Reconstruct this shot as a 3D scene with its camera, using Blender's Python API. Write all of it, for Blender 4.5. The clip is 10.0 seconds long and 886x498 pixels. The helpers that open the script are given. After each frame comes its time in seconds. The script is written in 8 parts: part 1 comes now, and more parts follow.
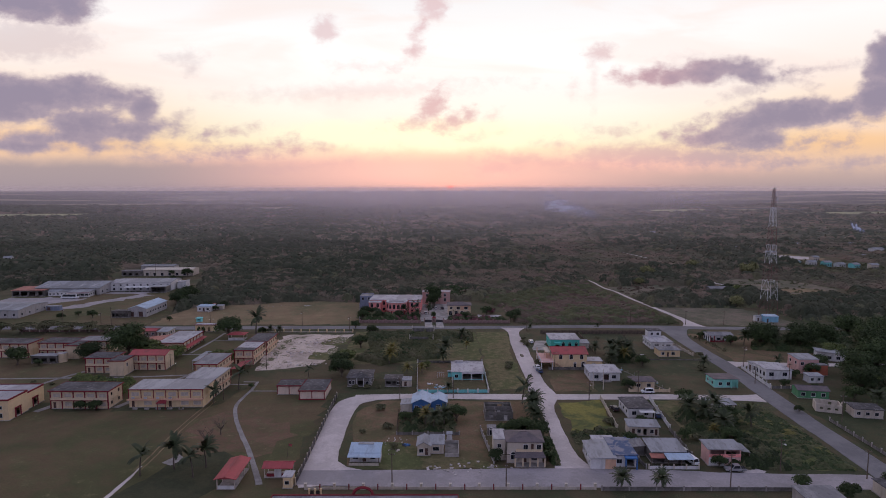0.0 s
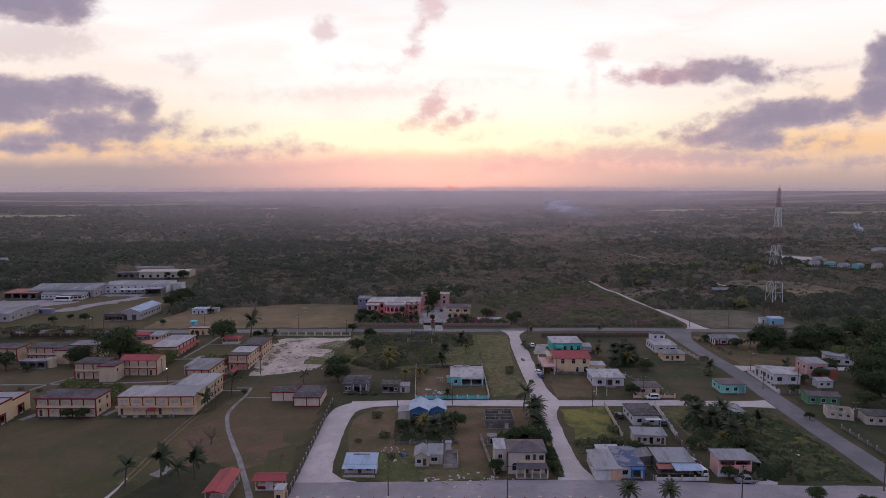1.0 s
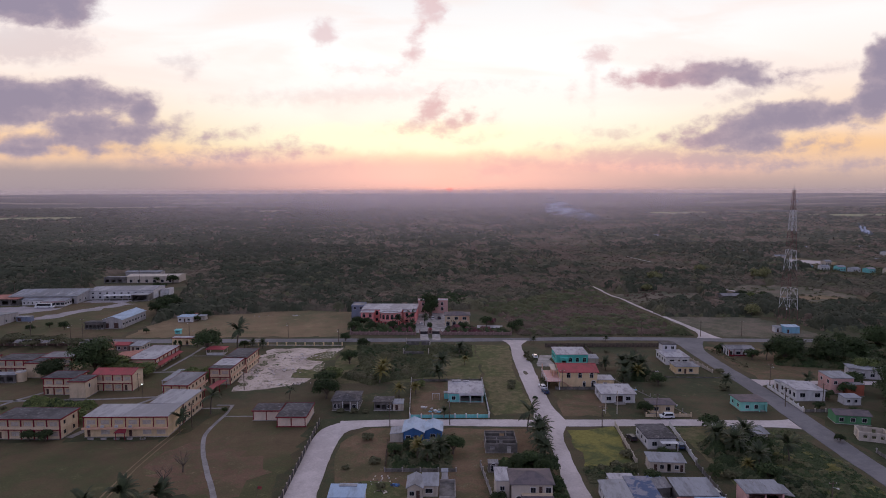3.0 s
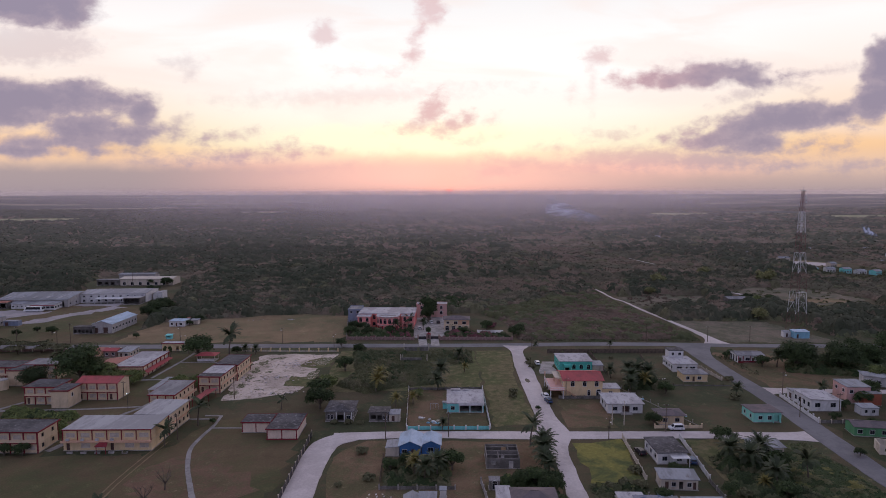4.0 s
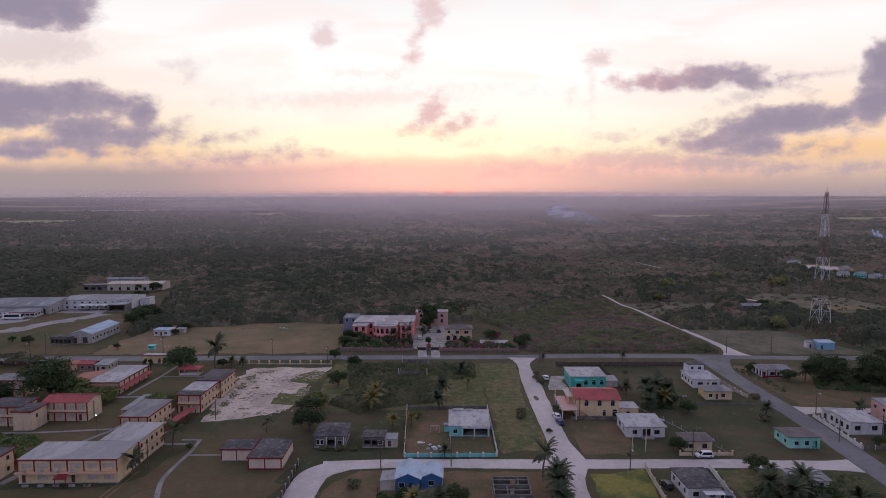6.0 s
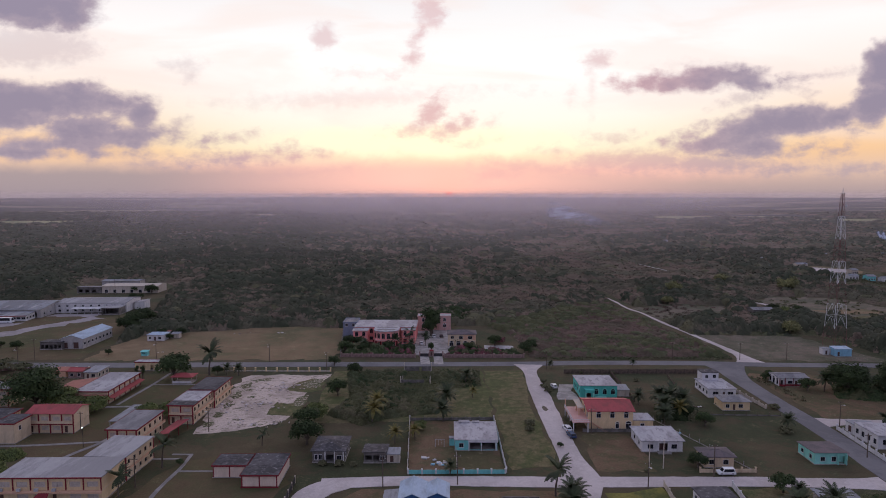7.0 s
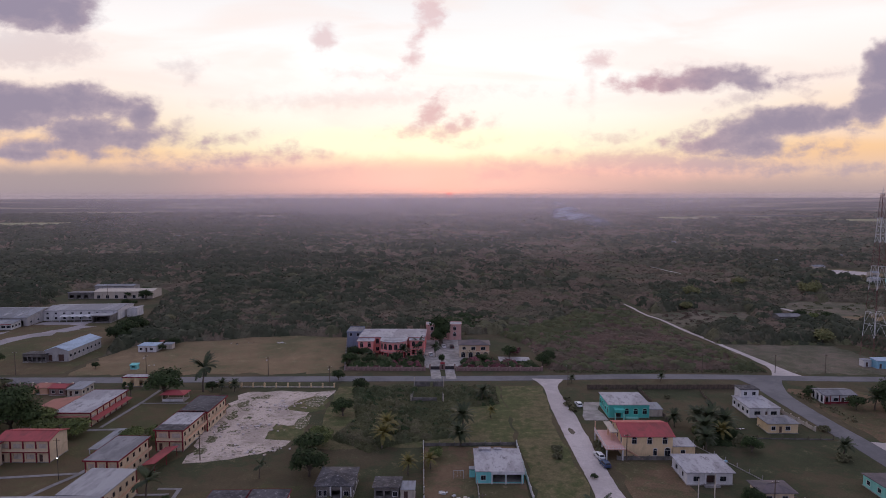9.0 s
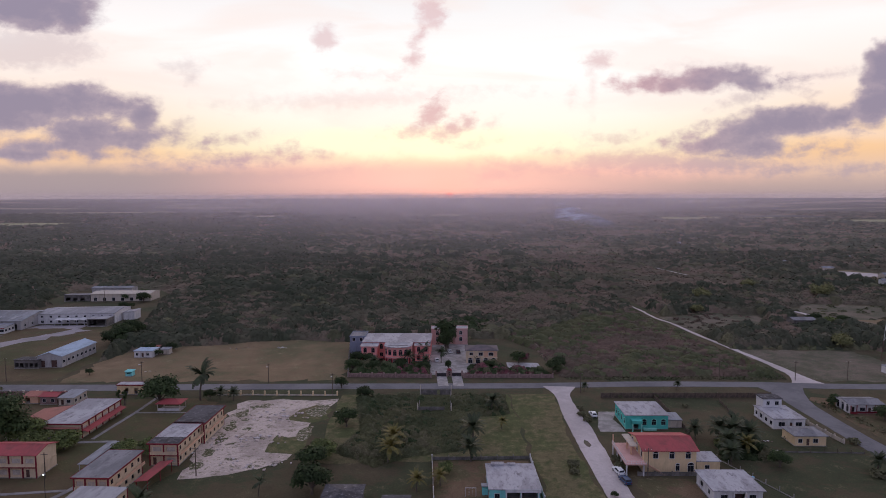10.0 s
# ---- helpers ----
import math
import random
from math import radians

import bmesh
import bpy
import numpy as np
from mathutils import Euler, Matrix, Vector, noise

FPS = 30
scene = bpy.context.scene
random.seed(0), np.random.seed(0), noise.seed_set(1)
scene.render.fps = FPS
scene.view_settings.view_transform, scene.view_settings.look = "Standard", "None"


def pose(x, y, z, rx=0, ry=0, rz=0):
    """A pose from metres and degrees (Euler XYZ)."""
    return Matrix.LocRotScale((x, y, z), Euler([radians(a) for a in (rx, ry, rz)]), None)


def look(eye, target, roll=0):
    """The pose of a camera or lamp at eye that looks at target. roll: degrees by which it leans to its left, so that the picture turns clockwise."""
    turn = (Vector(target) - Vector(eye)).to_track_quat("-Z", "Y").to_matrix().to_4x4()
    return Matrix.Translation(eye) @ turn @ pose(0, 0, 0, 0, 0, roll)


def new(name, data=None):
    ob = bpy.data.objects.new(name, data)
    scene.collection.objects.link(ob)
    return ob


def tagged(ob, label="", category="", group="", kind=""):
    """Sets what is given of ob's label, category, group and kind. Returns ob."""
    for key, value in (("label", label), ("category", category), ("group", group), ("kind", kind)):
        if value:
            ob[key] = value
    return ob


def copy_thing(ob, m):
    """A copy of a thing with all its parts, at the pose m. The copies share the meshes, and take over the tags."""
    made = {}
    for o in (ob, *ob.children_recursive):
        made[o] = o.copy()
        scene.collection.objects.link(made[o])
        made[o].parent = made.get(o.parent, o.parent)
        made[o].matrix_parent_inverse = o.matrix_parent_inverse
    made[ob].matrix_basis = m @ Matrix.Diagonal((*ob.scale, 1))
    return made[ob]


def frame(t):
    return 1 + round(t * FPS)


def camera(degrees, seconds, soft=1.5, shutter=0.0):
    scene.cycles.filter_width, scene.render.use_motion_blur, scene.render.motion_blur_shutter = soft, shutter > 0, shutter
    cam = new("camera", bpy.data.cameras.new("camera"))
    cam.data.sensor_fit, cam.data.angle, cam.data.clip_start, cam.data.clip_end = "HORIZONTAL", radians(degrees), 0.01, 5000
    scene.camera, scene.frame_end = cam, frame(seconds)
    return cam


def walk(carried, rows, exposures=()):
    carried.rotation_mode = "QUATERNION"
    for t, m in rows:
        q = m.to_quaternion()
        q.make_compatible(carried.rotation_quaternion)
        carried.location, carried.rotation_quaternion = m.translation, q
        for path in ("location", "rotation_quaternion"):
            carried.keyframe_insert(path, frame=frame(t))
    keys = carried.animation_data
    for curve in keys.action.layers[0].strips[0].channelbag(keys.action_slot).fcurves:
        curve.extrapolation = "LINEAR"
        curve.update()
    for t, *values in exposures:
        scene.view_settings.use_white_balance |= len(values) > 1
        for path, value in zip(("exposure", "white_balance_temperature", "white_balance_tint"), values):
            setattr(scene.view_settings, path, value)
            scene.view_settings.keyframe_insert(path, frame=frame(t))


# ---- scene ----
cam = camera(71.5, 10.0, soft=0.9)
PATH = [
    (0, (-1.342, 3.248, 74.537), (-1.233, 5.235, 74.342), -0.0),
    (0.5, (-0.874, 6.28, 74.575), (-0.765, 8.267, 74.381), -0.1),
    (1, (-0.593, 9.824, 74.477), (-0.483, 11.811, 74.283), -0.1),
    (1.5, (-0.219, 13.78, 74.314), (-0.109, 15.767, 74.122), -0.1),
    (2, (0.267, 17.838, 74.268), (0.378, 19.825, 74.077), -0.1),
    (2.5, (0.828, 22.132, 74.236), (0.939, 24.12, 74.047), -0.1),
    (4, (2.246, 36.063, 74.006), (2.358, 38.051, 73.823), -0.1),
    (4.5, (2.688, 40.839, 73.998), (2.8, 42.828, 73.815), -0.1),
    (5, (2.832, 45.559, 73.938), (2.945, 47.548, 73.757), -0.1),
    (5.5, (2.889, 50.407, 73.808), (3.002, 52.396, 73.629), -0.1),
    (7, (1.624, 65.39, 73.706), (1.738, 67.379, 73.532), -0.0),
    (7.5, (0.948, 70.273, 73.859), (1.061, 72.262, 73.684), -0.1),
    (8, (0.121, 75.237, 73.844), (0.233, 77.226, 73.67), -0.1),
    (8.5, (-1.01, 80.428, 73.896), (-0.897, 82.417, 73.722), -0.1),
    (9, (-2.125, 85.468, 73.856), (-2.012, 87.457, 73.684), -0.1),
    (9.5, (-3.207, 90.367, 73.855), (-3.094, 92.357, 73.684), -0.1),
    (10, (-4.124, 95.194, 73.814), (-4.013, 97.183, 73.643), -0.1),
]
walk(cam, [(t, look(eye, target, roll)) for t, eye, target, roll in PATH])

# ---- world and light ----
SUN_AZ = math.atan2(0.0707, 1.0)
world = bpy.data.worlds.new("sunset_sky")
scene.world = world
world.use_nodes = True
wt = world.node_tree
wt.nodes.clear()


class Nodes:
    """Short forms for making node graphs."""

    def __init__(self, tree):
        self.tree = tree

    def add(self, kind):
        return self.tree.nodes.new(kind)

    def link(self, a, b):
        self.tree.links.new(a, b)

    def feed(self, socket, value):
        if isinstance(value, bpy.types.NodeSocket):
            self.link(value, socket)
        elif isinstance(value, (tuple, list)) and len(value) == 3 and socket.type == "RGBA":
            socket.default_value = (*value, 1)
        else:
            socket.default_value = value

    def math(self, op, a, b=0.0, c=0.0, clamp=False):
        n = self.add("ShaderNodeMath")
        n.operation, n.use_clamp = op, clamp
        for s, v in zip(n.inputs, (a, b, c)):
            self.feed(s, v)
        return n.outputs[0]

    def smooth(self, v, lo, hi, a=0.0, b=1.0):
        n = self.add("ShaderNodeMapRange")
        n.interpolation_type = "SMOOTHSTEP"
        for s, x in zip(n.inputs, (v, lo, hi, a, b)):
            self.feed(s, x)
        return n.outputs[0]

    def mix(self, f, a, b, blend="MIX"):
        n = self.add("ShaderNodeMix")
        n.data_type, n.blend_type = "RGBA", blend
        self.feed(n.inputs[0], f)
        self.feed(n.inputs[6], a)
        self.feed(n.inputs[7], b)
        return n.outputs[2]

    def ramp(self, f, stops):
        n = self.add("ShaderNodeValToRGB")
        e = n.color_ramp.elements
        while len(e) < len(stops):
            e.new(0.5)
        for s, (p, c) in zip(e, stops):
            s.position, s.color = p, (*c, 1)
        self.feed(n.inputs[0], f)
        return n.outputs[0]

    def noise(self, vec, scale, detail=4.0, rough=0.55, distort=0.0):
        n = self.add("ShaderNodeTexNoise")
        if vec is not None:
            self.link(vec, n.inputs["Vector"])
        n.inputs["Scale"].default_value = scale
        n.inputs["Detail"].default_value = detail
        n.inputs["Roughness"].default_value = rough
        n.inputs["Distortion"].default_value = distort
        return n.outputs[0]


w = Nodes(wt)
tc = w.add("ShaderNodeTexCoord").outputs["Generated"]
sep = w.add("ShaderNodeSeparateXYZ")
w.link(tc, sep.inputs[0])
dx, dy, dz = sep.outputs
ahead = w.math("MAXIMUM", dy, 0.05)
su, sv = w.math("DIVIDE", dx, ahead), w.math("DIVIDE", dz, ahead)
flat = w.math("SQRT", w.math("ADD", w.math("MULTIPLY", dx, dx), w.math("MULTIPLY", dy, dy)))
toward = w.math("DIVIDE", w.math("ADD", w.math("MULTIPLY", dx, math.sin(SUN_AZ)), w.math("MULTIPLY", dy, math.cos(SUN_AZ))), w.math("MAXIMUM", flat, 0.001))
elev = w.math("MAXIMUM", dz, 0.0)
# clear sky towards the sun, to its sides and behind
sky_mid = w.ramp(elev, [(0.0, (0.76, 0.43, 0.43)), (0.04, (0.97, 0.56, 0.48)), (0.062, (1.0, 0.80, 0.58)), (0.075, (1.0, 0.93, 0.70)),
                        (0.12, (1.03, 0.98, 0.88)), (0.15, (1.03, 0.97, 0.93)), (0.20, (1.06, 1.04, 1.03)), (0.5, (0.66, 0.64, 0.72)), (1.0, (0.41, 0.44, 0.66))])
sky_side = w.ramp(elev, [(0.0, (0.45, 0.35, 0.38)), (0.04, (0.80, 0.55, 0.42)), (0.065, (0.95, 0.60, 0.34)), (0.09, (0.96, 0.68, 0.46)), (0.12, (0.99, 0.78, 0.63)),
                         (0.16, (1.01, 0.87, 0.80)), (0.23, (1.04, 0.98, 0.97)), (0.5, (0.58, 0.56, 0.66)), (1.0, (0.41, 0.44, 0.66))])
sky_back = w.ramp(elev, [(0.0, (0.38, 0.37, 0.53)), (0.15, (0.43, 0.42, 0.61)), (0.5, (0.44, 0.46, 0.68)), (1.0, (0.41, 0.44, 0.66))])
clear = w.mix(w.smooth(toward, 0.992, 0.85), sky_mid, sky_side)
clear = w.mix(w.smooth(toward, 0.72, 0.1), clear, sky_back)
# cloud cover: banks and scraps placed on the sky, broken up by noise
warp = w.add("ShaderNodeCombineXYZ")
w.link(su, warp.inputs[0])
w.link(w.math("MULTIPLY", sv, 1.5), warp.inputs[1])
billow = w.math("SUBTRACT", w.noise(warp.outputs[0], 17, 6, 0.52, 0.1), 0.5)
tatter = w.math("SUBTRACT", w.noise(warp.outputs[0], 48, 6, 0.62, 0.25), 0.5)
rag = w.math("MULTIPLY_ADD", billow, 0.040, w.math("MULTIPLY_ADD", tatter, 0.012, 0.005))
shreds = w.math("MULTIPLY_ADD", billow, 0.020, w.math("MULTIPLY_ADD", tatter, 0.036, 0.003))
depth, cover = None, None


def lens(u, v, a, b, turn):
    """How far inside a flattened round of sky a direction lies: its middle, half its length and height, tilt in degrees."""
    c, s = math.cos(radians(turn)), math.sin(radians(turn))
    px, py = w.math("SUBTRACT", su, u), w.math("SUBTRACT", sv, v)
    along = w.math("MULTIPLY_ADD", px, c / a, w.math("MULTIPLY", py, s / a))
    across = w.math("MULTIPLY_ADD", py, c / b, w.math("MULTIPLY", px, -s / b))
    far = w.math("SQRT", w.math("ADD", w.math("MULTIPLY", along, along), w.math("MULTIPLY", across, across)))
    return w.math("MULTIPLY", w.math("SUBTRACT", 1.0, far), min(a, b, 0.03))


def bank(u, v, a, b, turn):
    """Part of a heavy bank of cloud."""
    global depth
    one = lens(u, v, a, b, turn)
    depth = one if depth is None else w.math("SMOOTH_MAX", depth, one, 0.006)


def wisp(u, v, a, b, turn, dense):
    """A torn scrap or a thin veil of cloud."""
    global cover
    one = w.smooth(w.math("ADD", lens(u, v, a * 1.15, b * 1.15, turn), shreds), -0.006, 0.017, 0.0, dense * 1.15)
    cover = one if cover is None else w.math("MAXIMUM", cover, one)


# the corner bank
bank(-0.583, 0.287, 0.106, 0.0331, 0)
bank(-0.519, 0.284, 0.033, 0.0275, 0)
# the large bank over the plain
bank(-0.575, 0.147, 0.138, 0.0275, -3)
bank(-0.456, 0.143, 0.053, 0.0174, -4)
bank(-0.414, 0.125, 0.022, 0.0239, -20)
bank(-0.618, 0.119, 0.064, 0.0220, 0)
bank(-0.501, 0.102, 0.061, 0.0220, 0)
bank(-0.437, 0.091, 0.073, 0.0156, 3)
bank(-0.545, 0.079, 0.087, 0.0119, 2)
bank(-0.596, 0.066, 0.101, 0.0073, 0)
bank(-0.642, 0.136, 0.055, 0.0404, 0)
# the lens-shaped cloud
bank(0.470, 0.186, 0.103, 0.0138, 3)
bank(0.499, 0.195, 0.061, 0.0129, 0)
bank(0.564, 0.182, 0.053, 0.0110, -8)
bank(0.455, 0.180, 0.064, 0.0083, 2)
# the bank that rises to the edge of the view
bank(0.639, 0.121, 0.084, 0.0257, 2)
bank(0.572, 0.108, 0.066, 0.0275, 14)
bank(0.525, 0.086, 0.084, 0.0138, 4)
bank(0.583, 0.084, 0.051, 0.0165, 8)
bank(0.712, 0.129, 0.070, 0.0156, 8)
bank(0.777, 0.154, 0.050, 0.0331, 25)
bank(0.793, 0.207, 0.042, 0.0459, 20)
# torn scraps and thin veils
wisp(-0.498, 0.167, 0.020, 0.0073, 10, 0.4)
wisp(-0.356, 0.111, 0.015, 0.0073, 30, 0.5)
wisp(-0.354, 0.092, 0.017, 0.0073, 0, 0.4)
wisp(-0.316, 0.085, 0.020, 0.0092, 5, 0.75)
wisp(-0.275, 0.090, 0.026, 0.0055, 12, 0.65)
wisp(-0.262, 0.058, 0.084, 0.0083, 4, 0.8)
wisp(-0.205, 0.070, 0.020, 0.0092, 20, 0.7)
wisp(-0.329, 0.052, 0.048, 0.0037, 0, 0.65)
wisp(-0.393, 0.050, 0.028, 0.0037, 0, 0.55)
wisp(-0.587, 0.227, 0.092, 0.0275, 0, 0.33)
wisp(-0.528, 0.068, 0.064, 0.0064, 0, 0.6)
wisp(-0.346, 0.203, 0.028, 0.0101, 0, 0.28)
wisp(-0.336, 0.185, 0.010, 0.0073, 0, 0.3)
wisp(-0.129, 0.247, 0.017, 0.0174, 0, 0.5)
wisp(-0.088, 0.194, 0.026, 0.0073, 0, 0.28)
wisp(-0.051, 0.192, 0.020, 0.0055, 8, 0.22)
wisp(0.039, 0.289, 0.020, 0.0220, -20, 0.55)
wisp(0.020, 0.253, 0.007, 0.0331, -28, 0.6)
wisp(0.009, 0.218, 0.014, 0.0119, 20, 0.6)
wisp(-0.006, 0.200, 0.017, 0.0046, 25, 0.4)
wisp(0.039, 0.133, 0.017, 0.0275, -35, 0.72)
wisp(0.021, 0.105, 0.033, 0.0083, 8, 0.6)
wisp(0.046, 0.144, 0.015, 0.0129, 0, 0.55)
wisp(0.050, 0.099, 0.022, 0.0092, 0, 0.6)
wisp(0.071, 0.109, 0.018, 0.0092, 0, 0.72)
wisp(0.095, 0.116, 0.014, 0.0092, 45, 0.68)
wisp(0.106, 0.084, 0.026, 0.0055, 10, 0.34)
wisp(0.137, 0.118, 0.012, 0.0064, 20, 0.36)
wisp(0.307, 0.217, 0.017, 0.0110, 20, 0.5)
wisp(0.296, 0.203, 0.007, 0.0129, -20, 0.35)
wisp(0.299, 0.168, 0.005, 0.0239, 0, 0.26)
wisp(0.265, 0.164, 0.006, 0.0110, -15, 0.3)
wisp(0.327, 0.093, 0.029, 0.0064, 6, 0.45)
wisp(0.242, 0.073, 0.017, 0.0046, 0, 0.45)
wisp(0.453, 0.212, 0.037, 0.0046, 0, 0.2)
wisp(0.621, 0.190, 0.035, 0.0055, 6, 0.8)
wisp(0.661, 0.195, 0.024, 0.0037, 6, 0.5)
wisp(0.551, 0.163, 0.031, 0.0092, 20, 0.4)
wisp(0.727, 0.203, 0.037, 0.0046, 8, 0.4)
wisp(0.464, 0.096, 0.031, 0.0129, 20, 0.75)
wisp(0.656, 0.079, 0.029, 0.0073, 16, 0.8)
wisp(0.740, 0.107, 0.014, 0.0064, 0, 0.85)
wisp(0.719, 0.075, 0.022, 0.0073, 14, 0.6)
wisp(0.680, 0.089, 0.013, 0.0064, 20, 0.7)
wisp(0.397, 0.056, 0.106, 0.0156, 2, 0.6)
wisp(0.303, 0.053, 0.044, 0.0138, 4, 0.55)
wisp(0.483, 0.052, 0.101, 0.0138, 0, 0.65)
wisp(0.369, 0.070, 0.042, 0.0073, 0, 0.45)
wisp(0.623, 0.042, 0.059, 0.0064, 3, 0.7)
wisp(0.758, 0.043, 0.061, 0.0064, 3, 0.65)
wisp(0.551, 0.039, 0.046, 0.0046, 0, 0.5)
wisp(-0.072, 0.155, 0.174, 0.0110, 3, 0.22)
wisp(-0.146, 0.038, 0.064, 0.0055, 6, 0.3)
wisp(-0.074, 0.052, 0.033, 0.0046, 20, 0.25)
wisp(0.168, 0.048, 0.051, 0.0092, 0, 0.42)
wisp(0.242, 0.042, 0.037, 0.0073, 0, 0.4)
wisp(0.145, 0.034, 0.042, 0.0110, 10, 0.4)
depth = w.math("ADD", depth, rag)
cover = w.math("MAXIMUM", cover, w.smooth(depth, -0.005, 0.011))
in_view = w.smooth(dy, 0.1, 0.3)
cover = w.math("MULTIPLY", cover, in_view)
# high thin streaks
streak = w.add("ShaderNodeCombineXYZ")
w.link(su, streak.inputs[0])
w.link(w.math("MULTIPLY", sv, 4.5), streak.inputs[1])
thin_veil = w.math("MULTIPLY", w.smooth(w.noise(streak.outputs[0], 3.2, 4, 0.5, 0.6), 0.45, 0.66, 0.0, 0.42), w.smooth(sv, 0.07, 0.12))
veiled = w.mix(w.math("MULTIPLY", thin_veil, in_view), clear, (0.98, 0.79, 0.73))
# the glow where the sun's light breaks out above the bank
gu, gv = w.math("DIVIDE", w.math("SUBTRACT", su, 0.030), 0.27), w.math("DIVIDE", w.math("SUBTRACT", sv, 0.086), 0.030)
glow = w.smooth(w.math("ADD", w.math("ADD", w.math("MULTIPLY", gu, gu), w.math("MULTIPLY", gv, gv)), w.math("MULTIPLY", billow, 1.6)), 1.1, 0.0, 0.0, 0.9)
veiled = w.mix(w.math("MULTIPLY", glow, in_view), veiled, (1.12, 1.03, 0.74))
# the smoke that lies on the horizon
smoke_top = w.math("ADD", w.math("MULTIPLY", billow, 0.016), w.math("MULTIPLY", tatter, 0.008))
smoke_low = w.math("MULTIPLY_ADD", w.smooth(su, 0.15, 0.42), 0.016, w.math("SUBTRACT", sv, smoke_top))
smoke_in = w.smooth(smoke_low, 0.058, 0.030, 0.0, 0.84)
sunny = w.smooth(w.math("ABSOLUTE", w.math("SUBTRACT", su, 0.05)), 0.50, 0.0)
smoke_side = w.mix(w.smooth(su, -0.4, 0.5), (0.36, 0.30, 0.335), (0.50, 0.375, 0.36))
smoke_tone = w.mix(sunny, smoke_side, (1.0, 0.58, 0.52))
smoke_tone = w.mix(w.smooth(sv, 0.024, 0.0, 0.0, 0.6), smoke_tone, w.mix(sunny, (0.35, 0.285, 0.325), (0.66, 0.42, 0.42)))
veiled = w.mix(w.math("MULTIPLY", smoke_in, in_view), veiled, smoke_tone)
# the clouds themselves: warm where thin, violet grey in their depth
cloud_tone = w.mix(w.smooth(toward, 0.996, 0.90), (0.66, 0.36, 0.40), (0.315, 0.265, 0.36))
heavy = w.smooth(w.math("MULTIPLY_ADD", tatter, 0.02, depth), 0.0, 0.026)
cloud_tone = w.mix(heavy, w.mix(0.22, cloud_tone, (0.80, 0.60, 0.60)), w.mix(0.35, cloud_tone, (0.26, 0.225, 0.33)))
veiled = w.mix(w.math("MULTIPLY", cover, 0.97, clamp=True), veiled, cloud_tone)
# the sun, low and red behind the smoke
su0, sv0 = w.math("SUBTRACT", su, 0.0669), w.math("SUBTRACT", sv, 0.0030)
sun_d = w.math("SQRT", w.math("ADD", w.math("MULTIPLY", su0, su0), w.math("MULTIPLY", sv0, sv0)))
veiled = w.mix(w.smooth(sun_d, 0.075, 0.0, 0.0, 0.6), veiled, (1.08, 0.52, 0.46))
veiled = w.mix(w.math("MULTIPLY", w.smooth(sun_d, 0.0058, 0.0036), w.smooth(w.math("ADD", sv, w.math("MULTIPLY", tatter, 0.01)), 0.0075, 0.003)), veiled, (1.0, 0.26, 0.24))
nish = w.add("ShaderNodeTexSky")
nish.sky_type, nish.sun_disc = "NISHITA", False
nish.sun_elevation, nish.sun_rotation = radians(2.0), SUN_AZ
back = w.add("ShaderNodeBackground")
w.feed(back.inputs[0], w.mix(1.0, veiled, w.mix(1.0, nish.outputs[0], (0.004, 0.004, 0.004), "MULTIPLY"), "ADD"))
SKY_STRENGTH = 1.0
back.inputs[1].default_value = SKY_STRENGTH
w.link(back.outputs[0], w.add("ShaderNodeOutputWorld").inputs[0])

sun = new("sun", bpy.data.lights.new("sun", "SUN"))
sun.data.energy, sun.data.angle, sun.data.color = 0.35, radians(12), (1.0, 0.62, 0.45)
sun.matrix_world = look((200, 2000, 250), (0, 200, 0))

# ---- materials ----


def surface(name, c1, c2, scale=0.5, rough=0.9, fine=4.0, depth=0.25, bump=0.15, metal=0.0, stretch=(1, 1, 1), island=0.0, spread=(0.38, 0.62), own=0.0):
    """A surface of two tones in patches of about 1/scale metres, with finer grain and relief."""
    m = bpy.data.materials.new(name)
    m.use_nodes = True
    n = Nodes(m.node_tree)
    p = m.node_tree.nodes["Principled BSDF"]
    at = n.add("ShaderNodeTexCoord").outputs["Object"]
    if stretch != (1, 1, 1):
        mp = n.add("ShaderNodeMapping")
        mp.inputs["Scale"].default_value = stretch
        n.link(at, mp.inputs[0])
        at = mp.outputs[0]
    grain = n.noise(at, fine, 5, 0.65)
    col = n.mix(n.smooth(n.noise(at, scale, 5, 0.6, 0.4), *spread), c1, c2)
    k = n.math("MULTIPLY", n.math("MULTIPLY_ADD", grain, 2.4 * depth, 1 - 1.2 * depth), n.math("MULTIPLY_ADD", n.noise(at, scale * 5, 4, 0.6), 2.0 * depth, 1 - depth))
    if island:
        k = n.math("MULTIPLY", k, n.math("MULTIPLY_ADD", n.add("ShaderNodeNewGeometry").outputs["Random Per Island"], 2 * island, 1 - island))
    if own:
        k = n.math("MULTIPLY", k, n.math("MULTIPLY_ADD", n.add("ShaderNodeObjectInfo").outputs["Random"], 2 * own, 1 - own))
    sh = n.add("ShaderNodeVectorMath")
    sh.operation = "SCALE"
    n.link(col, sh.inputs[0])
    n.link(k, sh.inputs["Scale"])
    n.link(sh.outputs[0], p.inputs["Base Color"])
    p.inputs["Roughness"].default_value, p.inputs["Metallic"].default_value = rough, metal
    p.inputs["Specular IOR Level"].default_value = 0.25
    if bump:
        b = n.add("ShaderNodeBump")
        b.inputs["Strength"].default_value, b.inputs["Distance"].default_value = bump, 0.1
        n.link(grain, b.inputs["Height"])
        n.link(b.outputs[0], p.inputs["Normal"])
    return m


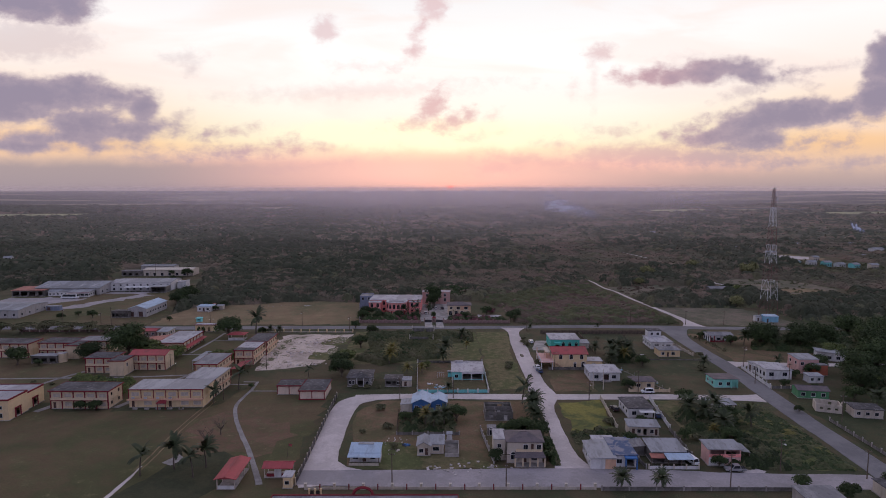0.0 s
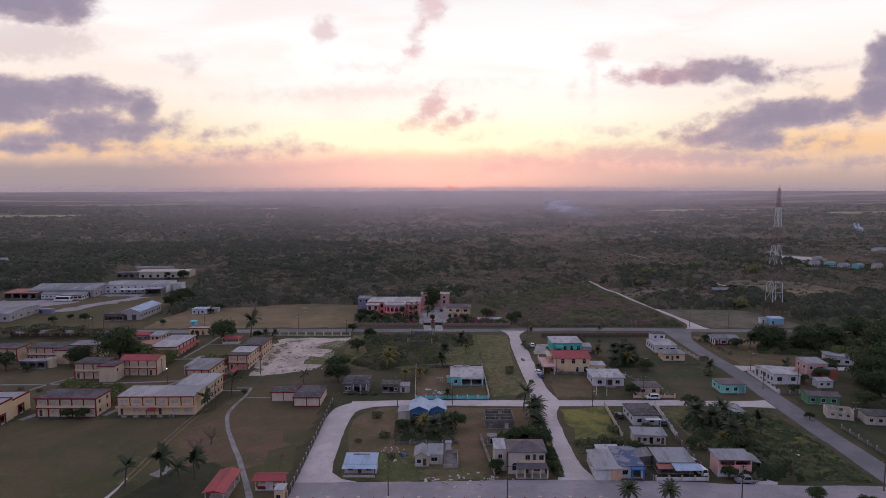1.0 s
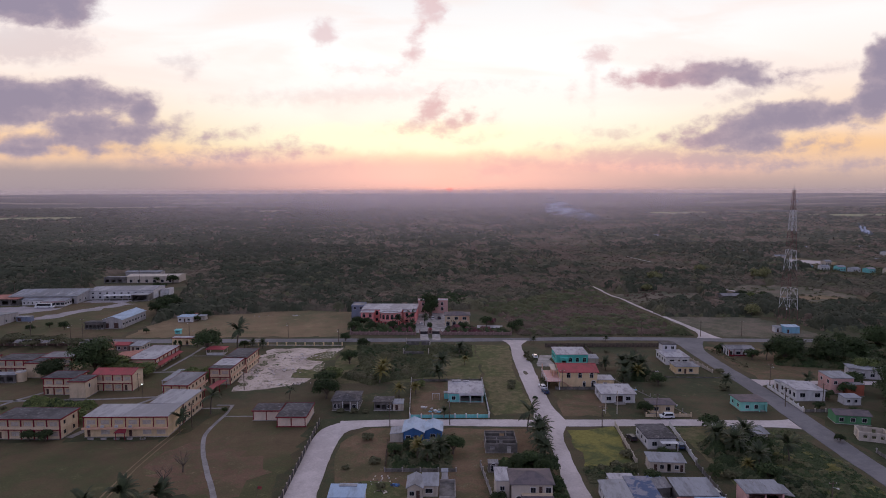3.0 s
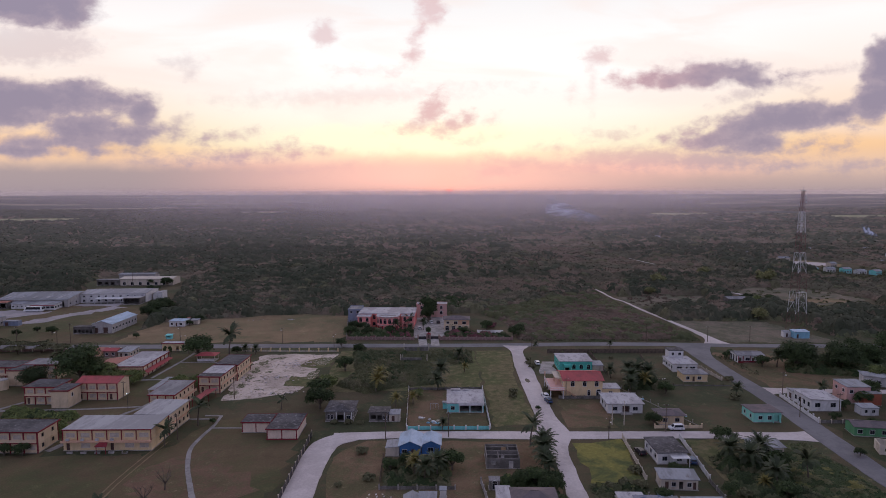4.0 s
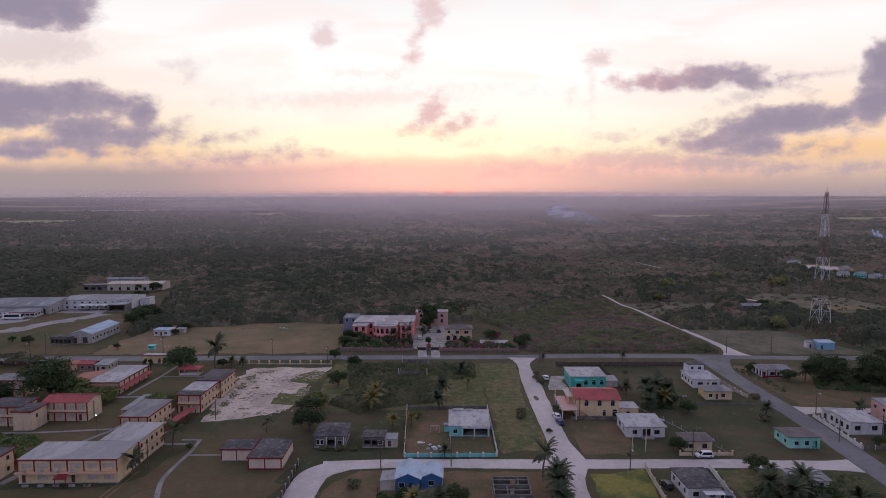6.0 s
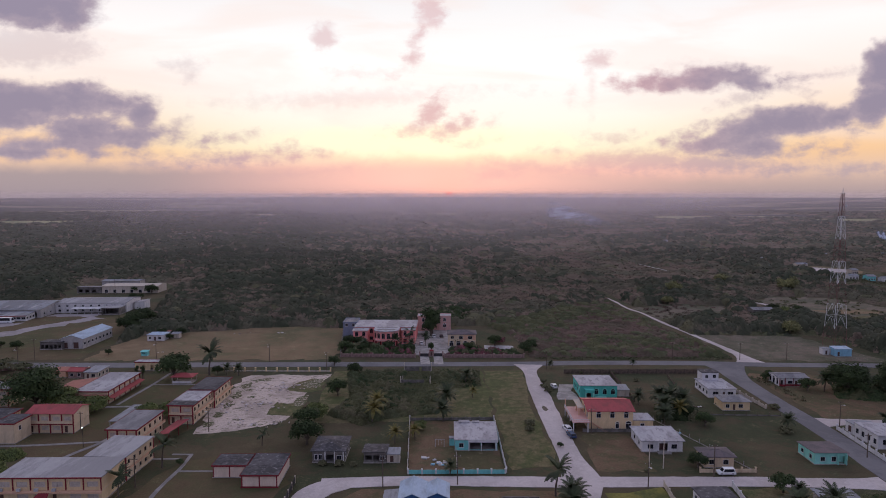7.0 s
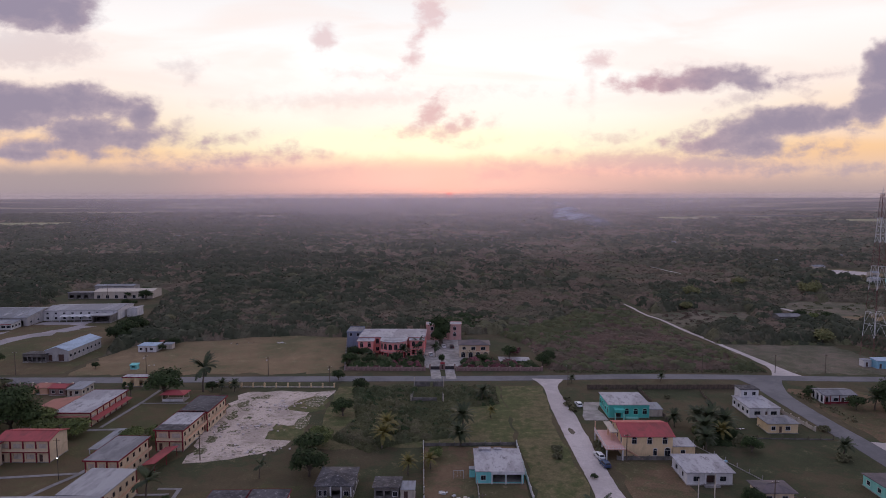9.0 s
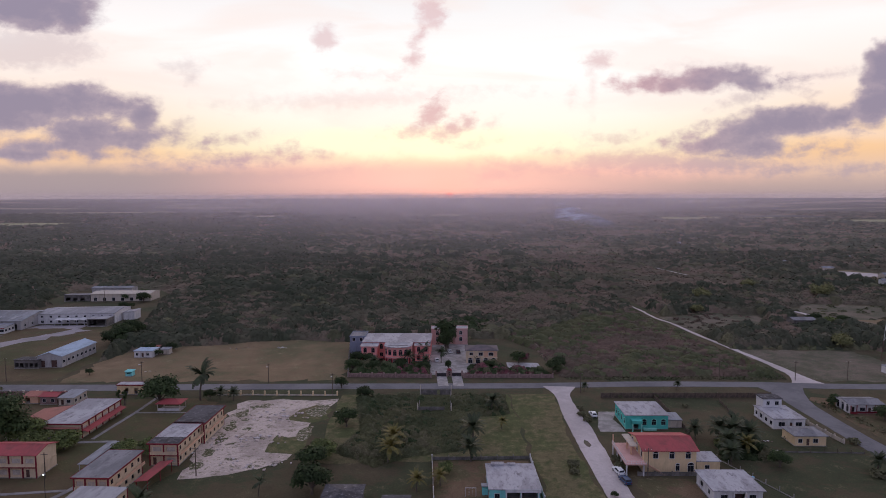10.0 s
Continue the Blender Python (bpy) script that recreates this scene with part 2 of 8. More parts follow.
def mottled(name, a, b, c, s=0.06, vary=0.4, rough=0.95, bump=0.4, fine=2.2, share=(0.54, 0.66), stretch=(1, 1, 1), cut=(0.42, 0.58)):
    """A surface of three tones mixed at several sizes, with strong grain."""
    m = bpy.data.materials.new(name)
    m.use_nodes = True
    n = Nodes(m.node_tree)
    p = m.node_tree.nodes["Principled BSDF"]
    mp = n.add("ShaderNodeMapping")
    mp.inputs["Scale"].default_value = stretch
    n.link(n.add("ShaderNodeTexCoord").outputs["Object"], mp.inputs[0])
    at = mp.outputs[0]
    n1, n2, n3 = n.noise(at, s, 8, 0.68, 0.3), n.noise(at, s * 7, 7, 0.7, 0.2), n.noise(at, fine, 6, 0.75)
    col = n.mix(n.smooth(n.math("MULTIPLY_ADD", n2, 0.6, n.math("SUBTRACT", n1, 0.3)), *cut), a, b)
    flecks = n.math("MULTIPLY_ADD", n2, 0.6, n.math("MULTIPLY", n3, 0.4))
    col = n.mix(n.smooth(flecks, *share, 0.0, 0.85), col, c)
    k = n.math("MULTIPLY_ADD", n3, 3.2 * vary, n.math("MULTIPLY_ADD", n2, 2.8 * vary, 1 - 3.0 * vary))
    sh = n.add("ShaderNodeVectorMath")
    sh.operation = "SCALE"
    n.link(col, sh.inputs[0])
    n.link(n.math("MAXIMUM", k, 0.25), sh.inputs["Scale"])
    n.link(sh.outputs[0], p.inputs["Base Color"])
    p.inputs["Roughness"].default_value = rough
    p.inputs["Specular IOR Level"].default_value = 0.2
    if bump:
        b4 = n.add("ShaderNodeBump")
        b4.inputs["Strength"].default_value, b4.inputs["Distance"].default_value = bump, 0.12
        n.link(n3, b4.inputs["Height"])
        n.link(b4.outputs[0], p.inputs["Normal"])
    return m


def paint(name, c, dirt=0.6):
    """Weathered paint on plaster with faint vertical runs."""
    return surface(name, c, tuple(v * dirt for v in c), 0.55, 0.85, 3.0, 0.12, 0.1, stretch=(1, 1, 0.35), spread=(0.45, 0.8))


def sheet(name, c, c2):
    """Corrugated metal roofing, dulled and patchy."""
    return surface(name, c, c2, 0.35, 0.68, 2.5, 0.14, 0.1, 0.05, stretch=(1, 0.4, 1), spread=(0.42, 0.66))


M = {
    "ground": mottled("dry_grass_and_scrub", (0.088, 0.069, 0.040), (0.050, 0.055, 0.027), (0.120, 0.098, 0.058), 0.03),
    "lawn": mottled("worn_dry_lawn", (0.120, 0.085, 0.048), (0.070, 0.070, 0.031), (0.140, 0.112, 0.062), 0.022, 0.42, cut=(0.38, 0.62)),
    "dry": mottled("bare_dry_earth", (0.160, 0.104, 0.064), (0.092, 0.080, 0.040), (0.185, 0.138, 0.092), 0.05),
    "drab": mottled("grey_brown_rough_grass", (0.160, 0.128, 0.098), (0.088, 0.086, 0.054), (0.215, 0.188, 0.155), 0.06, 0.5, cut=(0.40, 0.60)),
    "tangle": mottled("weeds_on_stone", (0.085, 0.092, 0.040), (0.125, 0.110, 0.062), (0.40, 0.34, 0.29), 0.12, 0.5, 0.95, 0.5, 1.4, (0.49, 0.57)),
    "redearth": mottled("reddish_worn_earth", (0.150, 0.090, 0.060), (0.098, 0.078, 0.042), (0.17, 0.12, 0.08), 0.05, 0.4),
    "darkgrass": mottled("dark_green_grass", (0.064, 0.060, 0.030), (0.040, 0.048, 0.022), (0.085, 0.080, 0.044), 0.05),
    "straw": mottled("straw_coloured_field", (0.205, 0.142, 0.084), (0.112, 0.100, 0.052), (0.23, 0.172, 0.11), 0.025, 0.46, cut=(0.42, 0.66)),
    "green": mottled("green_grass", (0.082, 0.092, 0.036), (0.128, 0.106, 0.055), (0.145, 0.132, 0.066), 0.05, 0.45),
    "weeds": surface("tall_yellow_green_weeds", (0.19, 0.17, 0.045), (0.07, 0.085, 0.03), 0.12, 0.95, 1.6, 0.4, 0.5),
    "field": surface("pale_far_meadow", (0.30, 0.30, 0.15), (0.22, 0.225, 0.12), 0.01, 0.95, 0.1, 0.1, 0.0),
    "gravel": mottled("white_limestone_gravel", (0.54, 0.475, 0.465), (0.43, 0.375, 0.365), (0.33, 0.28, 0.26), 0.05, 0.18, 0.95, 0.3, 1.8, (0.56, 0.68)),
    "rubble": mottled("limestone_rubble_with_weeds", (0.54, 0.445, 0.39), (0.38, 0.31, 0.27), (0.130, 0.122, 0.072), 0.06, 0.42, 0.95, 0.6, 1.0, (0.525, 0.585)),
    "dusty": mottled("dusty_grey_road", (0.33, 0.295, 0.305), (0.26, 0.235, 0.24), (0.19, 0.17, 0.17), 0.06, 0.18, 0.95, 0.25, 1.8, (0.55, 0.68)),
    "palmgrass": surface("dark_palm_grass", (0.034, 0.040, 0.020), (0.05, 0.050, 0.026), 0.15, 0.95, 2.0, 0.35, 0.4),
    "asphalt": mottled("worn_grey_asphalt", (0.180, 0.172, 0.180), (0.138, 0.132, 0.14), (0.22, 0.21, 0.21), 0.05, 0.14, 0.9, 0.1, 2.0, (0.56, 0.7)),
    "concrete": surface("weathered_concrete", (0.38, 0.345, 0.325), (0.25, 0.228, 0.215), 0.3, 0.9, 2.5, 0.2, 0.15),
    "pathcon": mottled("worn_path_concrete", (0.27, 0.25, 0.245), (0.20, 0.185, 0.18), (0.14, 0.125, 0.105), 0.2, 0.2, 0.95, 0.1, 2.0, (0.56, 0.68)),
    "darkcon": surface("grey_bare_concrete_block", (0.20, 0.18, 0.17), (0.12, 0.11, 0.10), 0.4, 0.92, 2.5, 0.25, 0.2),
    "roof_white": mottled("white_flat_roof_with_stains", (0.42, 0.405, 0.425), (0.30, 0.285, 0.30), (0.15, 0.14, 0.15), 0.10, 0.16, 0.8, 0.1, 1.6, (0.52, 0.62), (1, 0.45, 1)),
    "roof_dark": mottled("dark_stained_flat_roof", (0.055, 0.052, 0.057), (0.095, 0.09, 0.097), (0.26, 0.25, 0.26), 0.10, 0.25, 0.85, 0.15, 1.4, (0.57, 0.66)),
    "roof_grey": mottled("grey_flat_roof", (0.36, 0.35, 0.36), (0.26, 0.25, 0.26), (0.17, 0.165, 0.175), 0.08, 0.14, 0.75, 0.1, 1.4, (0.54, 0.66), (1, 0.3, 1)),
    "roof_mid": mottled("grey_streaked_roof", (0.17, 0.165, 0.175), (0.25, 0.24, 0.25), (0.08, 0.075, 0.08), 0.12, 0.2, 0.8, 0.1, 1.6, (0.52, 0.64), (1, 0.4, 1)),
    "tin": mottled("zinc_sheet_roof", (0.27, 0.275, 0.30), (0.185, 0.185, 0.20), (0.12, 0.10, 0.095), 0.10, 0.15, 0.65, 0.1, 1.6, (0.54, 0.66), (1, 0.35, 1)),
    "tin_blue": sheet("pale_blue_sheet_roof", (0.36, 0.45, 0.56), (0.28, 0.33, 0.40)),
    "tin_red": sheet("faded_red_sheet_roof", (0.36, 0.072, 0.078), (0.25, 0.065, 0.065)),
    "tin_rust": sheet("rust_red_sheet_roof", (0.34, 0.13, 0.10), (0.24, 0.10, 0.08)),
    "shingle": surface("grey_brown_shingle_roof", (0.15, 0.12, 0.125), (0.11, 0.095, 0.10), 0.3, 0.9, 5, 0.2, 0.3),
    "blue_slab": surface("blue_and_grey_patched_roof", (0.06, 0.09, 0.17), (0.20, 0.20, 0.24), 0.35, 0.8, 2, 0.2, 0.15, spread=(0.46, 0.56)),
    "cream": paint("cream_paint", (0.64, 0.50, 0.35), 0.76),
    "palecream": paint("pale_cream_paint", (0.68, 0.54, 0.44), 0.85),
    "yellow": paint("pale_yellow_paint", (0.68, 0.51, 0.31), 0.82),
    "white": paint("white_paint", (0.62, 0.60, 0.60), 0.72),
    "offwhite": paint("off_white_paint", (0.52, 0.45, 0.38), 0.7),
    "pink": paint("salmon_pink_paint", (0.86, 0.31, 0.29), 0.88),
    "palepink": paint("pale_pink_paint", (0.60, 0.36, 0.33), 0.8),
    "peach": paint("peach_paint", (0.62, 0.38, 0.26), 0.8),
    "stonepink": surface("pinkish_stone_wall", (0.30, 0.20, 0.18), (0.20, 0.13, 0.12), 0.8, 0.9, 4, 0.3, 0.3),
    "orange": paint("brick_orange_paint", (0.42, 0.13, 0.08), 0.8),
    "teal": paint("teal_paint", (0.09, 0.46, 0.40), 0.8),
    "turq": paint("turquoise_paint", (0.20, 0.56, 0.55), 0.8),
    "mint": paint("mint_green_paint", (0.26, 0.60, 0.52), 0.8),
    "greenp": paint("green_paint", (0.10, 0.26, 0.13), 0.75),
    "blue": paint("bright_blue_paint", (0.055, 0.145, 0.34), 0.8),
    "ltblue": paint("light_blue_paint", (0.25, 0.47, 0.60), 0.8),
    "red": paint("dark_red_paint", (0.20, 0.026, 0.034), 0.8),
    "wood": surface("weathered_wood", (0.15, 0.11, 0.085), (0.09, 0.07, 0.055), 1.0, 0.9, 6, 0.3, 0.2),
    "iron": surface("dark_iron", (0.04, 0.04, 0.045), (0.06, 0.05, 0.05), 2, 0.6, 6, 0.2, 0.0, 0.4),
    "galv": surface("galvanised_steel", (0.55, 0.55, 0.57), (0.42, 0.42, 0.44), 0.6, 0.55, 4, 0.15, 0.0, 0.2),
    "tower_red": paint("aviation_red_paint", (0.18, 0.085, 0.075), 0.8),
    "tower_white": paint("aviation_white_paint", (0.70, 0.68, 0.68), 0.85),
    "rubber": surface("black_rubber", (0.02, 0.02, 0.02), (0.03, 0.03, 0.03), 3, 0.8, 8, 0.1, 0.0),
    "carwhite": surface("white_car_paint", (0.72, 0.72, 0.73), (0.66, 0.66, 0.67), 0.8, 0.25, 3, 0.03, 0.0),
    "carsilver": surface("silver_car_paint", (0.36, 0.36, 0.37), (0.32, 0.32, 0.33), 0.8, 0.3, 3, 0.03, 0.0, 0.4),
    "cardark": surface("dark_car_paint", (0.05, 0.035, 0.04), (0.04, 0.03, 0.035), 0.8, 0.25, 3, 0.03, 0.0),
    "carblue": surface("blue_car_paint", (0.04, 0.07, 0.14), (0.035, 0.06, 0.12), 0.8, 0.25, 3, 0.03, 0.0),
    "glass": surface("dark_window_glass", (0.02, 0.022, 0.028), (0.035, 0.035, 0.04), 0.7, 0.12, 3, 0.1, 0.0),
    "louvre": surface("grey_louvre_glass", (0.52, 0.45, 0.40), (0.42, 0.36, 0.32), 0.9, 0.5, 4, 0.15, 0.0),
    "door": surface("brown_door_paint", (0.10, 0.055, 0.045), (0.08, 0.045, 0.04), 1, 0.6, 5, 0.15, 0.0),
    "bark": surface("grey_brown_bark", (0.14, 0.11, 0.09), (0.09, 0.075, 0.06), 1.5, 0.95, 6, 0.3, 0.3, stretch=(1, 1, 0.3)),
    "leaf": surface("dusky_green_leaves", (0.046, 0.066, 0.022), (0.032, 0.049, 0.017), 0.4, 0.8, 2, 0.25, 0.0, island=0.3, own=0.25),
    "leaf_lime": surface("lime_green_leaves", (0.135, 0.155, 0.048), (0.085, 0.108, 0.036), 0.4, 0.8, 2, 0.25, 0.0, island=0.35, own=0.2),
    "leaf_olive": surface("pale_olive_leaves", (0.215, 0.205, 0.085), (0.140, 0.142, 0.060), 0.4, 0.8, 2, 0.25, 0.0, island=0.3, own=0.1),
    "leaf_palm": surface("palm_fronds", (0.05, 0.064, 0.028), (0.036, 0.045, 0.022), 0.5, 0.7, 3, 0.2, 0.0, own=0.3),
    "leaf_yellow": surface("yellowing_palm_fronds", (0.17, 0.14, 0.035), (0.10, 0.09, 0.03), 0.5, 0.7, 3, 0.2, 0.0, own=0.2),
    "flower": surface("magenta_bougainvillea", (0.17, 0.05, 0.065), (0.085, 0.06, 0.045), 0.5, 0.85, 2, 0.25, 0.0, island=0.35),
    "dingy": paint("dingy_grey_white_paint", (0.40, 0.375, 0.365), 0.62),
    "bluegrey": paint("blue_grey_paint", (0.21, 0.24, 0.32), 0.7),
    "forest_dark": surface("dark_evergreen_crowns", (0.070, 0.071, 0.045), (0.050, 0.057, 0.034), 0.03, 0.9, 0.4, 0.3, 0.0, island=0.14),
    "forest_pale": surface("pale_yellow_green_crowns", (0.125, 0.115, 0.066), (0.095, 0.096, 0.054), 0.03, 0.9, 0.4, 0.3, 0.0, island=0.16),
    "forest": surface("scrub_forest_canopy", (0.170, 0.124, 0.092), (0.100, 0.092, 0.060), 0.02, 0.9, 0.25, 0.32, 0.0, island=0.16),
    "scrub": surface("low_bush_leaves", (0.125, 0.112, 0.062), (0.075, 0.090, 0.042), 0.06, 0.9, 0.8, 0.3, 0.0, island=0.2),
    "scrub_red": surface("reddish_dry_brush", (0.140, 0.090, 0.070), (0.092, 0.074, 0.050), 0.05, 0.9, 0.6, 0.3, 0.0, island=0.14),
    "weed_green": surface("rank_green_weeds", (0.104, 0.102, 0.048), (0.070, 0.078, 0.035), 0.06, 0.9, 0.8, 0.3, 0.0, island=0.18),
    "weedleaf": surface("yellow_green_weed_leaves", (0.16, 0.145, 0.048), (0.095, 0.108, 0.040), 0.06, 0.9, 0.8, 0.3, 0.0, island=0.15),
}

# ---- mesh helpers ----


class Mesh:
    """Vertices and faces, gathered piece by piece."""

    def __init__(self):
        self.v, self.f = [], []

    def face(self, *pts):
        n = len(self.v)
        self.v += [tuple(p) for p in pts]
        self.f.append(tuple(range(n, n + len(pts))))
        return self

    def box(self, x0, x1, y0, y1, z0, z1):
        n = len(self.v)
        self.v += [(x, y, z) for z in (z0, z1) for x, y in ((x0, y0), (x1, y0), (x1, y1), (x0, y1))]
        self.f += [tuple(n + i for i in q) for q in ((3, 2, 1, 0), (4, 5, 6, 7), (0, 1, 5, 4), (1, 2, 6, 5), (2, 3, 7, 6), (3, 0, 4, 7))]
        return self

    def tube(self, a, b, r0, r1=None, sides=6):
        a, b = Vector(a), Vector(b)
        r1 = r0 if r1 is None else r1
        ax = (b - a).normalized()
        s = ax.cross(Vector((0, 0, 1)) if abs(ax.z) < 0.9 else Vector((1, 0, 0))).normalized()
        t = ax.cross(s)
        n = len(self.v)
        for c, r in ((a, r0), (b, r1)):
            for i in range(sides):
                q = 2 * math.pi * i / sides
                self.v.append(tuple(c + r * (math.cos(q) * s + math.sin(q) * t)))
        for i in range(sides):
            j = (i + 1) % sides
            self.f.append((n + i, n + j, n + sides + j, n + sides + i))
        self.f += [tuple(n + i for i in reversed(range(sides))), tuple(n + sides + i for i in range(sides))]
        return self

    def prism(self, outline, z0, z1):
        n, k = len(self.v), len(outline)
        self.v += [(x, y, z) for z in (z0, z1) for x, y in outline]
        self.f += [tuple(n + i for i in reversed(range(k))), tuple(n + k + i for i in range(k))]
        self.f += [(n + i, n + (i + 1) % k, n + k + (i + 1) % k, n + k + i) for i in range(k)]
        return self

    def move(self, m):
        self.v = [tuple(m @ Vector(p)) for p in self.v]
        return self

    def data(self, name, material):
        d = bpy.data.meshes.new(name)
        d.from_pydata(self.v, [], self.f)
        if material is not None:
            d.materials.append(material)
        return d


def part(name, mesh, material, parent, label=""):
    """Links a mesh as one object under a thing or a part."""
    d = mesh if isinstance(mesh, bpy.types.Mesh) else mesh.data(name, material)
    ob = new(name, d)
    ob.parent = parent
    if label:
        ob["label"] = label
    return ob


def thing(name, m, label, category, group="", kind=""):
    """An empty at the base of a thing, for its parts."""
    ob = new(name)
    ob.empty_display_size = 0.5
    ob.matrix_basis = m
    return tagged(ob, label, category, group, kind)


def solid(name, mesh, material, label="", category="", kind="", group=""):
    return tagged(new(name, mesh.data(name, material)), label, category, group, kind)


def fast_mesh(name, verts, faces, material):
    """A large mesh of equal-sided faces from arrays."""
    d = bpy.data.meshes.new(name)
    k = faces.shape[1]
    d.vertices.add(len(verts))
    d.vertices.foreach_set("co", np.ascontiguousarray(verts, np.float32).ravel())
    d.loops.add(faces.size)
    d.loops.foreach_set("vertex_index", np.ascontiguousarray(faces, np.int32).ravel())
    d.polygons.add(len(faces))
    d.polygons.foreach_set("loop_start", np.arange(0, faces.size, k, dtype=np.int32))
    d.update(calc_edges=True)
    d.materials.append(material)
    return d


def spline(points, step=3.0):
    """Points along a smooth line through the given ones."""
    p = [np.array(q, float) for q in points]
    p = [2 * p[0] - p[1], *p, 2 * p[-1] - p[-2]]
    out = []
    for i in range(1, len(p) - 2):
        n = max(2, int(np.linalg.norm(p[i + 1] - p[i]) / step))
        for s in np.arange(n) / n:
            a, b, c, d = p[i - 1 : i + 3]
            out.append(0.5 * (2 * b + (c - a) * s + (2 * a - 5 * b + 4 * c - d) * s * s + (3 * b - a - 3 * c + d) * s**3))
    return out + [p[-2]]


def strip(points, z, rag=0.0, seed=1):
    """A road surface: rows of x, y and half width, with edges ragged by so many metres and a thin shoulder."""
    line = spline(points, 1.5)
    m = Mesh()
    for i, q in enumerate(line):
        d = line[min(i + 1, len(line) - 1)][:2] - line[max(i - 1, 0)][:2]
        d /= np.linalg.norm(d)
        side = np.array([-d[1], d[0]])
        for s, h in ((1, -0.06), (0.97, z), (-0.97, z), (-1, -0.06)):
            edge = 1 if s > 0 else 9
            wander = 1.5 * noise.noise((i * 0.16, edge, seed)) + 1.0 * noise.noise((i * 0.55, edge, seed + 5))
            e = q[:2] + s * side * (q[2] + rag * wander)
            m.v.append((e[0], e[1], h))
        if i:
            k = 4 * i
            m.f += [(k + j + 1, k + j, k + j - 4, k + j - 3) for j in range(3)]
    return m


def patch(outline, z, rag=0.8, seed=1):
    """A sheet of ground with a wavering edge."""
    rng = random.Random(seed)
    pts = [np.array(p, float) for p in outline]
    out = []
    for a, b in zip(pts, pts[1:] + pts[:1]):
        n = max(1, int(np.linalg.norm(b - a) / 4))
        for s in range(n):
            q = a + (b - a) * s / n
            out.append((q[0] + rng.uniform(-rag, rag), q[1] + rng.uniform(-rag, rag)))
    m = Mesh()
    m.face(*[(x, y, z) for x, y in out])
    return m

# ---- ground, fields and roads ----


def ground_z(x, y):
    """Flat round the town, rising very slowly to the horizon far off."""
    r = math.hypot(x, y - 50)
    return 55.0 * max(0.0, (r - 2600) / 2250) ** 1.15


rings = [0, 60, 120, 200, 300, 420, 560, 740, 960, 1250, 1600, 2000, 2400, 2600, 2900, 3200, 3600, 4000, 4400, 4850]
gm = Mesh()
SPOKES = 72
for r in rings[1:]:
    for i in range(SPOKES):
        q = 2 * math.pi * i / SPOKES
        x, y = r * math.cos(q), 50 + r * math.sin(q)
        gm.v.append((x, y, ground_z(x, y)))
gm.f.append(tuple(range(SPOKES)))
for k in range(len(rings) - 2):
    for i in range(SPOKES):
        j = (i + 1) % SPOKES
        gm.f.append((k * SPOKES + j, k * SPOKES + i, (k + 1) * SPOKES + i, (k + 1) * SPOKES + j))
ground = solid("ground", gm, M["ground"], "flat dry grassland and scrub reaching the horizon", "ground", "structure")

# the distance near the horizon, with its haze painted in as emission
far_mat = bpy.data.materials.new("distance_painted_haze")
far_mat.use_nodes = True
fn = Nodes(far_mat.node_tree)
fp = far_mat.node_tree.nodes["Principled BSDF"]
at = fn.add("ShaderNodeTexCoord").outputs["Object"]
fsep = fn.add("ShaderNodeSeparateXYZ")
fn.link(at, fsep.inputs[0])
mp = fn.add("ShaderNodeMapping")
mp.inputs["Scale"].default_value = (0.22, 0.62, 0.0)
fn.link(at, mp.inputs[0])
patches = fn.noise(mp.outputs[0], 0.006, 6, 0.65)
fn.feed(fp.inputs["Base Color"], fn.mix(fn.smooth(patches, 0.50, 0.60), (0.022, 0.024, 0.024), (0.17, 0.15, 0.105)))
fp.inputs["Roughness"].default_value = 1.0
# mauve glow put into the material as haze, stronger as the sheet rises
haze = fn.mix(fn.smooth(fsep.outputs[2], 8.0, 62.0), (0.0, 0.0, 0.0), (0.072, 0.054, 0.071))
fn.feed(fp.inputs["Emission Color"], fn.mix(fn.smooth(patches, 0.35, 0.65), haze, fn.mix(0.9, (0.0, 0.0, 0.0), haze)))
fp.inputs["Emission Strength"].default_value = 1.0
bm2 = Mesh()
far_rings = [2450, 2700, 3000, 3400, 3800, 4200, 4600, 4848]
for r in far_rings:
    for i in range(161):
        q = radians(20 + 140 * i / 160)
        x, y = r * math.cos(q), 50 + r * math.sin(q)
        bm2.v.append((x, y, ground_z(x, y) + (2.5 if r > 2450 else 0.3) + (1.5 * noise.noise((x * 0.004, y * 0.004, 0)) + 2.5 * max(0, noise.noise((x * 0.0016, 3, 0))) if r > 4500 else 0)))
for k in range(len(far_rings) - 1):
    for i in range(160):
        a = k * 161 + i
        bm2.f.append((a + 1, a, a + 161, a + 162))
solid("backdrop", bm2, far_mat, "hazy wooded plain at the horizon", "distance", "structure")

U, V = (0.9978, -0.066), (0.066, 0.9978)
ROT = -3.8

def lot(name, outline, mat, z, rag, label):
    """A piece of ground with its own growth or paving."""
    solid(name, patch(outline, z, rag, len(name)), M[mat], label, "ground", "structure")


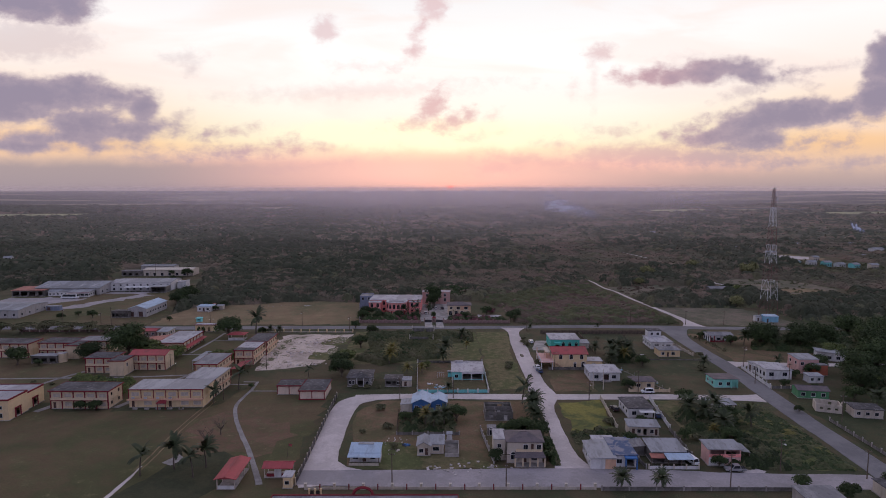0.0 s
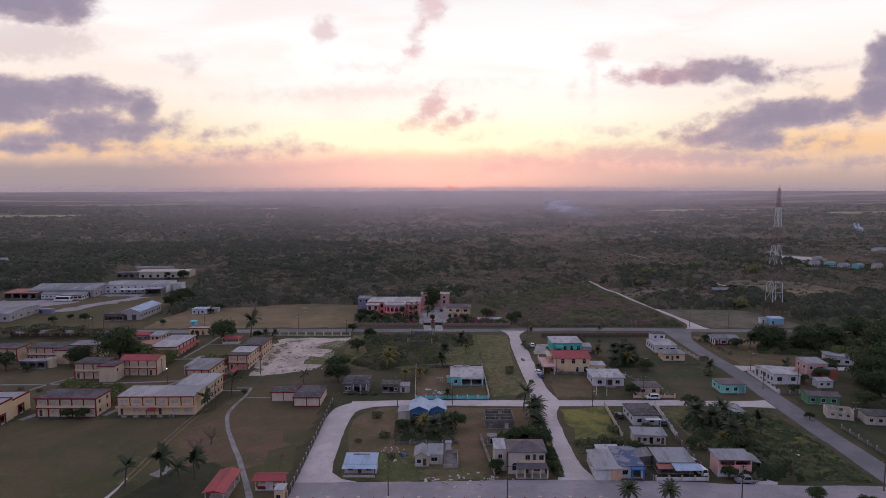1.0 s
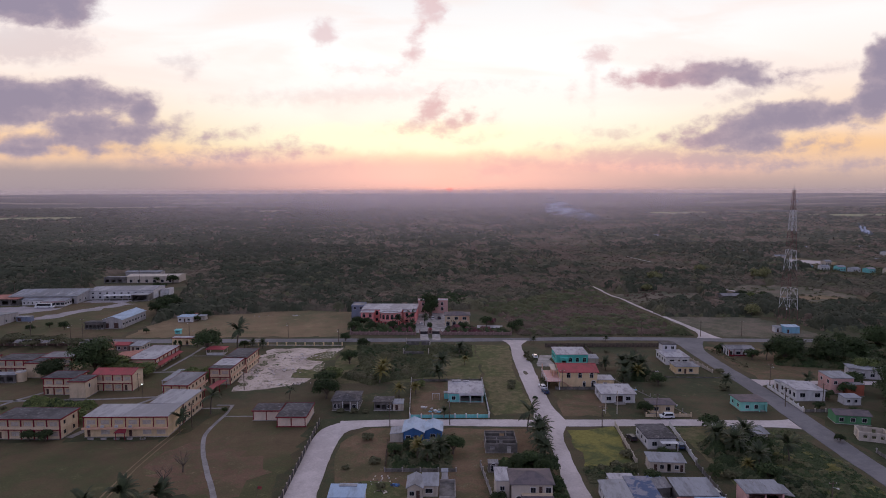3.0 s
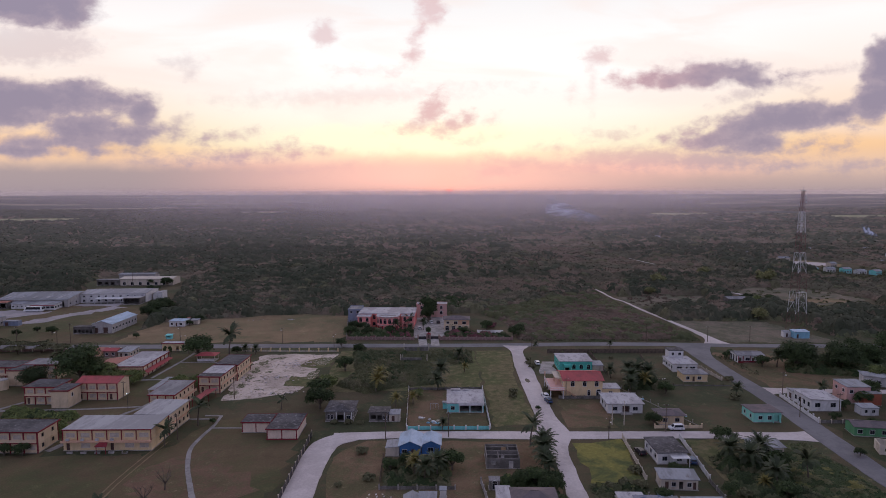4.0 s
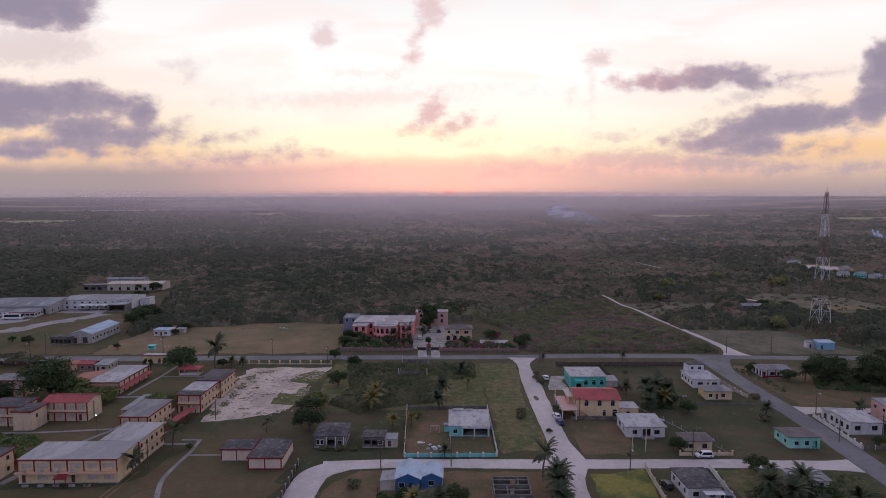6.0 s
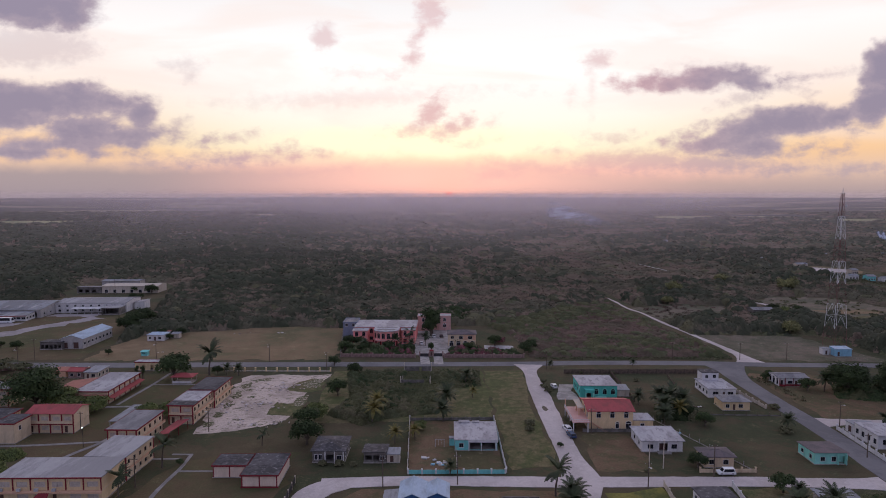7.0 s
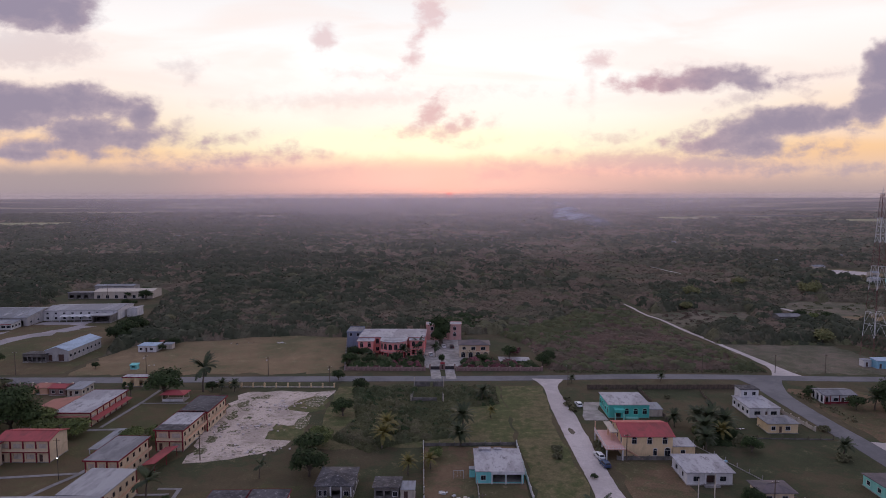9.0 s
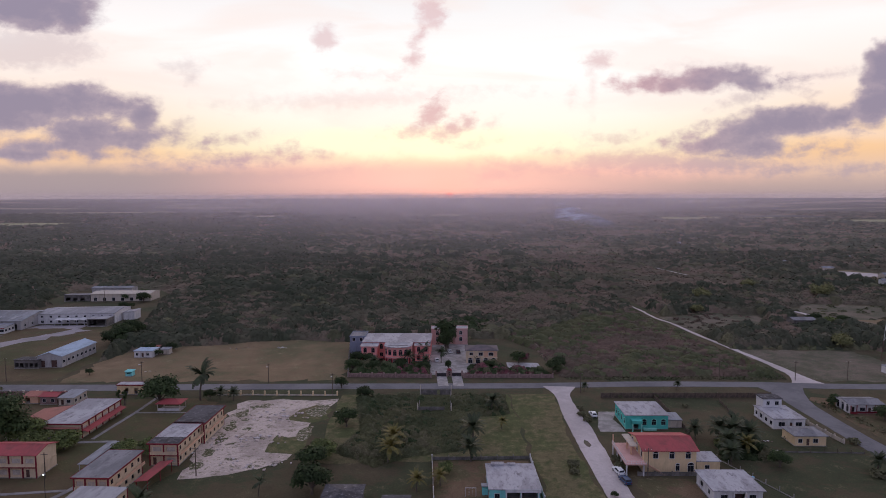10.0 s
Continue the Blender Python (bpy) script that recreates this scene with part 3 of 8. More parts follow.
lot("school_lawn", [(-175, 150), (-135, 198), (-128, 212), (-72, 209), (-58, 236), (-30, 240), (-33, 150), (-33, 120), (-180, 120)], "lawn", 0.02, 2.0, "wide worn brown and green school lawn")
lot("school_yard", [(-190, 225), (-74, 214), (-68, 262), (-66, 296), (-76, 318), (-190, 326)], "lawn", 0.02, 2.0, "worn grass courts between the school buildings")
lot("red_earth_patch", [(-70, 206), (-61, 213), (-47, 202), (-38, 186), (-42, 170), (-56, 172), (-67, 186)], "redearth", 0.035, 3.5, "bare reddish earth worn into the lawn")
# a patch of darker grass colour than the lawn around it
lot("rank_grass", [(-76, 148), (-70, 160), (-64, 172), (-54, 176), (-48, 168), (-51, 150), (-60, 140)], "palmgrass", 0.05, 1.5, "dark rank grass below the palms")
lot("straw_field", [(-143, 343), (-31, 340), (-30, 405), (-80, 414), (-130, 402), (-141, 398)], "straw", 0.032, 2.0, "mown straw-coloured field")
lot("factory_yard", [(-280, 352), (-146, 345), (-143, 400), (-168, 452), (-280, 458)], "lawn", 0.02, 2.0, "dry grass yard of the depot")
lot("factory_gravel", [(-275, 404), (-242, 403), (-230, 414), (-222, 430), (-252, 437), (-275, 436)], "dusty", 0.04, 3.0, "pale dusty gravel yard")
lot("gravel_apron", [(-222, 394), (-209, 393), (-192, 426), (-180, 443), (-190, 446), (-206, 424)], "dusty", 0.055, 2.4, "pale gravel apron")
lot("concrete_apron", [(-218, 448), (-190, 447), (-186, 456), (-218, 457)], "dusty", 0.05, 1.5, "worn concrete apron before the factory hall")
lot("cleared_lot", [(-65, 254), (-52, 256), (-40, 262), (-36, 288), (-31, 316), (-64, 317), (-66, 300), (-65.5, 280)], "rubble", 0.04, 1.5, "cleared lot of broken white limestone")
lot("green_patch", [(-46, 270), (-37, 268), (-34, 274), (-36, 281), (-44, 282), (-47, 277)], "green", 0.06, 1.6, "patch of green weeds on the limestone rubble")
lot("green_patch", [(-45, 296), (-38, 293), (-31, 296), (-31, 308), (-40, 310), (-44, 304)], "green", 0.058, 2.0, "patch of green weeds on the limestone rubble")
for k, (gx, gy, ga, gb) in enumerate([(-63, 262, 1.6, 3.5), (-62.6, 271, 1.8, 3.2), (-62.2, 281, 1.6, 4), (-62, 292, 2, 4), (-61, 303, 2.6, 4), (-56.5, 310, 4, 2), (-54.5, 266, 1.8, 0.8), (-50, 281, 2, 0.9), (-55.5, 289, 1.4, 1.3), (-47, 261, 2, 0.8), (-37, 284, 2.6, 5), (-35.4, 304, 3.4, 6), (-58.5, 297, 1.2, 1.6), (-57.8, 277, 1.3, 1.2)]):
    ring = [(gx + ga * math.cos(q) * (1 + 0.3 * math.sin(3 * q + k)), gy + gb * math.sin(q) * (1 + 0.25 * math.cos(2 * q + k))) for q in [math.pi * i / 6 for i in range(12)]]
    solid("green_patch", patch(ring, 0.05 + 0.0015 * k, 0.7, k), M["tangle"], "patch of low weeds over the limestone rubble", "ground", "structure")
lot("grass_verge", [(33, 318), (50, 317), (44, 270), (43, 226), (29, 224), (31, 262)], "green", 0.04, 0.8, "green grass strip beside the gravel street")
lot("bush_lot", [(-31, 262), (-29, 321), (33, 317), (30, 264), (0, 262)], "green", 0.03, 1.0, "overgrown green lot")
lot("loop_lot", [(-18, 163), (-19, 205), (-10, 215), (41, 211), (42, 185), (36, 161)], "dry", 0.03, 1.0, "dry brown block inside the street loop")
lot("loop_green", [(-18, 162), (-19, 176), (-6, 180), (13, 166), (24, 162), (24, 160)], "green", 0.045, 1.2, "green fringe of grass")
lot("corner_green", [(50.2, 209.5), (66, 211.5), (63, 186), (49.2, 184)], "weeds", 0.045, 1.0, "yellow-green weedy plot")
lot("brown_plot", [(52, 222), (68, 221), (69, 246), (55, 248)], "dry", 0.035, 1.0, "bare brown plot")
lot("east_lot", [(68, 222), (128, 216), (132, 262), (110, 308), (60, 310), (58, 255), (84, 250)], "ground", 0.025, 1.5, "patchy dry grass yards")
lot("triangle_lot", [(84, 158), (117, 153), (118, 204), (98, 210), (84, 210)], "green", 0.03, 1.0, "overgrown triangular lot")
lot("roadside_lot", [(140, 252), (150, 250), (185, 262), (178, 300), (142, 308)], "dry", 0.03, 1.5, "dry brown grass lot")
lot("east_verge", [(129, 162), (132.5, 200), (136, 220), (152, 224), (176, 214), (172, 162)], "darkgrass", 0.03, 1.5, "dark grass yards east of the side road")
lot("tower_clearing", [(156, 327), (214, 322), (205, 372), (150, 378)], "drab", 0.03, 2.0, "bare clearing round the mast")
lot("far_clearing", [(236, 470), (271, 495), (308, 486), (318, 440), (296, 408), (250, 396), (238, 420)], "drab", 0.03, 3.0, "bare grey-brown cleared ground among bushes")
lot("clearing_strip", [(262, 440), (296, 444), (306, 434), (292, 428), (268, 428)], "straw", 0.05, 2.0, "pale strip of bare soil in the clearing")
lot("clearing_green", [(258, 400), (296, 408), (300, 424), (262, 420)], "green", 0.05, 2.0, "green grass edge of the clearing")
lot("bush_clearing", [(372, 626), (425, 612), (446, 640), (430, 678), (396, 682), (378, 664)], "straw", 0.04, 2.0, "pale bare ground among far trees")
lot("pale_yard", [(384, 640), (424, 626), (438, 648), (420, 668), (390, 664)], "gravel", 0.06, 2.0, "pale bare yard among far trees")
lot("scrub_clearing", [(149.6, 455), (185, 468), (210, 458), (197, 427), (164, 414), (149, 420)], "drab", 0.04, 3.0, "thin dry grass beside the track")
lot("turq_yard", [(1.5, 223.5), (27, 222), (29, 260), (2, 262)], "dry", 0.04, 0.5, "bare swept yard")
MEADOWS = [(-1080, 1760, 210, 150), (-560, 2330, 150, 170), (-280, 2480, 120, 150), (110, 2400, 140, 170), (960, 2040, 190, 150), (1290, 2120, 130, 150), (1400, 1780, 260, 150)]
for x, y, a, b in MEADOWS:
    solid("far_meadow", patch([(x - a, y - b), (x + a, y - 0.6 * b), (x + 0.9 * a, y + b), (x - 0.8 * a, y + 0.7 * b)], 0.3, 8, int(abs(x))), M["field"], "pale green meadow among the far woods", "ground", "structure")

def road(k, name, pts, mat, z, rag, label):
    """A road or path along its middle line, with half widths."""
    solid(name, strip(pts, z, rag, k), M[mat], label, "road" if "road" in name or "street" in name or "track" in name else "paving", "structure")


road(0, "main_road", [(-420, 356, 4), (-170, 338, 4), (-54, 332.6, 3.6), (38, 328, 3.3), (86, 327.2, 3.3), (132, 323.6, 3.4), (190, 317, 3.3), (420, 300, 3.4)], "asphalt", 0.09, 0.15, "grey two-lane asphalt main road")
road(1, "diagonal_road", [(139, 323, 10.0), (137, 312, 6.0), (134.4, 299, 4.2), (132.8, 277, 3.8), (131.8, 249, 3.9), (129.9, 226, 3.9), (127.3, 202, 4.0), (125.6, 186, 3.8), (125.0, 175, 3.7), (123.6, 158, 4.0), (121, 130, 4.0), (119, 90, 3.9)], "asphalt", 0.10, 0.15, "grey asphalt side road running away from the junction")
road(2, "gravel_street", [(53.8, 326, 6.5), (52.4, 315, 2.8), (50.9, 297, 3.2), (50.0, 280, 3.6), (48.3, 254, 3.4), (47.2, 231, 3.5), (46.6, 217, 5.2), (45.2, 206, 2.7), (44.2, 191, 2.3), (43.3, 180, 2.5), (42.6, 170, 2.8), (42.2, 163, 4.0), (42.5, 155, 7.0)], "gravel", 0.11, 0.22, "pale limestone gravel street")
road(3, "cross_street", [(-21, 218.6, 3.2), (-5, 219.2, 2.7), (10, 218.6, 2.7), (44, 216, 3.0), (84, 214, 2.7), (112, 211.4, 2.8), (119, 210.7, 3.2), (124, 210.2, 4.2)], "gravel", 0.105, 0.22, "pale limestone gravel cross street")
road(4, "loop_street", [(-12, 219.4, 2.4), (-21, 215.5, 4.0), (-24.2, 205, 4.1), (-25, 190, 3.9), (-25.8, 175, 4.2), (-26, 160, 5.2), (-25, 153, 4.5)], "gravel", 0.115, 0.22, "pale gravel street bending round the block")
road(5, "lower_road", [(-31, 158, 4.0), (0, 156, 4.8), (35, 154.5, 5.2), (60, 152.5, 5.2), (90, 149.5, 4.2), (118, 147.2, 4.2)], "dusty", 0.12, 0.3, "dusty grey-white road along the fence")
road(6, "dirt_track", [(152.5, 321, 8), (153.6, 329, 4.2), (154.6, 338, 2.4), (154.2, 352, 1.7), (152.8, 370, 1.5), (151.2, 390, 1.3), (149.2, 408, 1.15), (148.0, 440, 1.0), (145.0, 455, 0.9), (145.0, 488, 0.8), (141, 520, 0.7)], "gravel", 0.08, 0.35, "white dirt track into the scrub")
road(7, "side_lane", [(134, 253, 4.5), (145, 252.5, 2.6), (170, 250, 2.2), (215, 246, 2.2)], "gravel", 0.085, 0.3, "pale gravel side lane")
road(8, "yard_apron", [(86, 158, 2.4), (91, 153, 2.6)], "gravel", 0.10, 0.3, "pale gravel driveway")
road(9, "bush_road", [(240.5, 478, 1.5), (243.6, 453, 1.7), (244.4, 418, 1.8), (247, 398, 1.8)], "gravel", 0.14, 0.4, "pale track across the clearing")
road(13, "bush_road", [(249, 712, 0.8), (253, 670, 0.8), (258, 640, 0.8)], "gravel", 0.08, 0.4, "pale track through the woodland")
road(10, "mansion_drive", [(9, 329, 2.1), (9, 344, 2.1)], "concrete", 0.13, 0.0, "pale concrete driveway")
road(11, "mansion_drive", [(15, 328.5, 2.1), (15.2, 344, 2.1)], "concrete", 0.13, 0.0, "pale concrete driveway")
road(12, "courtyard", [(12.5, 344, 8.0), (14.5, 372, 9.5), (16, 397, 9.0)], "concrete", 0.12, 0.0, "paved courtyard inside the walled villa")
solid("forecourt", patch([(55.5, 279.5), (63.2, 278.6), (63.6, 290), (66, 297), (60, 298)], 0.06, 0.6, 5), M["concrete"], "worn concrete forecourt beside the teal hall", "paving", "structure")
solid("street_corner", patch([(-22.5, 170), (-21.2, 167), (-18.4, 163.4), (-14, 161.2), (-14, 158), (-24, 158)], 0.118, 0.15, 3), M["gravel"], "rounded gravel corner of the street", "road", "structure")
solid("pothole", patch([(47.9, 268.6), (48.7, 268.0), (49.6, 269.4), (49.4, 272.4), (48.6, 273.6), (47.8, 271.6)], 0.122, 0.15, 2), M["drab"], "worn brown hollow with weeds in the gravel", "road", "structure")
def footpath(*pts):
    solid("footpath", strip([(px, py, 0.8 * pw) for px, py, pw in pts], 0.09, 0.08), M["pathcon"], "pale concrete footpath across the school grounds", "path", "structure")


footpath((-65.8, 239.4, 0.6), (-59.8, 238.9, 0.6))
footpath((-60.3, 238.7, 0.7), (-60.2, 230, 0.7), (-61.2, 220, 0.7), (-61.1, 211.6, 0.8), (-57.8, 200, 0.8), (-52.5, 187, 0.9), (-47.7, 176.0, 0.9), (-41.0, 158.6, 1.0), (-39.6, 154.5, 1.1))
footpath((-74, 236.5, 0.6), (-62, 236.2, 0.6))
footpath((-59.9, 228.2, 0.6), (-49.4, 227.6, 0.6))
footpath((-185, 249, 0.8), (-119, 248, 0.8), (-91, 249.5, 0.8))
footpath((-146, 230, 0.9), (-139, 249, 0.9), (-128, 266, 0.9))
footpath((-99, 231, 0.9), (-94, 242, 0.9), (-90, 250, 0.9), (-88, 262, 0.9))
footpath((-104, 281, 1.0), (-93, 281, 0.9))
footpath((-101, 283, 0.8), (-98, 308, 0.8), (-97, 322, 0.8))
footpath((-127, 210.5, 1.6), (-124.5, 216, 1.6))
footpath((-102, 213, 1.4), (-98.5, 222, 1.4))
footpath((-98, 306, 0.5), (-76, 305, 0.5))
footpath((-87, 249, 0.5), (-84, 236, 0.5))
for off in (-0.8, 0.8):
    solid("wheel_track", strip([(-70.6 + off, 218, 0.2), (-72.2 + off, 203, 0.2), (-73.1 + off, 190, 0.22), (-73.4 + off, 172, 0.25), (-73.9 + off, 164, 0.3)], 0.055, 0.12), M["straw"], "faint pale wheel track over the lawn", "path", "structure")
solid("old_slab", patch([(-69.1, 168.4), (-66.6, 174.6), (-63.0, 171.4), (-65.6, 166.2)], 0.1, 0.9, 12), M["pathcon"], "broken old concrete slab beneath the palms", "paving", "structure")
solid("wheel_track", strip([(-73.9, 167, 0.35), (-74.2, 158, 0.5), (-76, 140, 0.7)], 0.06, 0.25), M["gravel"], "pale worn wheel track over the lawn", "path", "structure")

# ---- buildings ----


def at_base(x, y, turn=ROT):
    return pose(x, y, 0, 0, 0, turn)


def side_frames(wd, dp):
    """Poses of the four sides, each seen from outside with x to the right and -y outwards."""
    return {"front": (pose(0, 0, 0), wd), "right": (pose(wd, 0, 0, 0, 0, 90), dp), "back": (pose(wd, dp, 0, 0, 0, 180), wd), "left": (pose(0, dp, 0, 0, 0, -90), dp)}


def wall_mesh(length, z0, z1, holes, thick=0.2):
    """A wall in one piece with openings right through it."""
    m = Mesh()
    xs = sorted({0, length, *(h[0] for h in holes), *(h[1] for h in holes)})
    zs = sorted({z0, z1, *(h[2] for h in holes), *(h[3] for h in holes)})
    nx, nz = len(xs), len(zs)
    m.v = [(x, y, z) for y in (0, thick) for z in zs for x in xs]

    def full(i, j):
        if not (0 <= i < nx - 1 and 0 <= j < nz - 1):
            return False
        cx, cz = (xs[i] + xs[i + 1]) / 2, (zs[j] + zs[j + 1]) / 2
        return not any(h[0] < cx < h[1] and h[2] < cz < h[3] for h in holes)

    for i in range(nx - 1):
        for j in range(nz - 1):
            if full(i, j):
                a, b, c, d = j * nx + i, j * nx + i + 1, (j + 1) * nx + i + 1, (j + 1) * nx + i
                k = nx * nz
                m.f += [(a, b, c, d), (d + k, c + k, b + k, a + k)]
                for (p, q), (u, v) in (((a, b), (i, j - 1)), ((b, c), (i + 1, j)), ((c, d), (i, j + 1)), ((d, a), (i - 1, j))):
                    if not full(u, v):
                        m.f.append((q, p, p + k, q + k))
    return m


def fit_out(parent, fr, holes, frame_mat, pane_mat="glass"):
    """Doors and windows in a wall's openings: kinds w window, l louvres, d door, a arched window, o left open."""
    for x0, x1, z0, z1, kind in holes:
        if kind == "o":
            continue
        if kind == "d":
            ob = part("door", Mesh().box(x0 + 0.04, x1 - 0.04, 0.08, 0.13, z0, z1 - 0.04), M["door"], parent)
            ob.matrix_local = fr
            part("handle", Mesh().box(x1 - 0.2, x1 - 0.14, 0.04, 0.079, z0 + 0.95, z0 + 1.05), M["galv"], ob)
            continue
        f = Mesh()
        t = 0.09
        f.box(x0 - t, x1 + t, -0.05, 0.02, z1, z1 + t).box(x0 - t, x1 + t, -0.09, 0.02, z0 - t, z0)
        f.box(x0 - t, x0, -0.05, 0.02, z0, z1).box(x1, x1 + t, -0.05, 0.02, z0, z1)
        if kind == "a":
            cx, r = (x0 + x1) / 2, (x1 - x0) / 2 + t
            arc = [(cx + r * math.cos(q), z1 + t + 0.9 * r * math.sin(q)) for q in [math.pi * i / 8 for i in range(9)]]
            for (xa, za), (xb, zb) in zip(arc, arc[1:]):
                f.tube((xa, -0.03, za), (xb, -0.03, zb), 0.09, sides=4)
        ob = part("window", f, frame_mat, parent)
        ob.matrix_local = fr
        if kind == "l":
            n = max(1, round((x1 - x0) / 1.1))
            for i in range(n):
                part("pane", Mesh().box(x0 + (x1 - x0) * i / n + 0.03, x0 + (x1 - x0) * (i + 1) / n - 0.03, 0.08, 0.11, z0, z1), M["louvre"], ob)
        else:
            c = (x0 + x1) / 2
            for a, b in ((x0, c - 0.03), (c + 0.03, x1)):
                part("pane", Mesh().box(a, b, 0.08, 0.11, z0, z1), M[pane_mat], ob)
            if kind == "a":
                lun = Mesh()
                r = (x1 - x0) / 2
                rim = [(c + r * math.cos(math.pi * i / 8), -0.02, z1 + 0.09 + 0.8 * r * math.sin(math.pi * i / 8)) for i in range(9)]
                lun.face(*rim)
                part("fanlight", lun, M[pane_mat], ob)


def roof_part(parent, style, wd, dp, h, mat, over=0.4, rise=1.2, trim=None, base=0.0):
    """Roofs: flat, parapet, gable_x (ridge along the front), gable_y, hip, shed (falls to the front), shed_back, shed_left."""
    m = Mesh()
    x0, x1, y0, y1 = -over, wd + over, -over, dp + over
    t = 0.14
    if style in ("flat", "parapet"):
        m.box(x0, x1, y0, y1, h, h + 0.22)
        if style == "parapet":
            pp = Mesh()
            pp.box(x0, x1, y0 - 0.003, y0 + 0.15, h - 0.05, h + 0.5).box(x0, x1, y1 - 0.15, y1 + 0.003, h - 0.05, h + 0.5)
            pp.box(x0 - 0.003, x0 + 0.15, y0 + 0.15, y1 - 0.15, h - 0.05, h + 0.5).box(x1 - 0.15, x1 + 0.003, y0 + 0.15, y1 - 0.15, h - 0.05, h + 0.5)
            part("parapet", pp, trim or mat, parent)
        elif trim:
            pp = Mesh()
            e = 0.06
            pp.box(x0 - e, x1 + e, y0 - e, y0 - 0.003, h - 0.12, h + 0.3).box(x0 - e, x1 + e, y1 + 0.003, y1 + e, h - 0.12, h + 0.3)
            pp.box(x0 - e, x0 - 0.003, y0, y1, h - 0.12, h + 0.3).box(x1 + 0.003, x1 + e, y0, y1, h - 0.12, h + 0.3)
            part("fascia", pp, trim, parent)
    else:
        z0, z1 = h, h + rise
        if style == "gable_x":
            c = (y0 + y1) / 2
            planes = [[(x0, y0, z0), (x1, y0, z0), (x1, c, z1), (x0, c, z1)], [(x1, y1, z0), (x0, y1, z0), (x0, c, z1), (x1, c, z1)]]
            ends = [[(0, 0, h), (0, dp, h), (0, dp / 2, z1 - 0.03)], [(wd, 0, h), (wd, dp, h), (wd, dp / 2, z1 - 0.03)]]
        elif style == "gable_y":
            c = (x0 + x1) / 2
            planes = [[(x1, y0, z0), (x1, y1, z0), (c, y1, z1), (c, y0, z1)], [(x0, y1, z0), (x0, y0, z0), (c, y0, z1), (c, y1, z1)]]
            ends = [[(0, 0, h), (wd, 0, h), (wd / 2, 0, z1 - 0.03)], [(0, dp, h), (wd, dp, h), (wd / 2, dp, z1 - 0.03)]]
        elif style == "hip":
            s = min(x1 - x0, y1 - y0) / 2
            if x1 - x0 >= y1 - y0:
                a, b = (x0 + s, (y0 + y1) / 2, z1), (x1 - s, (y0 + y1) / 2, z1)
                planes = [[(x0, y0, z0), (x1, y0, z0), b, a], [(x1, y0, z0), (x1, y1, z0), b], [(x1, y1, z0), (x0, y1, z0), a, b], [(x0, y1, z0), (x0, y0, z0), a]]
            else:
                a, b = ((x0 + x1) / 2, y0 + s, z1), ((x0 + x1) / 2, y1 - s, z1)
                planes = [[(x0, y0, z0), (x1, y0, z0), a], [(x1, y0, z0), (x1, y1, z0), b, a], [(x1, y1, z0), (x0, y1, z0), b], [(x0, y1, z0), (x0, y0, z0), a, b]]
            ends = []
        else:
            q = {"shed": (z0, z0, z1, z1), "shed_back": (z1, z1, z0, z0), "shed_left": (z0, z1, z1, z0), "shed_right": (z1, z0, z0, z1)}[style]
            planes = [[(x0, y0, q[0]), (x1, y0, q[1]), (x1, y1, q[2]), (x0, y1, q[3])]]
            ends = [[(0, 0, h - 0.1), (wd, 0, h - 0.1), (wd, 0, q[1] - 0.02), (0, 0, q[0] - 0.02)], [(0, dp, h - 0.1), (wd, dp, h - 0.1), (wd, dp, q[2] - 0.02), (0, dp, q[3] - 0.02)],
                    [(0, 0, h - 0.1), (0, dp, h - 0.1), (0, dp, q[3] - 0.02), (0, 0, q[0] - 0.02)], [(wd, 0, h - 0.1), (wd, dp, h - 0.1), (wd, dp, q[2] - 0.02), (wd, 0, q[1] - 0.02)]]
        for p in planes:
            n = len(m.v)
            k = len(p)
            m.v += p + [(x, y, z + t) for x, y, z in p]
            m.f += [tuple(n + i for i in reversed(range(k))), tuple(n + k + i for i in range(k))]
            m.f += [(n + i, n + (i + 1) % k, n + k + (i + 1) % k, n + k + i) for i in range(k)]
        for k, e in enumerate(ends):
            g = Mesh()
            g.face(*e)
            part("gable", g, parent.get("wall_mat_name") and M[parent["wall_mat_name"]] or mat, parent)
        if style in ("gable_x", "gable_y", "hip") and planes:
            rd = Mesh()
            a, b = planes[0][2], planes[0][3] if len(planes[0]) == 4 else planes[1][3]
            rd.tube((a[0], a[1], a[2] + t), (b[0], b[1], b[2] + t), 0.12, sides=5)
            part("ridge_cap", rd, mat, parent)
    part("roof", m, mat, parent)


def building(name, x, y, wd, dp, h, wall, roof, style, label, ops=None, turn=ROT, over=0.4, rise=1.2, trim=None, base=0.0, category="house", win="white", plinth=True, group=""):
    """A house from its front-left corner: walls with openings, doors, windows, floor slab and roof."""
    ob = thing(name, at_base(x, y, turn), label, category, group)
    ob["wall_mat_name"] = wall
    ops = ops or {}
    for side, (fr, length) in side_frames(wd, dp).items():
        holes = [o for o in ops.get(side, []) if o[1] < length - 0.15]
        if side in ("left", "right"):
            fr = fr @ pose(0.2, 0, 0)
            length -= 0.4
            holes = [(max(0.15, a - 0.2), b - 0.2, c, d, k) for a, b, c, d, k in holes if b - 0.2 < length - 0.1]
        part("wall", wall_mesh(length, base, h, holes), M[wall], ob).matrix_local = fr
        fit_out(ob, fr, holes, M[win])
    if plinth:
        part("floor_slab", Mesh().box(-0.15, wd + 0.15, -0.15, dp + 0.15, 0, base + 0.18), M["concrete"], ob)
    roof_part(ob, style, wd, dp, h, M[roof], over, rise, M[trim] if trim else None)
    del ob["wall_mat_name"]
    return ob


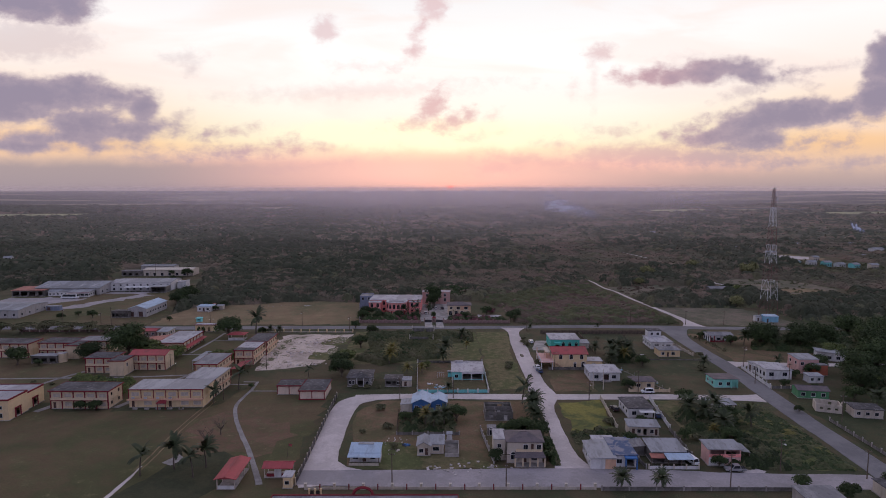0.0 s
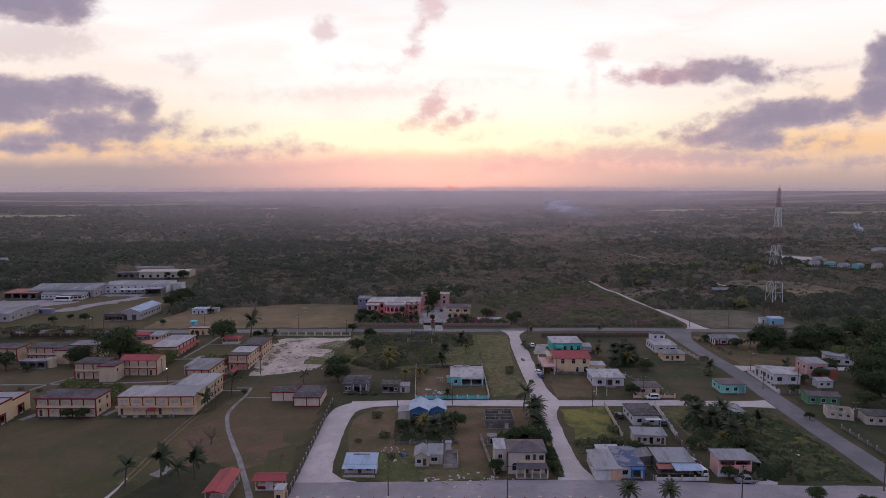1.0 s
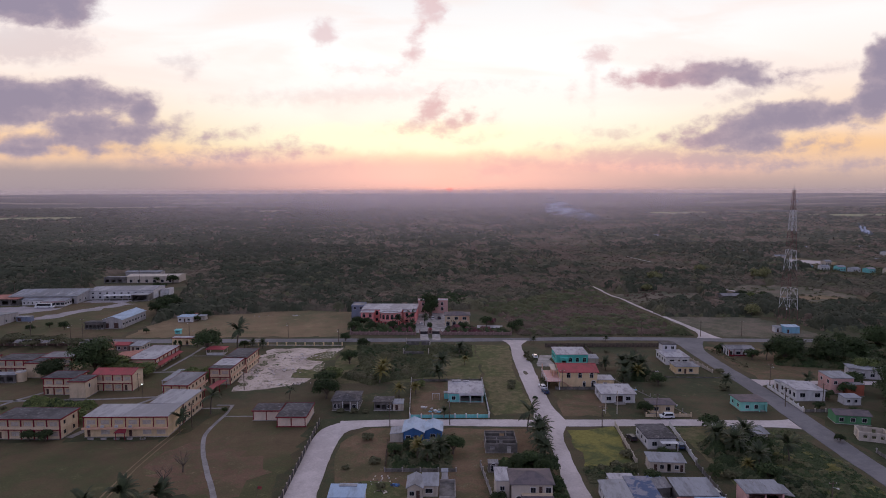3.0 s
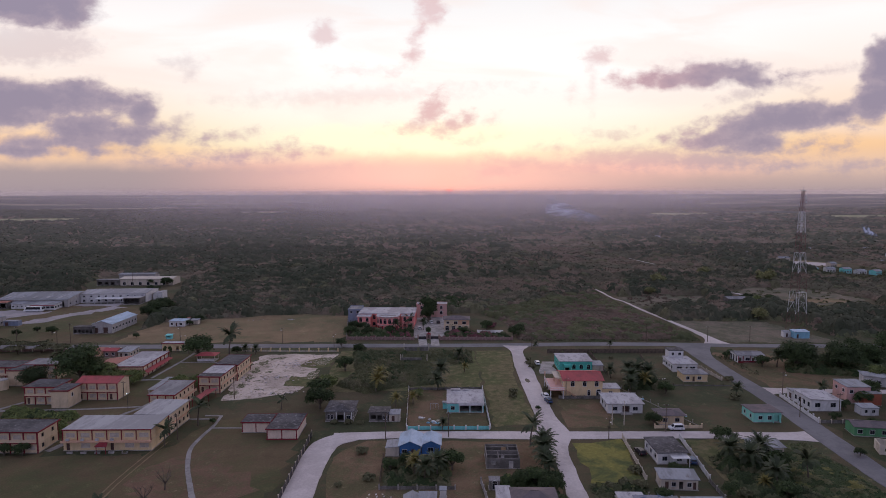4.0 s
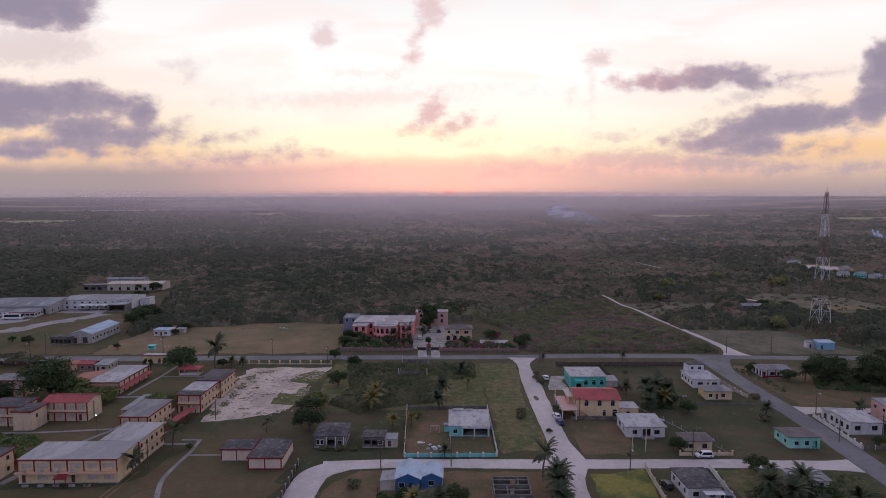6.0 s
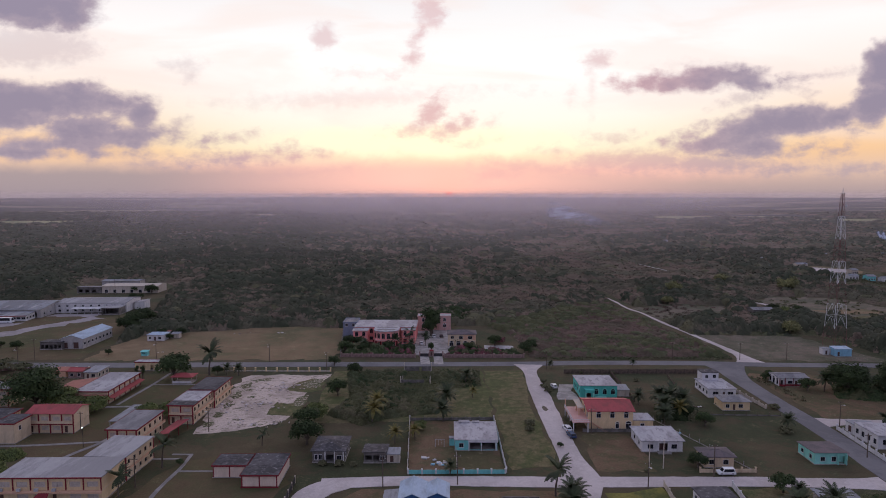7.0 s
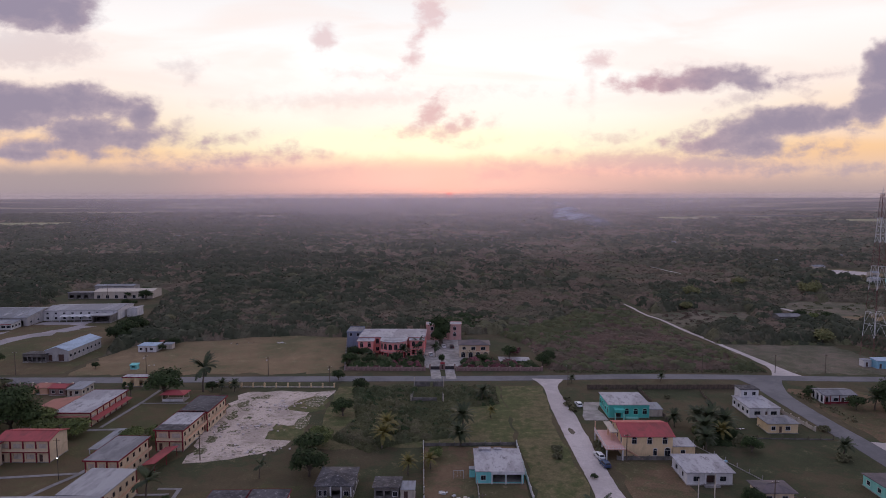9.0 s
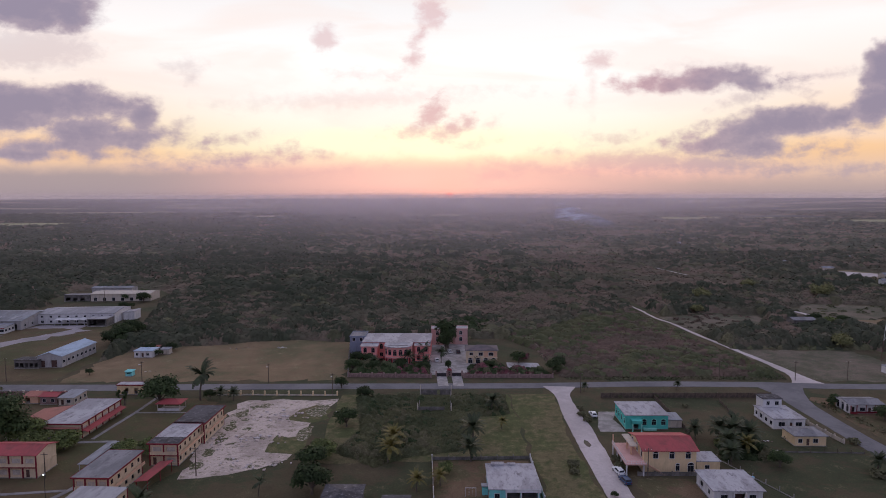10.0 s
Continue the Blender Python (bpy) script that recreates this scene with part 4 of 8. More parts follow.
def row(length, n, size, z0, z1, kind="w", start=0.0):
    """n openings spread evenly along a wall."""
    step = (length - start) / n
    return [(start + step * (i + 0.5) - size / 2, start + step * (i + 0.5) + size / 2, z0, z1, kind) for i in range(n)]


def posts(parent, name, places, z0, z1, r, mat):
    d = Mesh().box(-r, r, -r, r, 0, z1 - z0).data(name, M[mat])
    for x, y in places:
        part(name, d, None, parent).location = (x, y, z0)


def rail(parent, a, b, z, h=0.9, mat="white", step=0.6):
    """A balustrade: two rails and its balusters."""
    a, b = Vector(a), Vector(b)
    m = Mesh().tube((*a, z + h), (*b, z + h), 0.06, sides=4).tube((*a, z + 0.12), (*b, z + 0.12), 0.05, sides=4)
    n = max(1, int((b - a).length / step))
    for i in range(n + 1):
        p = a.lerp(b, i / n)
        m.tube((*p, z), (*p, z + h), 0.045, sides=4)
    part("balustrade", m, M[mat], parent)


def school(x, y, wd, dp, roof, label, turn=ROT, h=6.2, bays=6, style="flat", trim="red", side_bays=0, gallery=True, wall="cream", rise=1.0, slim=0.13):
    """A two-storey school block: cream walls, dark red columns and bands, louvred windows."""
    ops = {}
    for s, ln, n in (("front", wd, bays), ("back", wd, bays), ("left", dp, max(1, side_bays)), ("right", dp, max(1, side_bays))):
        if s in ("left", "right") and n > 1:
            ops[s] = row(ln, n, 1.1, 4.0, 5.2) + row(ln, n, 1.1, 1.0, 2.2)
        elif s in ("front", "back"):
            sz = ln / n * 0.62
            ops[s] = row(ln, n, sz, 4.0, 5.3, "l") + [o if i % 3 else (o[0], o[0] + 1.0, 0.2, 2.3, "d") for i, o in enumerate(row(ln, n, sz, 0.9, 2.3, "l"))]
    ob = building("school_block", x, y, wd, dp, h, wall, roof, style, label, ops, turn, 0.55 if trim else 0.2, rise, trim, category="school building", win="cream", group="school blocks")
    for i in range(bays + 1):
        px = wd * i / bays
        part("column", Mesh().box(px - slim, px + slim, -0.32, -0.003, 0 if gallery else 3.1, h), M["red"], ob)
    part("floor_band", Mesh().box(-0.05, wd + 0.05, -0.5, -0.004, 2.85, 3.15), M["red" if gallery else "peach"], ob)
    part("parapet_wall", Mesh().box(0.16, wd - 0.16, -0.45, -0.36, 3.15, 3.95 if gallery else 3.3), M["cream" if gallery else "peach"], ob)
    for k in (0, side_bays) if side_bays else ():
        py = dp * k / side_bays
        part("column", Mesh().box(wd + 0.003, wd + 0.15, py - 0.09, py + 0.09, 0, h), M["red"], ob)
    part("floor_band", Mesh().box(wd + 0.004, wd + (0.95 if side_bays > 3 else 0.12), 0, dp, 2.85, 3.1), M["cream"], ob)
    if side_bays > 3:
        part("gallery_rail", Mesh().box(wd + 0.87, wd + 0.95, 0, dp, 3.1, 3.75), M["peach"], ob)
    return ob

# ---- the school ----
s1 = school(-97.3, 213.2, 25.2, 11.2, "roof_grey", "two-storey cream school block with red columns and grey roof", turn=-2.5, bays=6, gallery=False, trim=None, wall="yellow", slim=0.08)
part("fascia", Mesh().box(-0.3, 25.5, -0.34, -0.21, 6.12, 6.45), M["red"], s1)
part("ledge", Mesh().box(-0.4, 25.6, -1.0, -0.51, 2.7, 3.2), M["peach"], s1, "peach concrete ledge between the storeys")
for i in range(5):
    part("bench", Mesh().box(2.0 + 3.9 * i, 3.6 + 3.9 * i, -2.1, -1.6, 0.0, 0.5), M["concrete"], s1)
part("post", Mesh().box(10.6, 10.75, -2.6, -2.45, 0, 2.4), M["red"], s1)
part("post", Mesh().box(13.25, 13.4, -2.6, -2.45, 0, 2.4), M["red"], s1)
for i in range(4):
    part("air_conditioner", Mesh().box(1.2 + 4.2 * i, 2.1 + 4.2 * i, -0.95, -0.46, 3.3, 3.9), M["galv"], s1)
part("porch_roof", Mesh().face((10.2, -2.8, 2.35), (13.8, -2.8, 2.35), (13.2, -1.02, 2.95), (10.8, -1.02, 2.95)).face((10.2, -2.8, 2.27), (13.8, -2.8, 2.27), (13.2, -1.02, 2.87), (10.8, -1.02, 2.87)), M["red"], s1)
s1b = school(-82.3, 224.7, 10.9, 13.6, "roof_grey", "rear wing of the grey-roofed school block, cream with red trim", turn=-6.0, bays=3, side_bays=5, trim=None, h=6.21)
school(-123.3, 213.4, 19.6, 9.0, "roof_dark", "two-storey school block with dark stained flat roof", bays=5, side_bays=2)
for hx, hy, hw, hd, hh, text in ((-153.0, 203.6, 22.4, 9.6, 6.6, "tall cream school hall with a dark red parapet"), (-150.5, 213.4, 19.6, 9.4, 5.6, "lower rear hall of the cream school with a red parapet")):
    hl = building("school_hall", hx, hy, hw, hd, hh, "yellow", "roof_white", "parapet", text, {"front": row(hw, 4, 1.6, 1.0, 2.4) + row(hw, 4, 1.6, 3.8, 4.8), "right": [(3.4, 5.6, 0.2, 2.9, "o")]}, turn=-2, over=0.15, category="school building", trim="red")
    part("door_frame", Mesh().box(hw + 0.003, hw + 0.22, 3.0, 3.4, 0, 3.2).box(hw + 0.003, hw + 0.22, 5.6, 6.0, 0, 3.2).box(hw + 0.003, hw + 0.3, 3.0, 6.0, 2.9, 3.3), M["red"], hl)
s4 = school(-132.6, 254.6, 11.0, 8.5, "roof_dark", "two-storey dark-roofed school block", bays=3)
building("stair_block", -121.2, 250.0, 5.9, 7.4, 6.15, "cream", "roof_dark", "flat", "cream stair tower beside the dark-roofed school block", {"right": row(10, 2, 1.0, 3.5, 4.8)}, trim="red", category="school building")
school(-116.6, 258.2, 14.4, 8.2, "tin_red", "two-storey school block with faded red sheet roof", bays=4, style="gable_x", rise=1.3)
school(-166.0, 281.0, 14.5, 9.0, "roof_dark", "two-storey school block with dark flat roof", bays=4)
building("stair_block", -152.0, 276.5, 5.5, 8.0, 6.0, "cream", "roof_dark", "flat", "cream stair tower with dark flat roof", {}, trim="red", category="school building")
school(-150.2, 284.0, 12.5, 8.5, "roof_mid", "two-storey school block with grey flat roof", bays=3)
school(-190.0, 281.0, 20.0, 9.0, "roof_dark", "long two-storey school block with dark red trim", bays=5)
building("shelter", -163.5, 270.5, 11.0, 5.0, 2.8, "darkcon", "tin", "shed_back", "low shelter with a pale sheet roof", {"front": row(11, 3, 2.6, 0.2, 2.4, "o")}, rise=0.4, category="shelter")
tank = thing("water_tank", at_base(-151.6, 272.6), "round cream-painted concrete water tank", "water tank")
part("shell", Mesh().tube((0, 0, 0), (0, 0, 3.7), 1.9, 1.9, 18), M["cream"], tank)
part("lid", Mesh().tube((0, 0, 3.7), (0, 0, 3.95), 1.98, 1.7, 18), M["concrete"], tank)
s9 = building("school_hall", -116.0, 284.6, 11.5, 23.0, 4.6, "cream", "roof_white", "flat", "long hall with pale stained roof and red trim", {"front": [(1, 10, 0.3, 3.2, "o")], "right": row(23, 6, 2.0, 1.6, 3.4, "l")}, trim="red", category="school building")
for k in range(7):
    part("column", Mesh().box(11.503, 11.75, 0.2 + 3.7 * k, 0.5 + 3.7 * k, 0, 4.6), M["red"], s9)
part("awning", Mesh().face((11.52, 0, 2.7), (13.6, 0, 2.2), (13.6, 22.5, 2.2), (11.52, 22.5, 2.7)).face((11.52, 0, 2.62), (13.6, 0, 2.12), (13.6, 22.5, 2.12), (11.52, 22.5, 2.62)), M["tin_red"], s9)
part("awning", Mesh().box(0, 11.5, -1.6, -0.41, 3.6, 3.75), M["tin_rust"], s9)
building("shed", -127.0, 283.5, 9.5, 19.0, 3.2, "offwhite", "tin_rust", "shed_left", "long shed with rust-red sheet roof", {"front": row(9, 2, 1.5, 0.9, 2.2)}, rise=1.2, category="shed")
s10 = school(-75.6, 263.4, 7.8, 15.0, "roof_white", "two-storey school block with pale roof and dark front edge", turn=-5.0, h=6.2, bays=2, side_bays=5)
part("roof_patch", Mesh().box(-0.5, 8.3, -0.5, 4.2, 6.424, 6.432), M["roof_dark"], s10, "blackened front strip of the roof")
school(-74.2, 278.5, 8.6, 15.0, "roof_dark", "rear half of the long block with blackened flat roof", turn=-5.0, h=6.2, bays=2, side_bays=5)
school(-85.3, 243.4, 8.4, 15.4, "roof_mid", "school block with grey streaked roof and small dark windows", turn=-5.0, h=6.2, bays=3, side_bays=5)
cv = thing("covered_way", at_base(-91.0, 256.5, -4), "pale sheet roof over a covered walkway", "walkway")
part("roof", Mesh().box(-0.2, 2.6, -0.5, 15.0, 3.9, 4.02), M["tin"], cv)
posts(cv, "post", [(0.1, 0), (2.3, 0), (0.1, 7), (2.3, 7), (0.1, 14), (2.3, 14)], 0, 3.9, 0.08, "galv")
rw = thing("covered_way", at_base(-72.9, 248.0, -4), "faded red sheet roof over a covered walkway", "walkway")
part("roof", Mesh().face((-0.5, 0, 2.6), (3.0, 0, 3.0), (4.2, 12, 3.0), (0.4, 12, 2.6)).face((-0.5, 0, 2.5), (3.0, 0, 2.9), (4.2, 12, 2.9), (0.4, 12, 2.5)), M["tin_red"], rw)
posts(rw, "post", [(0, 0.3), (2.8, 0.3), (0.3, 6), (3.3, 6), (0.7, 11.5), (3.8, 11.5)], 0, 2.55, 0.08, "red")
lh = building("classroom", -40.6, 217.9, 9.0, 12.6, 3.2, "palecream", "roof_dark", "flat", "single-storey classroom with white panels, red trim and dark roof", {}, trim="red", over=0.35, turn=-3, category="school building")
for i in range(3):
    part("column", Mesh().box(4.4 * i - 0.1, 4.4 * i + 0.2, -0.12, -0.003, 0, 3.2), M["red"], lh)
part("plinth_band", Mesh().box(-0.3, 9.3, -0.3, -0.16, 0, 0.4), M["red"], lh)
lb = building("classroom", -49.6, 224.0, 8.9, 6.6, 3.2, "palecream", "roof_dark", "flat", "side wing of the classroom, dark roof and white panels", {}, trim="red", over=0.3, turn=-3, category="school building")
for i in range(3):
    part("column", Mesh().box(4.2 * i, 4.2 * i + 0.25, -0.12, -0.003, 0, 3.2), M["red"], lb)


def pavilion(x, y, wd, dp, h, rise, turn, label, style="gable_y", wall=0.0):
    ob = thing("pavilion", at_base(x, y, turn), label, "pavilion")
    part("floor_slab", Mesh().box(0, wd, 0, dp, 0, 0.2), M["concrete"], ob)
    n = max(2, round(dp / 3))
    posts(ob, "post", [(a, 0.15 + (dp - 0.3) * i / (n - 1)) for a in (0.15, wd - 0.15) for i in range(n)], 0.2, h, 0.1, "offwhite")
    if wall:
        part("half_wall", Mesh().box(0.3, wd - 0.3, 0.06, 0.2, 0.2, wall), M["white"], ob)
    roof_part(ob, style, wd, dp, h, M["tin_red"], 0.5, rise)
    return ob


pavilion(-49.6, 152.6, 4.6, 11.6, 2.7, 0.7, -3, "open shelter with red gabled sheet roof", wall=1.0)
pk = pavilion(-39.2, 158.2, 7.0, 3.6, 2.7, 0.8, -3, "red-roofed kiosk with dark openings", "gable_x")
part("panel", Mesh().box(0.5, 6.5, 0.5, 0.6, 0.2, 1.0), M["red"], pk)
part("counter", Mesh().box(2.6, 4.4, 0.3, 0.45, 0.2, 2.4), M["white"], pk)
building("gatehouse", -33.2, 152.4, 2.2, 3.2, 2.9, "yellow", "roof_white", "flat", "small cream gatehouse beside the fence", {"front": [(0.5, 1.5, 1.0, 1.9, "w")]}, over=0.2, category="gatehouse")
gb = building("entrance_building", -33.5, 133.0, 42.5, 8.2, 3.6, "offwhite", "roof_mid", "parapet", "low entrance building with a dark red parapet and arch", {}, trim="red", turn=-3, over=0.3, category="school building")
for i in range(10):
    q0, q1 = math.pi * i / 10, math.pi * (i + 1) / 10
    part("arch_piece", Mesh().tube((20.7 + 2.2 * math.cos(q0), 8.5, 4.1 + 1.6 * math.sin(q0)), (20.7 + 2.2 * math.cos(q1), 8.5, 4.1 + 1.6 * math.sin(q1)), 0.35, sides=4), M["red"], gb)
gt = thing("ornamental_gate", at_base(-26.2, 147.5, -3), "black and yellow ornamental gate leaf on its stand", "gate")
posts(gt, "post", [(0.3, 0), (1.7, 0), (3.1, 0)], 0, 2.2, 0.22, "yellow")
part("panel", Mesh().box(-0.4, 3.9, -0.1, 0.1, 0.0, 0.5), M["iron"], gt)
part("grille", Mesh().box(0.5, 2.9, -0.05, 0.05, 0.5, 1.7), M["iron"], gt)
building("gate_lodge", -113.6, 326.8, 10.2, 3.6, 3.5, "yellow", "roof_white", "flat", "cream gate lodge with red columns beside the main road", {"front": [(3.0, 4.3, 0.2, 2.4, "o"), (6.5, 7.8, 0.2, 2.4, "o")]}, over=0.2, trim="red", category="gatehouse")
rk = pavilion(-91.2, 307.2, 8.0, 5.0, 2.6, 0.9, -4, "red-roofed open kiosk under trees", "hip", 1.0)
building("annex", -135.8, 317.0, 6.0, 5.0, 2.8, "stonepink", "tin_red", "gable_x", "low pinkish canteen with a red gabled roof", {"front": row(6, 2, 1.2, 0.9, 2.0)}, rise=0.8, category="shed")
building("annex", -128.6, 315.6, 5.4, 8.0, 2.7, "offwhite", "tin", "shed", "small pale block store with a zinc roof", {"front": [(0.8, 1.8, 0.2, 2.1, "d"), (2.8, 4.2, 0.9, 2.0, "w")], "right": row(8, 3, 1.1, 0.9, 2.0)}, rise=0.4, category="shed")
building("annex", -142.6, 318.4, 5.6, 4.6, 2.6, "peach", "tin_rust", "shed", "rust-roofed lean-to behind the canteen", {"front": [(0.8, 2.6, 0.2, 2.1, "o")]}, rise=0.4, category="shed")


def fence(label, a, b, step, ph, pw, post, panel, z0=0.15, z1=1.1, thick=0.12, mid=None):
    """A walled fence: square posts with caps and low panels between."""
    ob = thing("fence", Matrix.Translation((*a, 0)), label, "fence")
    d = Vector((b[0] - a[0], b[1] - a[1]))
    n = max(1, round(d.length / step))
    turn = math.degrees(math.atan2(d.y, d.x))
    ob.matrix_basis = pose(a[0], a[1], 0, 0, 0, turn)
    step = d.length / n
    pd = Mesh().box(-pw, pw, -pw, pw, 0, ph).box(-pw * 1.25, pw * 1.25, -pw * 1.25, pw * 1.25, ph, ph + 0.12).data("post", M[post])
    ld = Mesh().box(pw + 0.005, step - pw - 0.005, -thick / 2, thick / 2, 0, z1)
    ld = ld.data("panel", M[panel])
    for i in range(n + 1):
        part("post", pd, None, ob).location = (step * i, 0, 0)
        if i < n:
            part("panel", ld, None, ob).location = (step * i, 0, 0)
            if mid:
                part("picket", Mesh().box(step / 2 - 0.14, step / 2 + 0.14, -0.14, 0.14, 0, ph * 0.95), M[mid], ob).location = (step * i, 0, 0)
    return ob


fence("cream-posted school fence with dark iron panels along the street", (-30.4, 154.0), (-27.6, 219.6), 3.6, 1.9, 0.13, "offwhite", "iron", z1=1.75, thick=0.1)
fence("low wall of cream posts and rails along the lower road", (-27.5, 151.6), (44.5, 147.6), 7.2, 1.5, 0.28, "offwhite", "offwhite", z1=0.7, mid="red")
fence("cream and white school boundary fence beside the main road", (-76, 323.5), (-31, 320.3), 4.5, 1.6, 0.25, "yellow", "offwhite", z1=0.5)
fence("cream school boundary wall with red panels", (-205, 331), (-128, 328), 5.0, 1.5, 0.25, "offwhite", "stonepink", z1=1.2)
fence("thin wall on the far side of the lower road", (46, 147.0), (100, 143.6), 7.0, 1.3, 0.15, "concrete", "darkcon", z1=1.0)

# ---- houses of the loop block ----
bh = building("cabin", -17.9, 166.4, 8.2, 4.4, 2.7, "white", "tin_blue", "shed", "small cabin with pale blue sheet roof and open porch", {"front": [(0.8, 2.2, 0.9, 2.0, "w"), (3.4, 4.4, 0.2, 2.2, "d"), (5.6, 7.0, 0.9, 2.0, "w")]}, over=0.3, rise=0.9)
part("porch_roof", Mesh().face((-0.4, -2.4, 2.45), (8.6, -2.4, 2.45), (8.6, -0.25, 2.72), (-0.4, -0.25, 2.72)).face((-0.4, -2.4, 2.37), (8.6, -2.4, 2.37), (8.6, -0.25, 2.64), (-0.4, -0.25, 2.64)), M["tin_blue"], bh)
part("porch_wall", Mesh().box(0, 8.2, -2.2, -2.0, 0, 0.7), M["offwhite"], bh)
part("roof_vent", Mesh().box(1.8, 6.2, 3.6, 5.0, 3.5, 3.72), M["tin"], bh)
posts(bh, "post", [(0.1, -2.1), (4.1, -2.1), (8.1, -2.1)], 0.7, 2.4, 0.08, "wood")
sh = building("cottage", 0.6, 169.5, 3.6, 6.0, 2.8, "offwhite", "tin", "gable_y", "cottage with white gabled sheet roofs", {"front": [(0.5, 1.6, 0.9, 2.0, "w"), (2.1, 3.0, 0.2, 2.2, "d")]}, rise=1.1)
building("cottage", 4.3, 170.6, 3.6, 5.4, 2.8, "offwhite", "tin", "shed", "flat-pitched half of the white-roofed cottage", {"front": [(0.7, 2.4, 0.9, 2.0, "w")]}, rise=0.5)
sy = thing("walled_yard", at_base(8.2, 168.3), "unroofed grey block walls of an unfinished room", "ruin")
for b in ((0, 4, 0, 0.2), (0, 4, 9.0, 9.2), (3.8, 4, 0.2, 9.0)):
    part("block_wall", Mesh().box(*b, 0, 1.0), M["concrete"], sy)
part("floor_slab", Mesh().box(0, 3.8, 0.2, 9.0, 0, 0.14), M["darkcon"], sy)
building("outhouse", 9.4, 178.8, 1.6, 1.6, 2.2, "white", "tin", "shed", "tiny white outhouse with zinc roof", {}, over=0.1, rise=0.2, category="outbuilding")
bw = building("house", -0.6, 203.2, 5.8, 8.5, 3.2, "blue", "tin_blue", "gable_y", "bright blue house with pale blue gabled roof", {"front": [(0.7, 2.0, 1.0, 2.2, "w"), (3.2, 4.2, 0.2, 2.3, "d")], "right": row(8, 2, 1.2, 1.0, 2.2)}, over=0.5, rise=1.5)
building("house", 5.6, 204.0, 5.2, 7.0, 3.0, "blue", "tin_blue", "gable_y", "second gabled wing of the bright blue house", {"front": [(1.8, 3.2, 1.0, 2.2, "w")]}, over=0.4, rise=1.3)
building("lean_to", -4.6, 204.0, 3.8, 5.5, 2.4, "offwhite", "tin", "shed_left", "white lean-to beside the blue house", {}, over=0.1, rise=0.4, category="shed")
fence("low block wall round the blue house's garden", (-5.5, 184.6), (13.5, 183.4), 4.5, 1.1, 0.15, "concrete", "darkcon", z1=0.9)
fence("thin side fence of the blue house's garden", (-5.5, 184.8), (-5.2, 203.0), 4.0, 1.3, 0.12, "wood", "wood", z1=0.6, thick=0.05)
rn = thing("unfinished_house", at_base(22.8, 194.6), "roofless grey concrete house shell with inner walls", "ruin")
for fr, ln, hs in ((pose(0, 0, 0), 9.0, [(1.2, 2.6, 1.0, 2.2), (6, 7.2, 0.1, 2.3)]), (pose(9.0, 0.2, 0, 0, 0, 90), 9.0, [(3, 4.4, 1.0, 2.2)]), (pose(9, 9.4, 0, 0, 0, 180), 9.0, [(3, 4.4, 1.0, 2.2)]), (pose(0, 9.2, 0, 0, 0, -90), 9.0, [(2, 3.4, 1, 2.2)]),
                   (pose(0.2, 4.6, 0), 8.6, [(4, 5, 0.1, 2.2)]), (pose(3.4, 0.2, 0, 0, 0, 90), 4.2, []), (pose(6.4, 4.8, 0, 0, 0, 90), 4.3, [])):
    part("block_wall", wall_mesh(ln, 0, 2.9, hs), M["darkcon"], rn).matrix_local = fr
part("floor_slab", Mesh().box(-0.1, 9.1, -0.1, 9.5, 0, 0.12), M["concrete"], rn)
for k in range(3):
    part("tie_beam", Mesh().box(0.2, 8.8, 2.0 + 2.6 * k, 2.2 + 2.6 * k, 2.9, 3.1), M["darkcon"], rn)

h1 = building("villa", 25.0, 163.6, 9.6, 7.6, 6.0, "offwhite", "shingle", "hip", "two-storey off-white villa with dark brown hip roof", {"front": [(4.4, 5.6, 3.9, 5.2, "w"), (6.4, 7.2, 3.4, 5.4, "d"), (8.0, 9.2, 3.9, 5.2, "w"), (1.0, 2.4, 1.0, 2.4, "a"), (4.3, 5.3, 0.2, 2.3, "d"), (6.6, 8.6, 0.9, 2.3, "w")], "right": row(7.6, 2, 1.2, 3.9, 5.2)}, over=0.5, rise=1.3)
part("porch_roof", Mesh().face((1.6, -2.8, 2.7), (10.2, -2.8, 2.7), (9.6, -0.01, 3.5), (2.2, -0.01, 3.5)).face((1.6, -2.8, 2.6), (10.2, -2.8, 2.6), (9.6, -0.01, 3.4), (2.2, -0.01, 3.4)), M["shingle"], h1)
part("porch_floor", Mesh().box(1.8, 10.0, -2.7, -0.16, 0, 0.2), M["concrete"], h1)
posts(h1, "column", [(1.9, -2.5), (4.0, -2.5), (5.9, -2.5), (8.0, -2.5), (9.9, -2.5)], 0.2, 2.65, 0.16, "cream")
part("balcony_wall", Mesh().box(2.3, 9.5, -0.5, -0.02, 3.2, 3.9), M["cream"], h1)
building("villa", 21.6, 165.6, 3.2, 7.0, 5.9, "offwhite", "roof_white", "flat", "flat-roofed side wing of the cream villa", {"front": [(1.0, 2.0, 3.6, 4.6, "w")]}, over=0.2)
fence("grey block side wall of the villa", (21.3, 163.2), (20.3, 186), 3.8, 1.7, 0.16, "concrete", "concrete", z1=1.5)
building("pump_house", 22.0, 182.6, 2.6, 2.4, 2.3, "darkcon", "roof_mid", "flat", "small grey pump house with an arched door", {"front": [(0.7, 1.9, 0.1, 1.8, "a")]}, over=0.1, category="outbuilding")

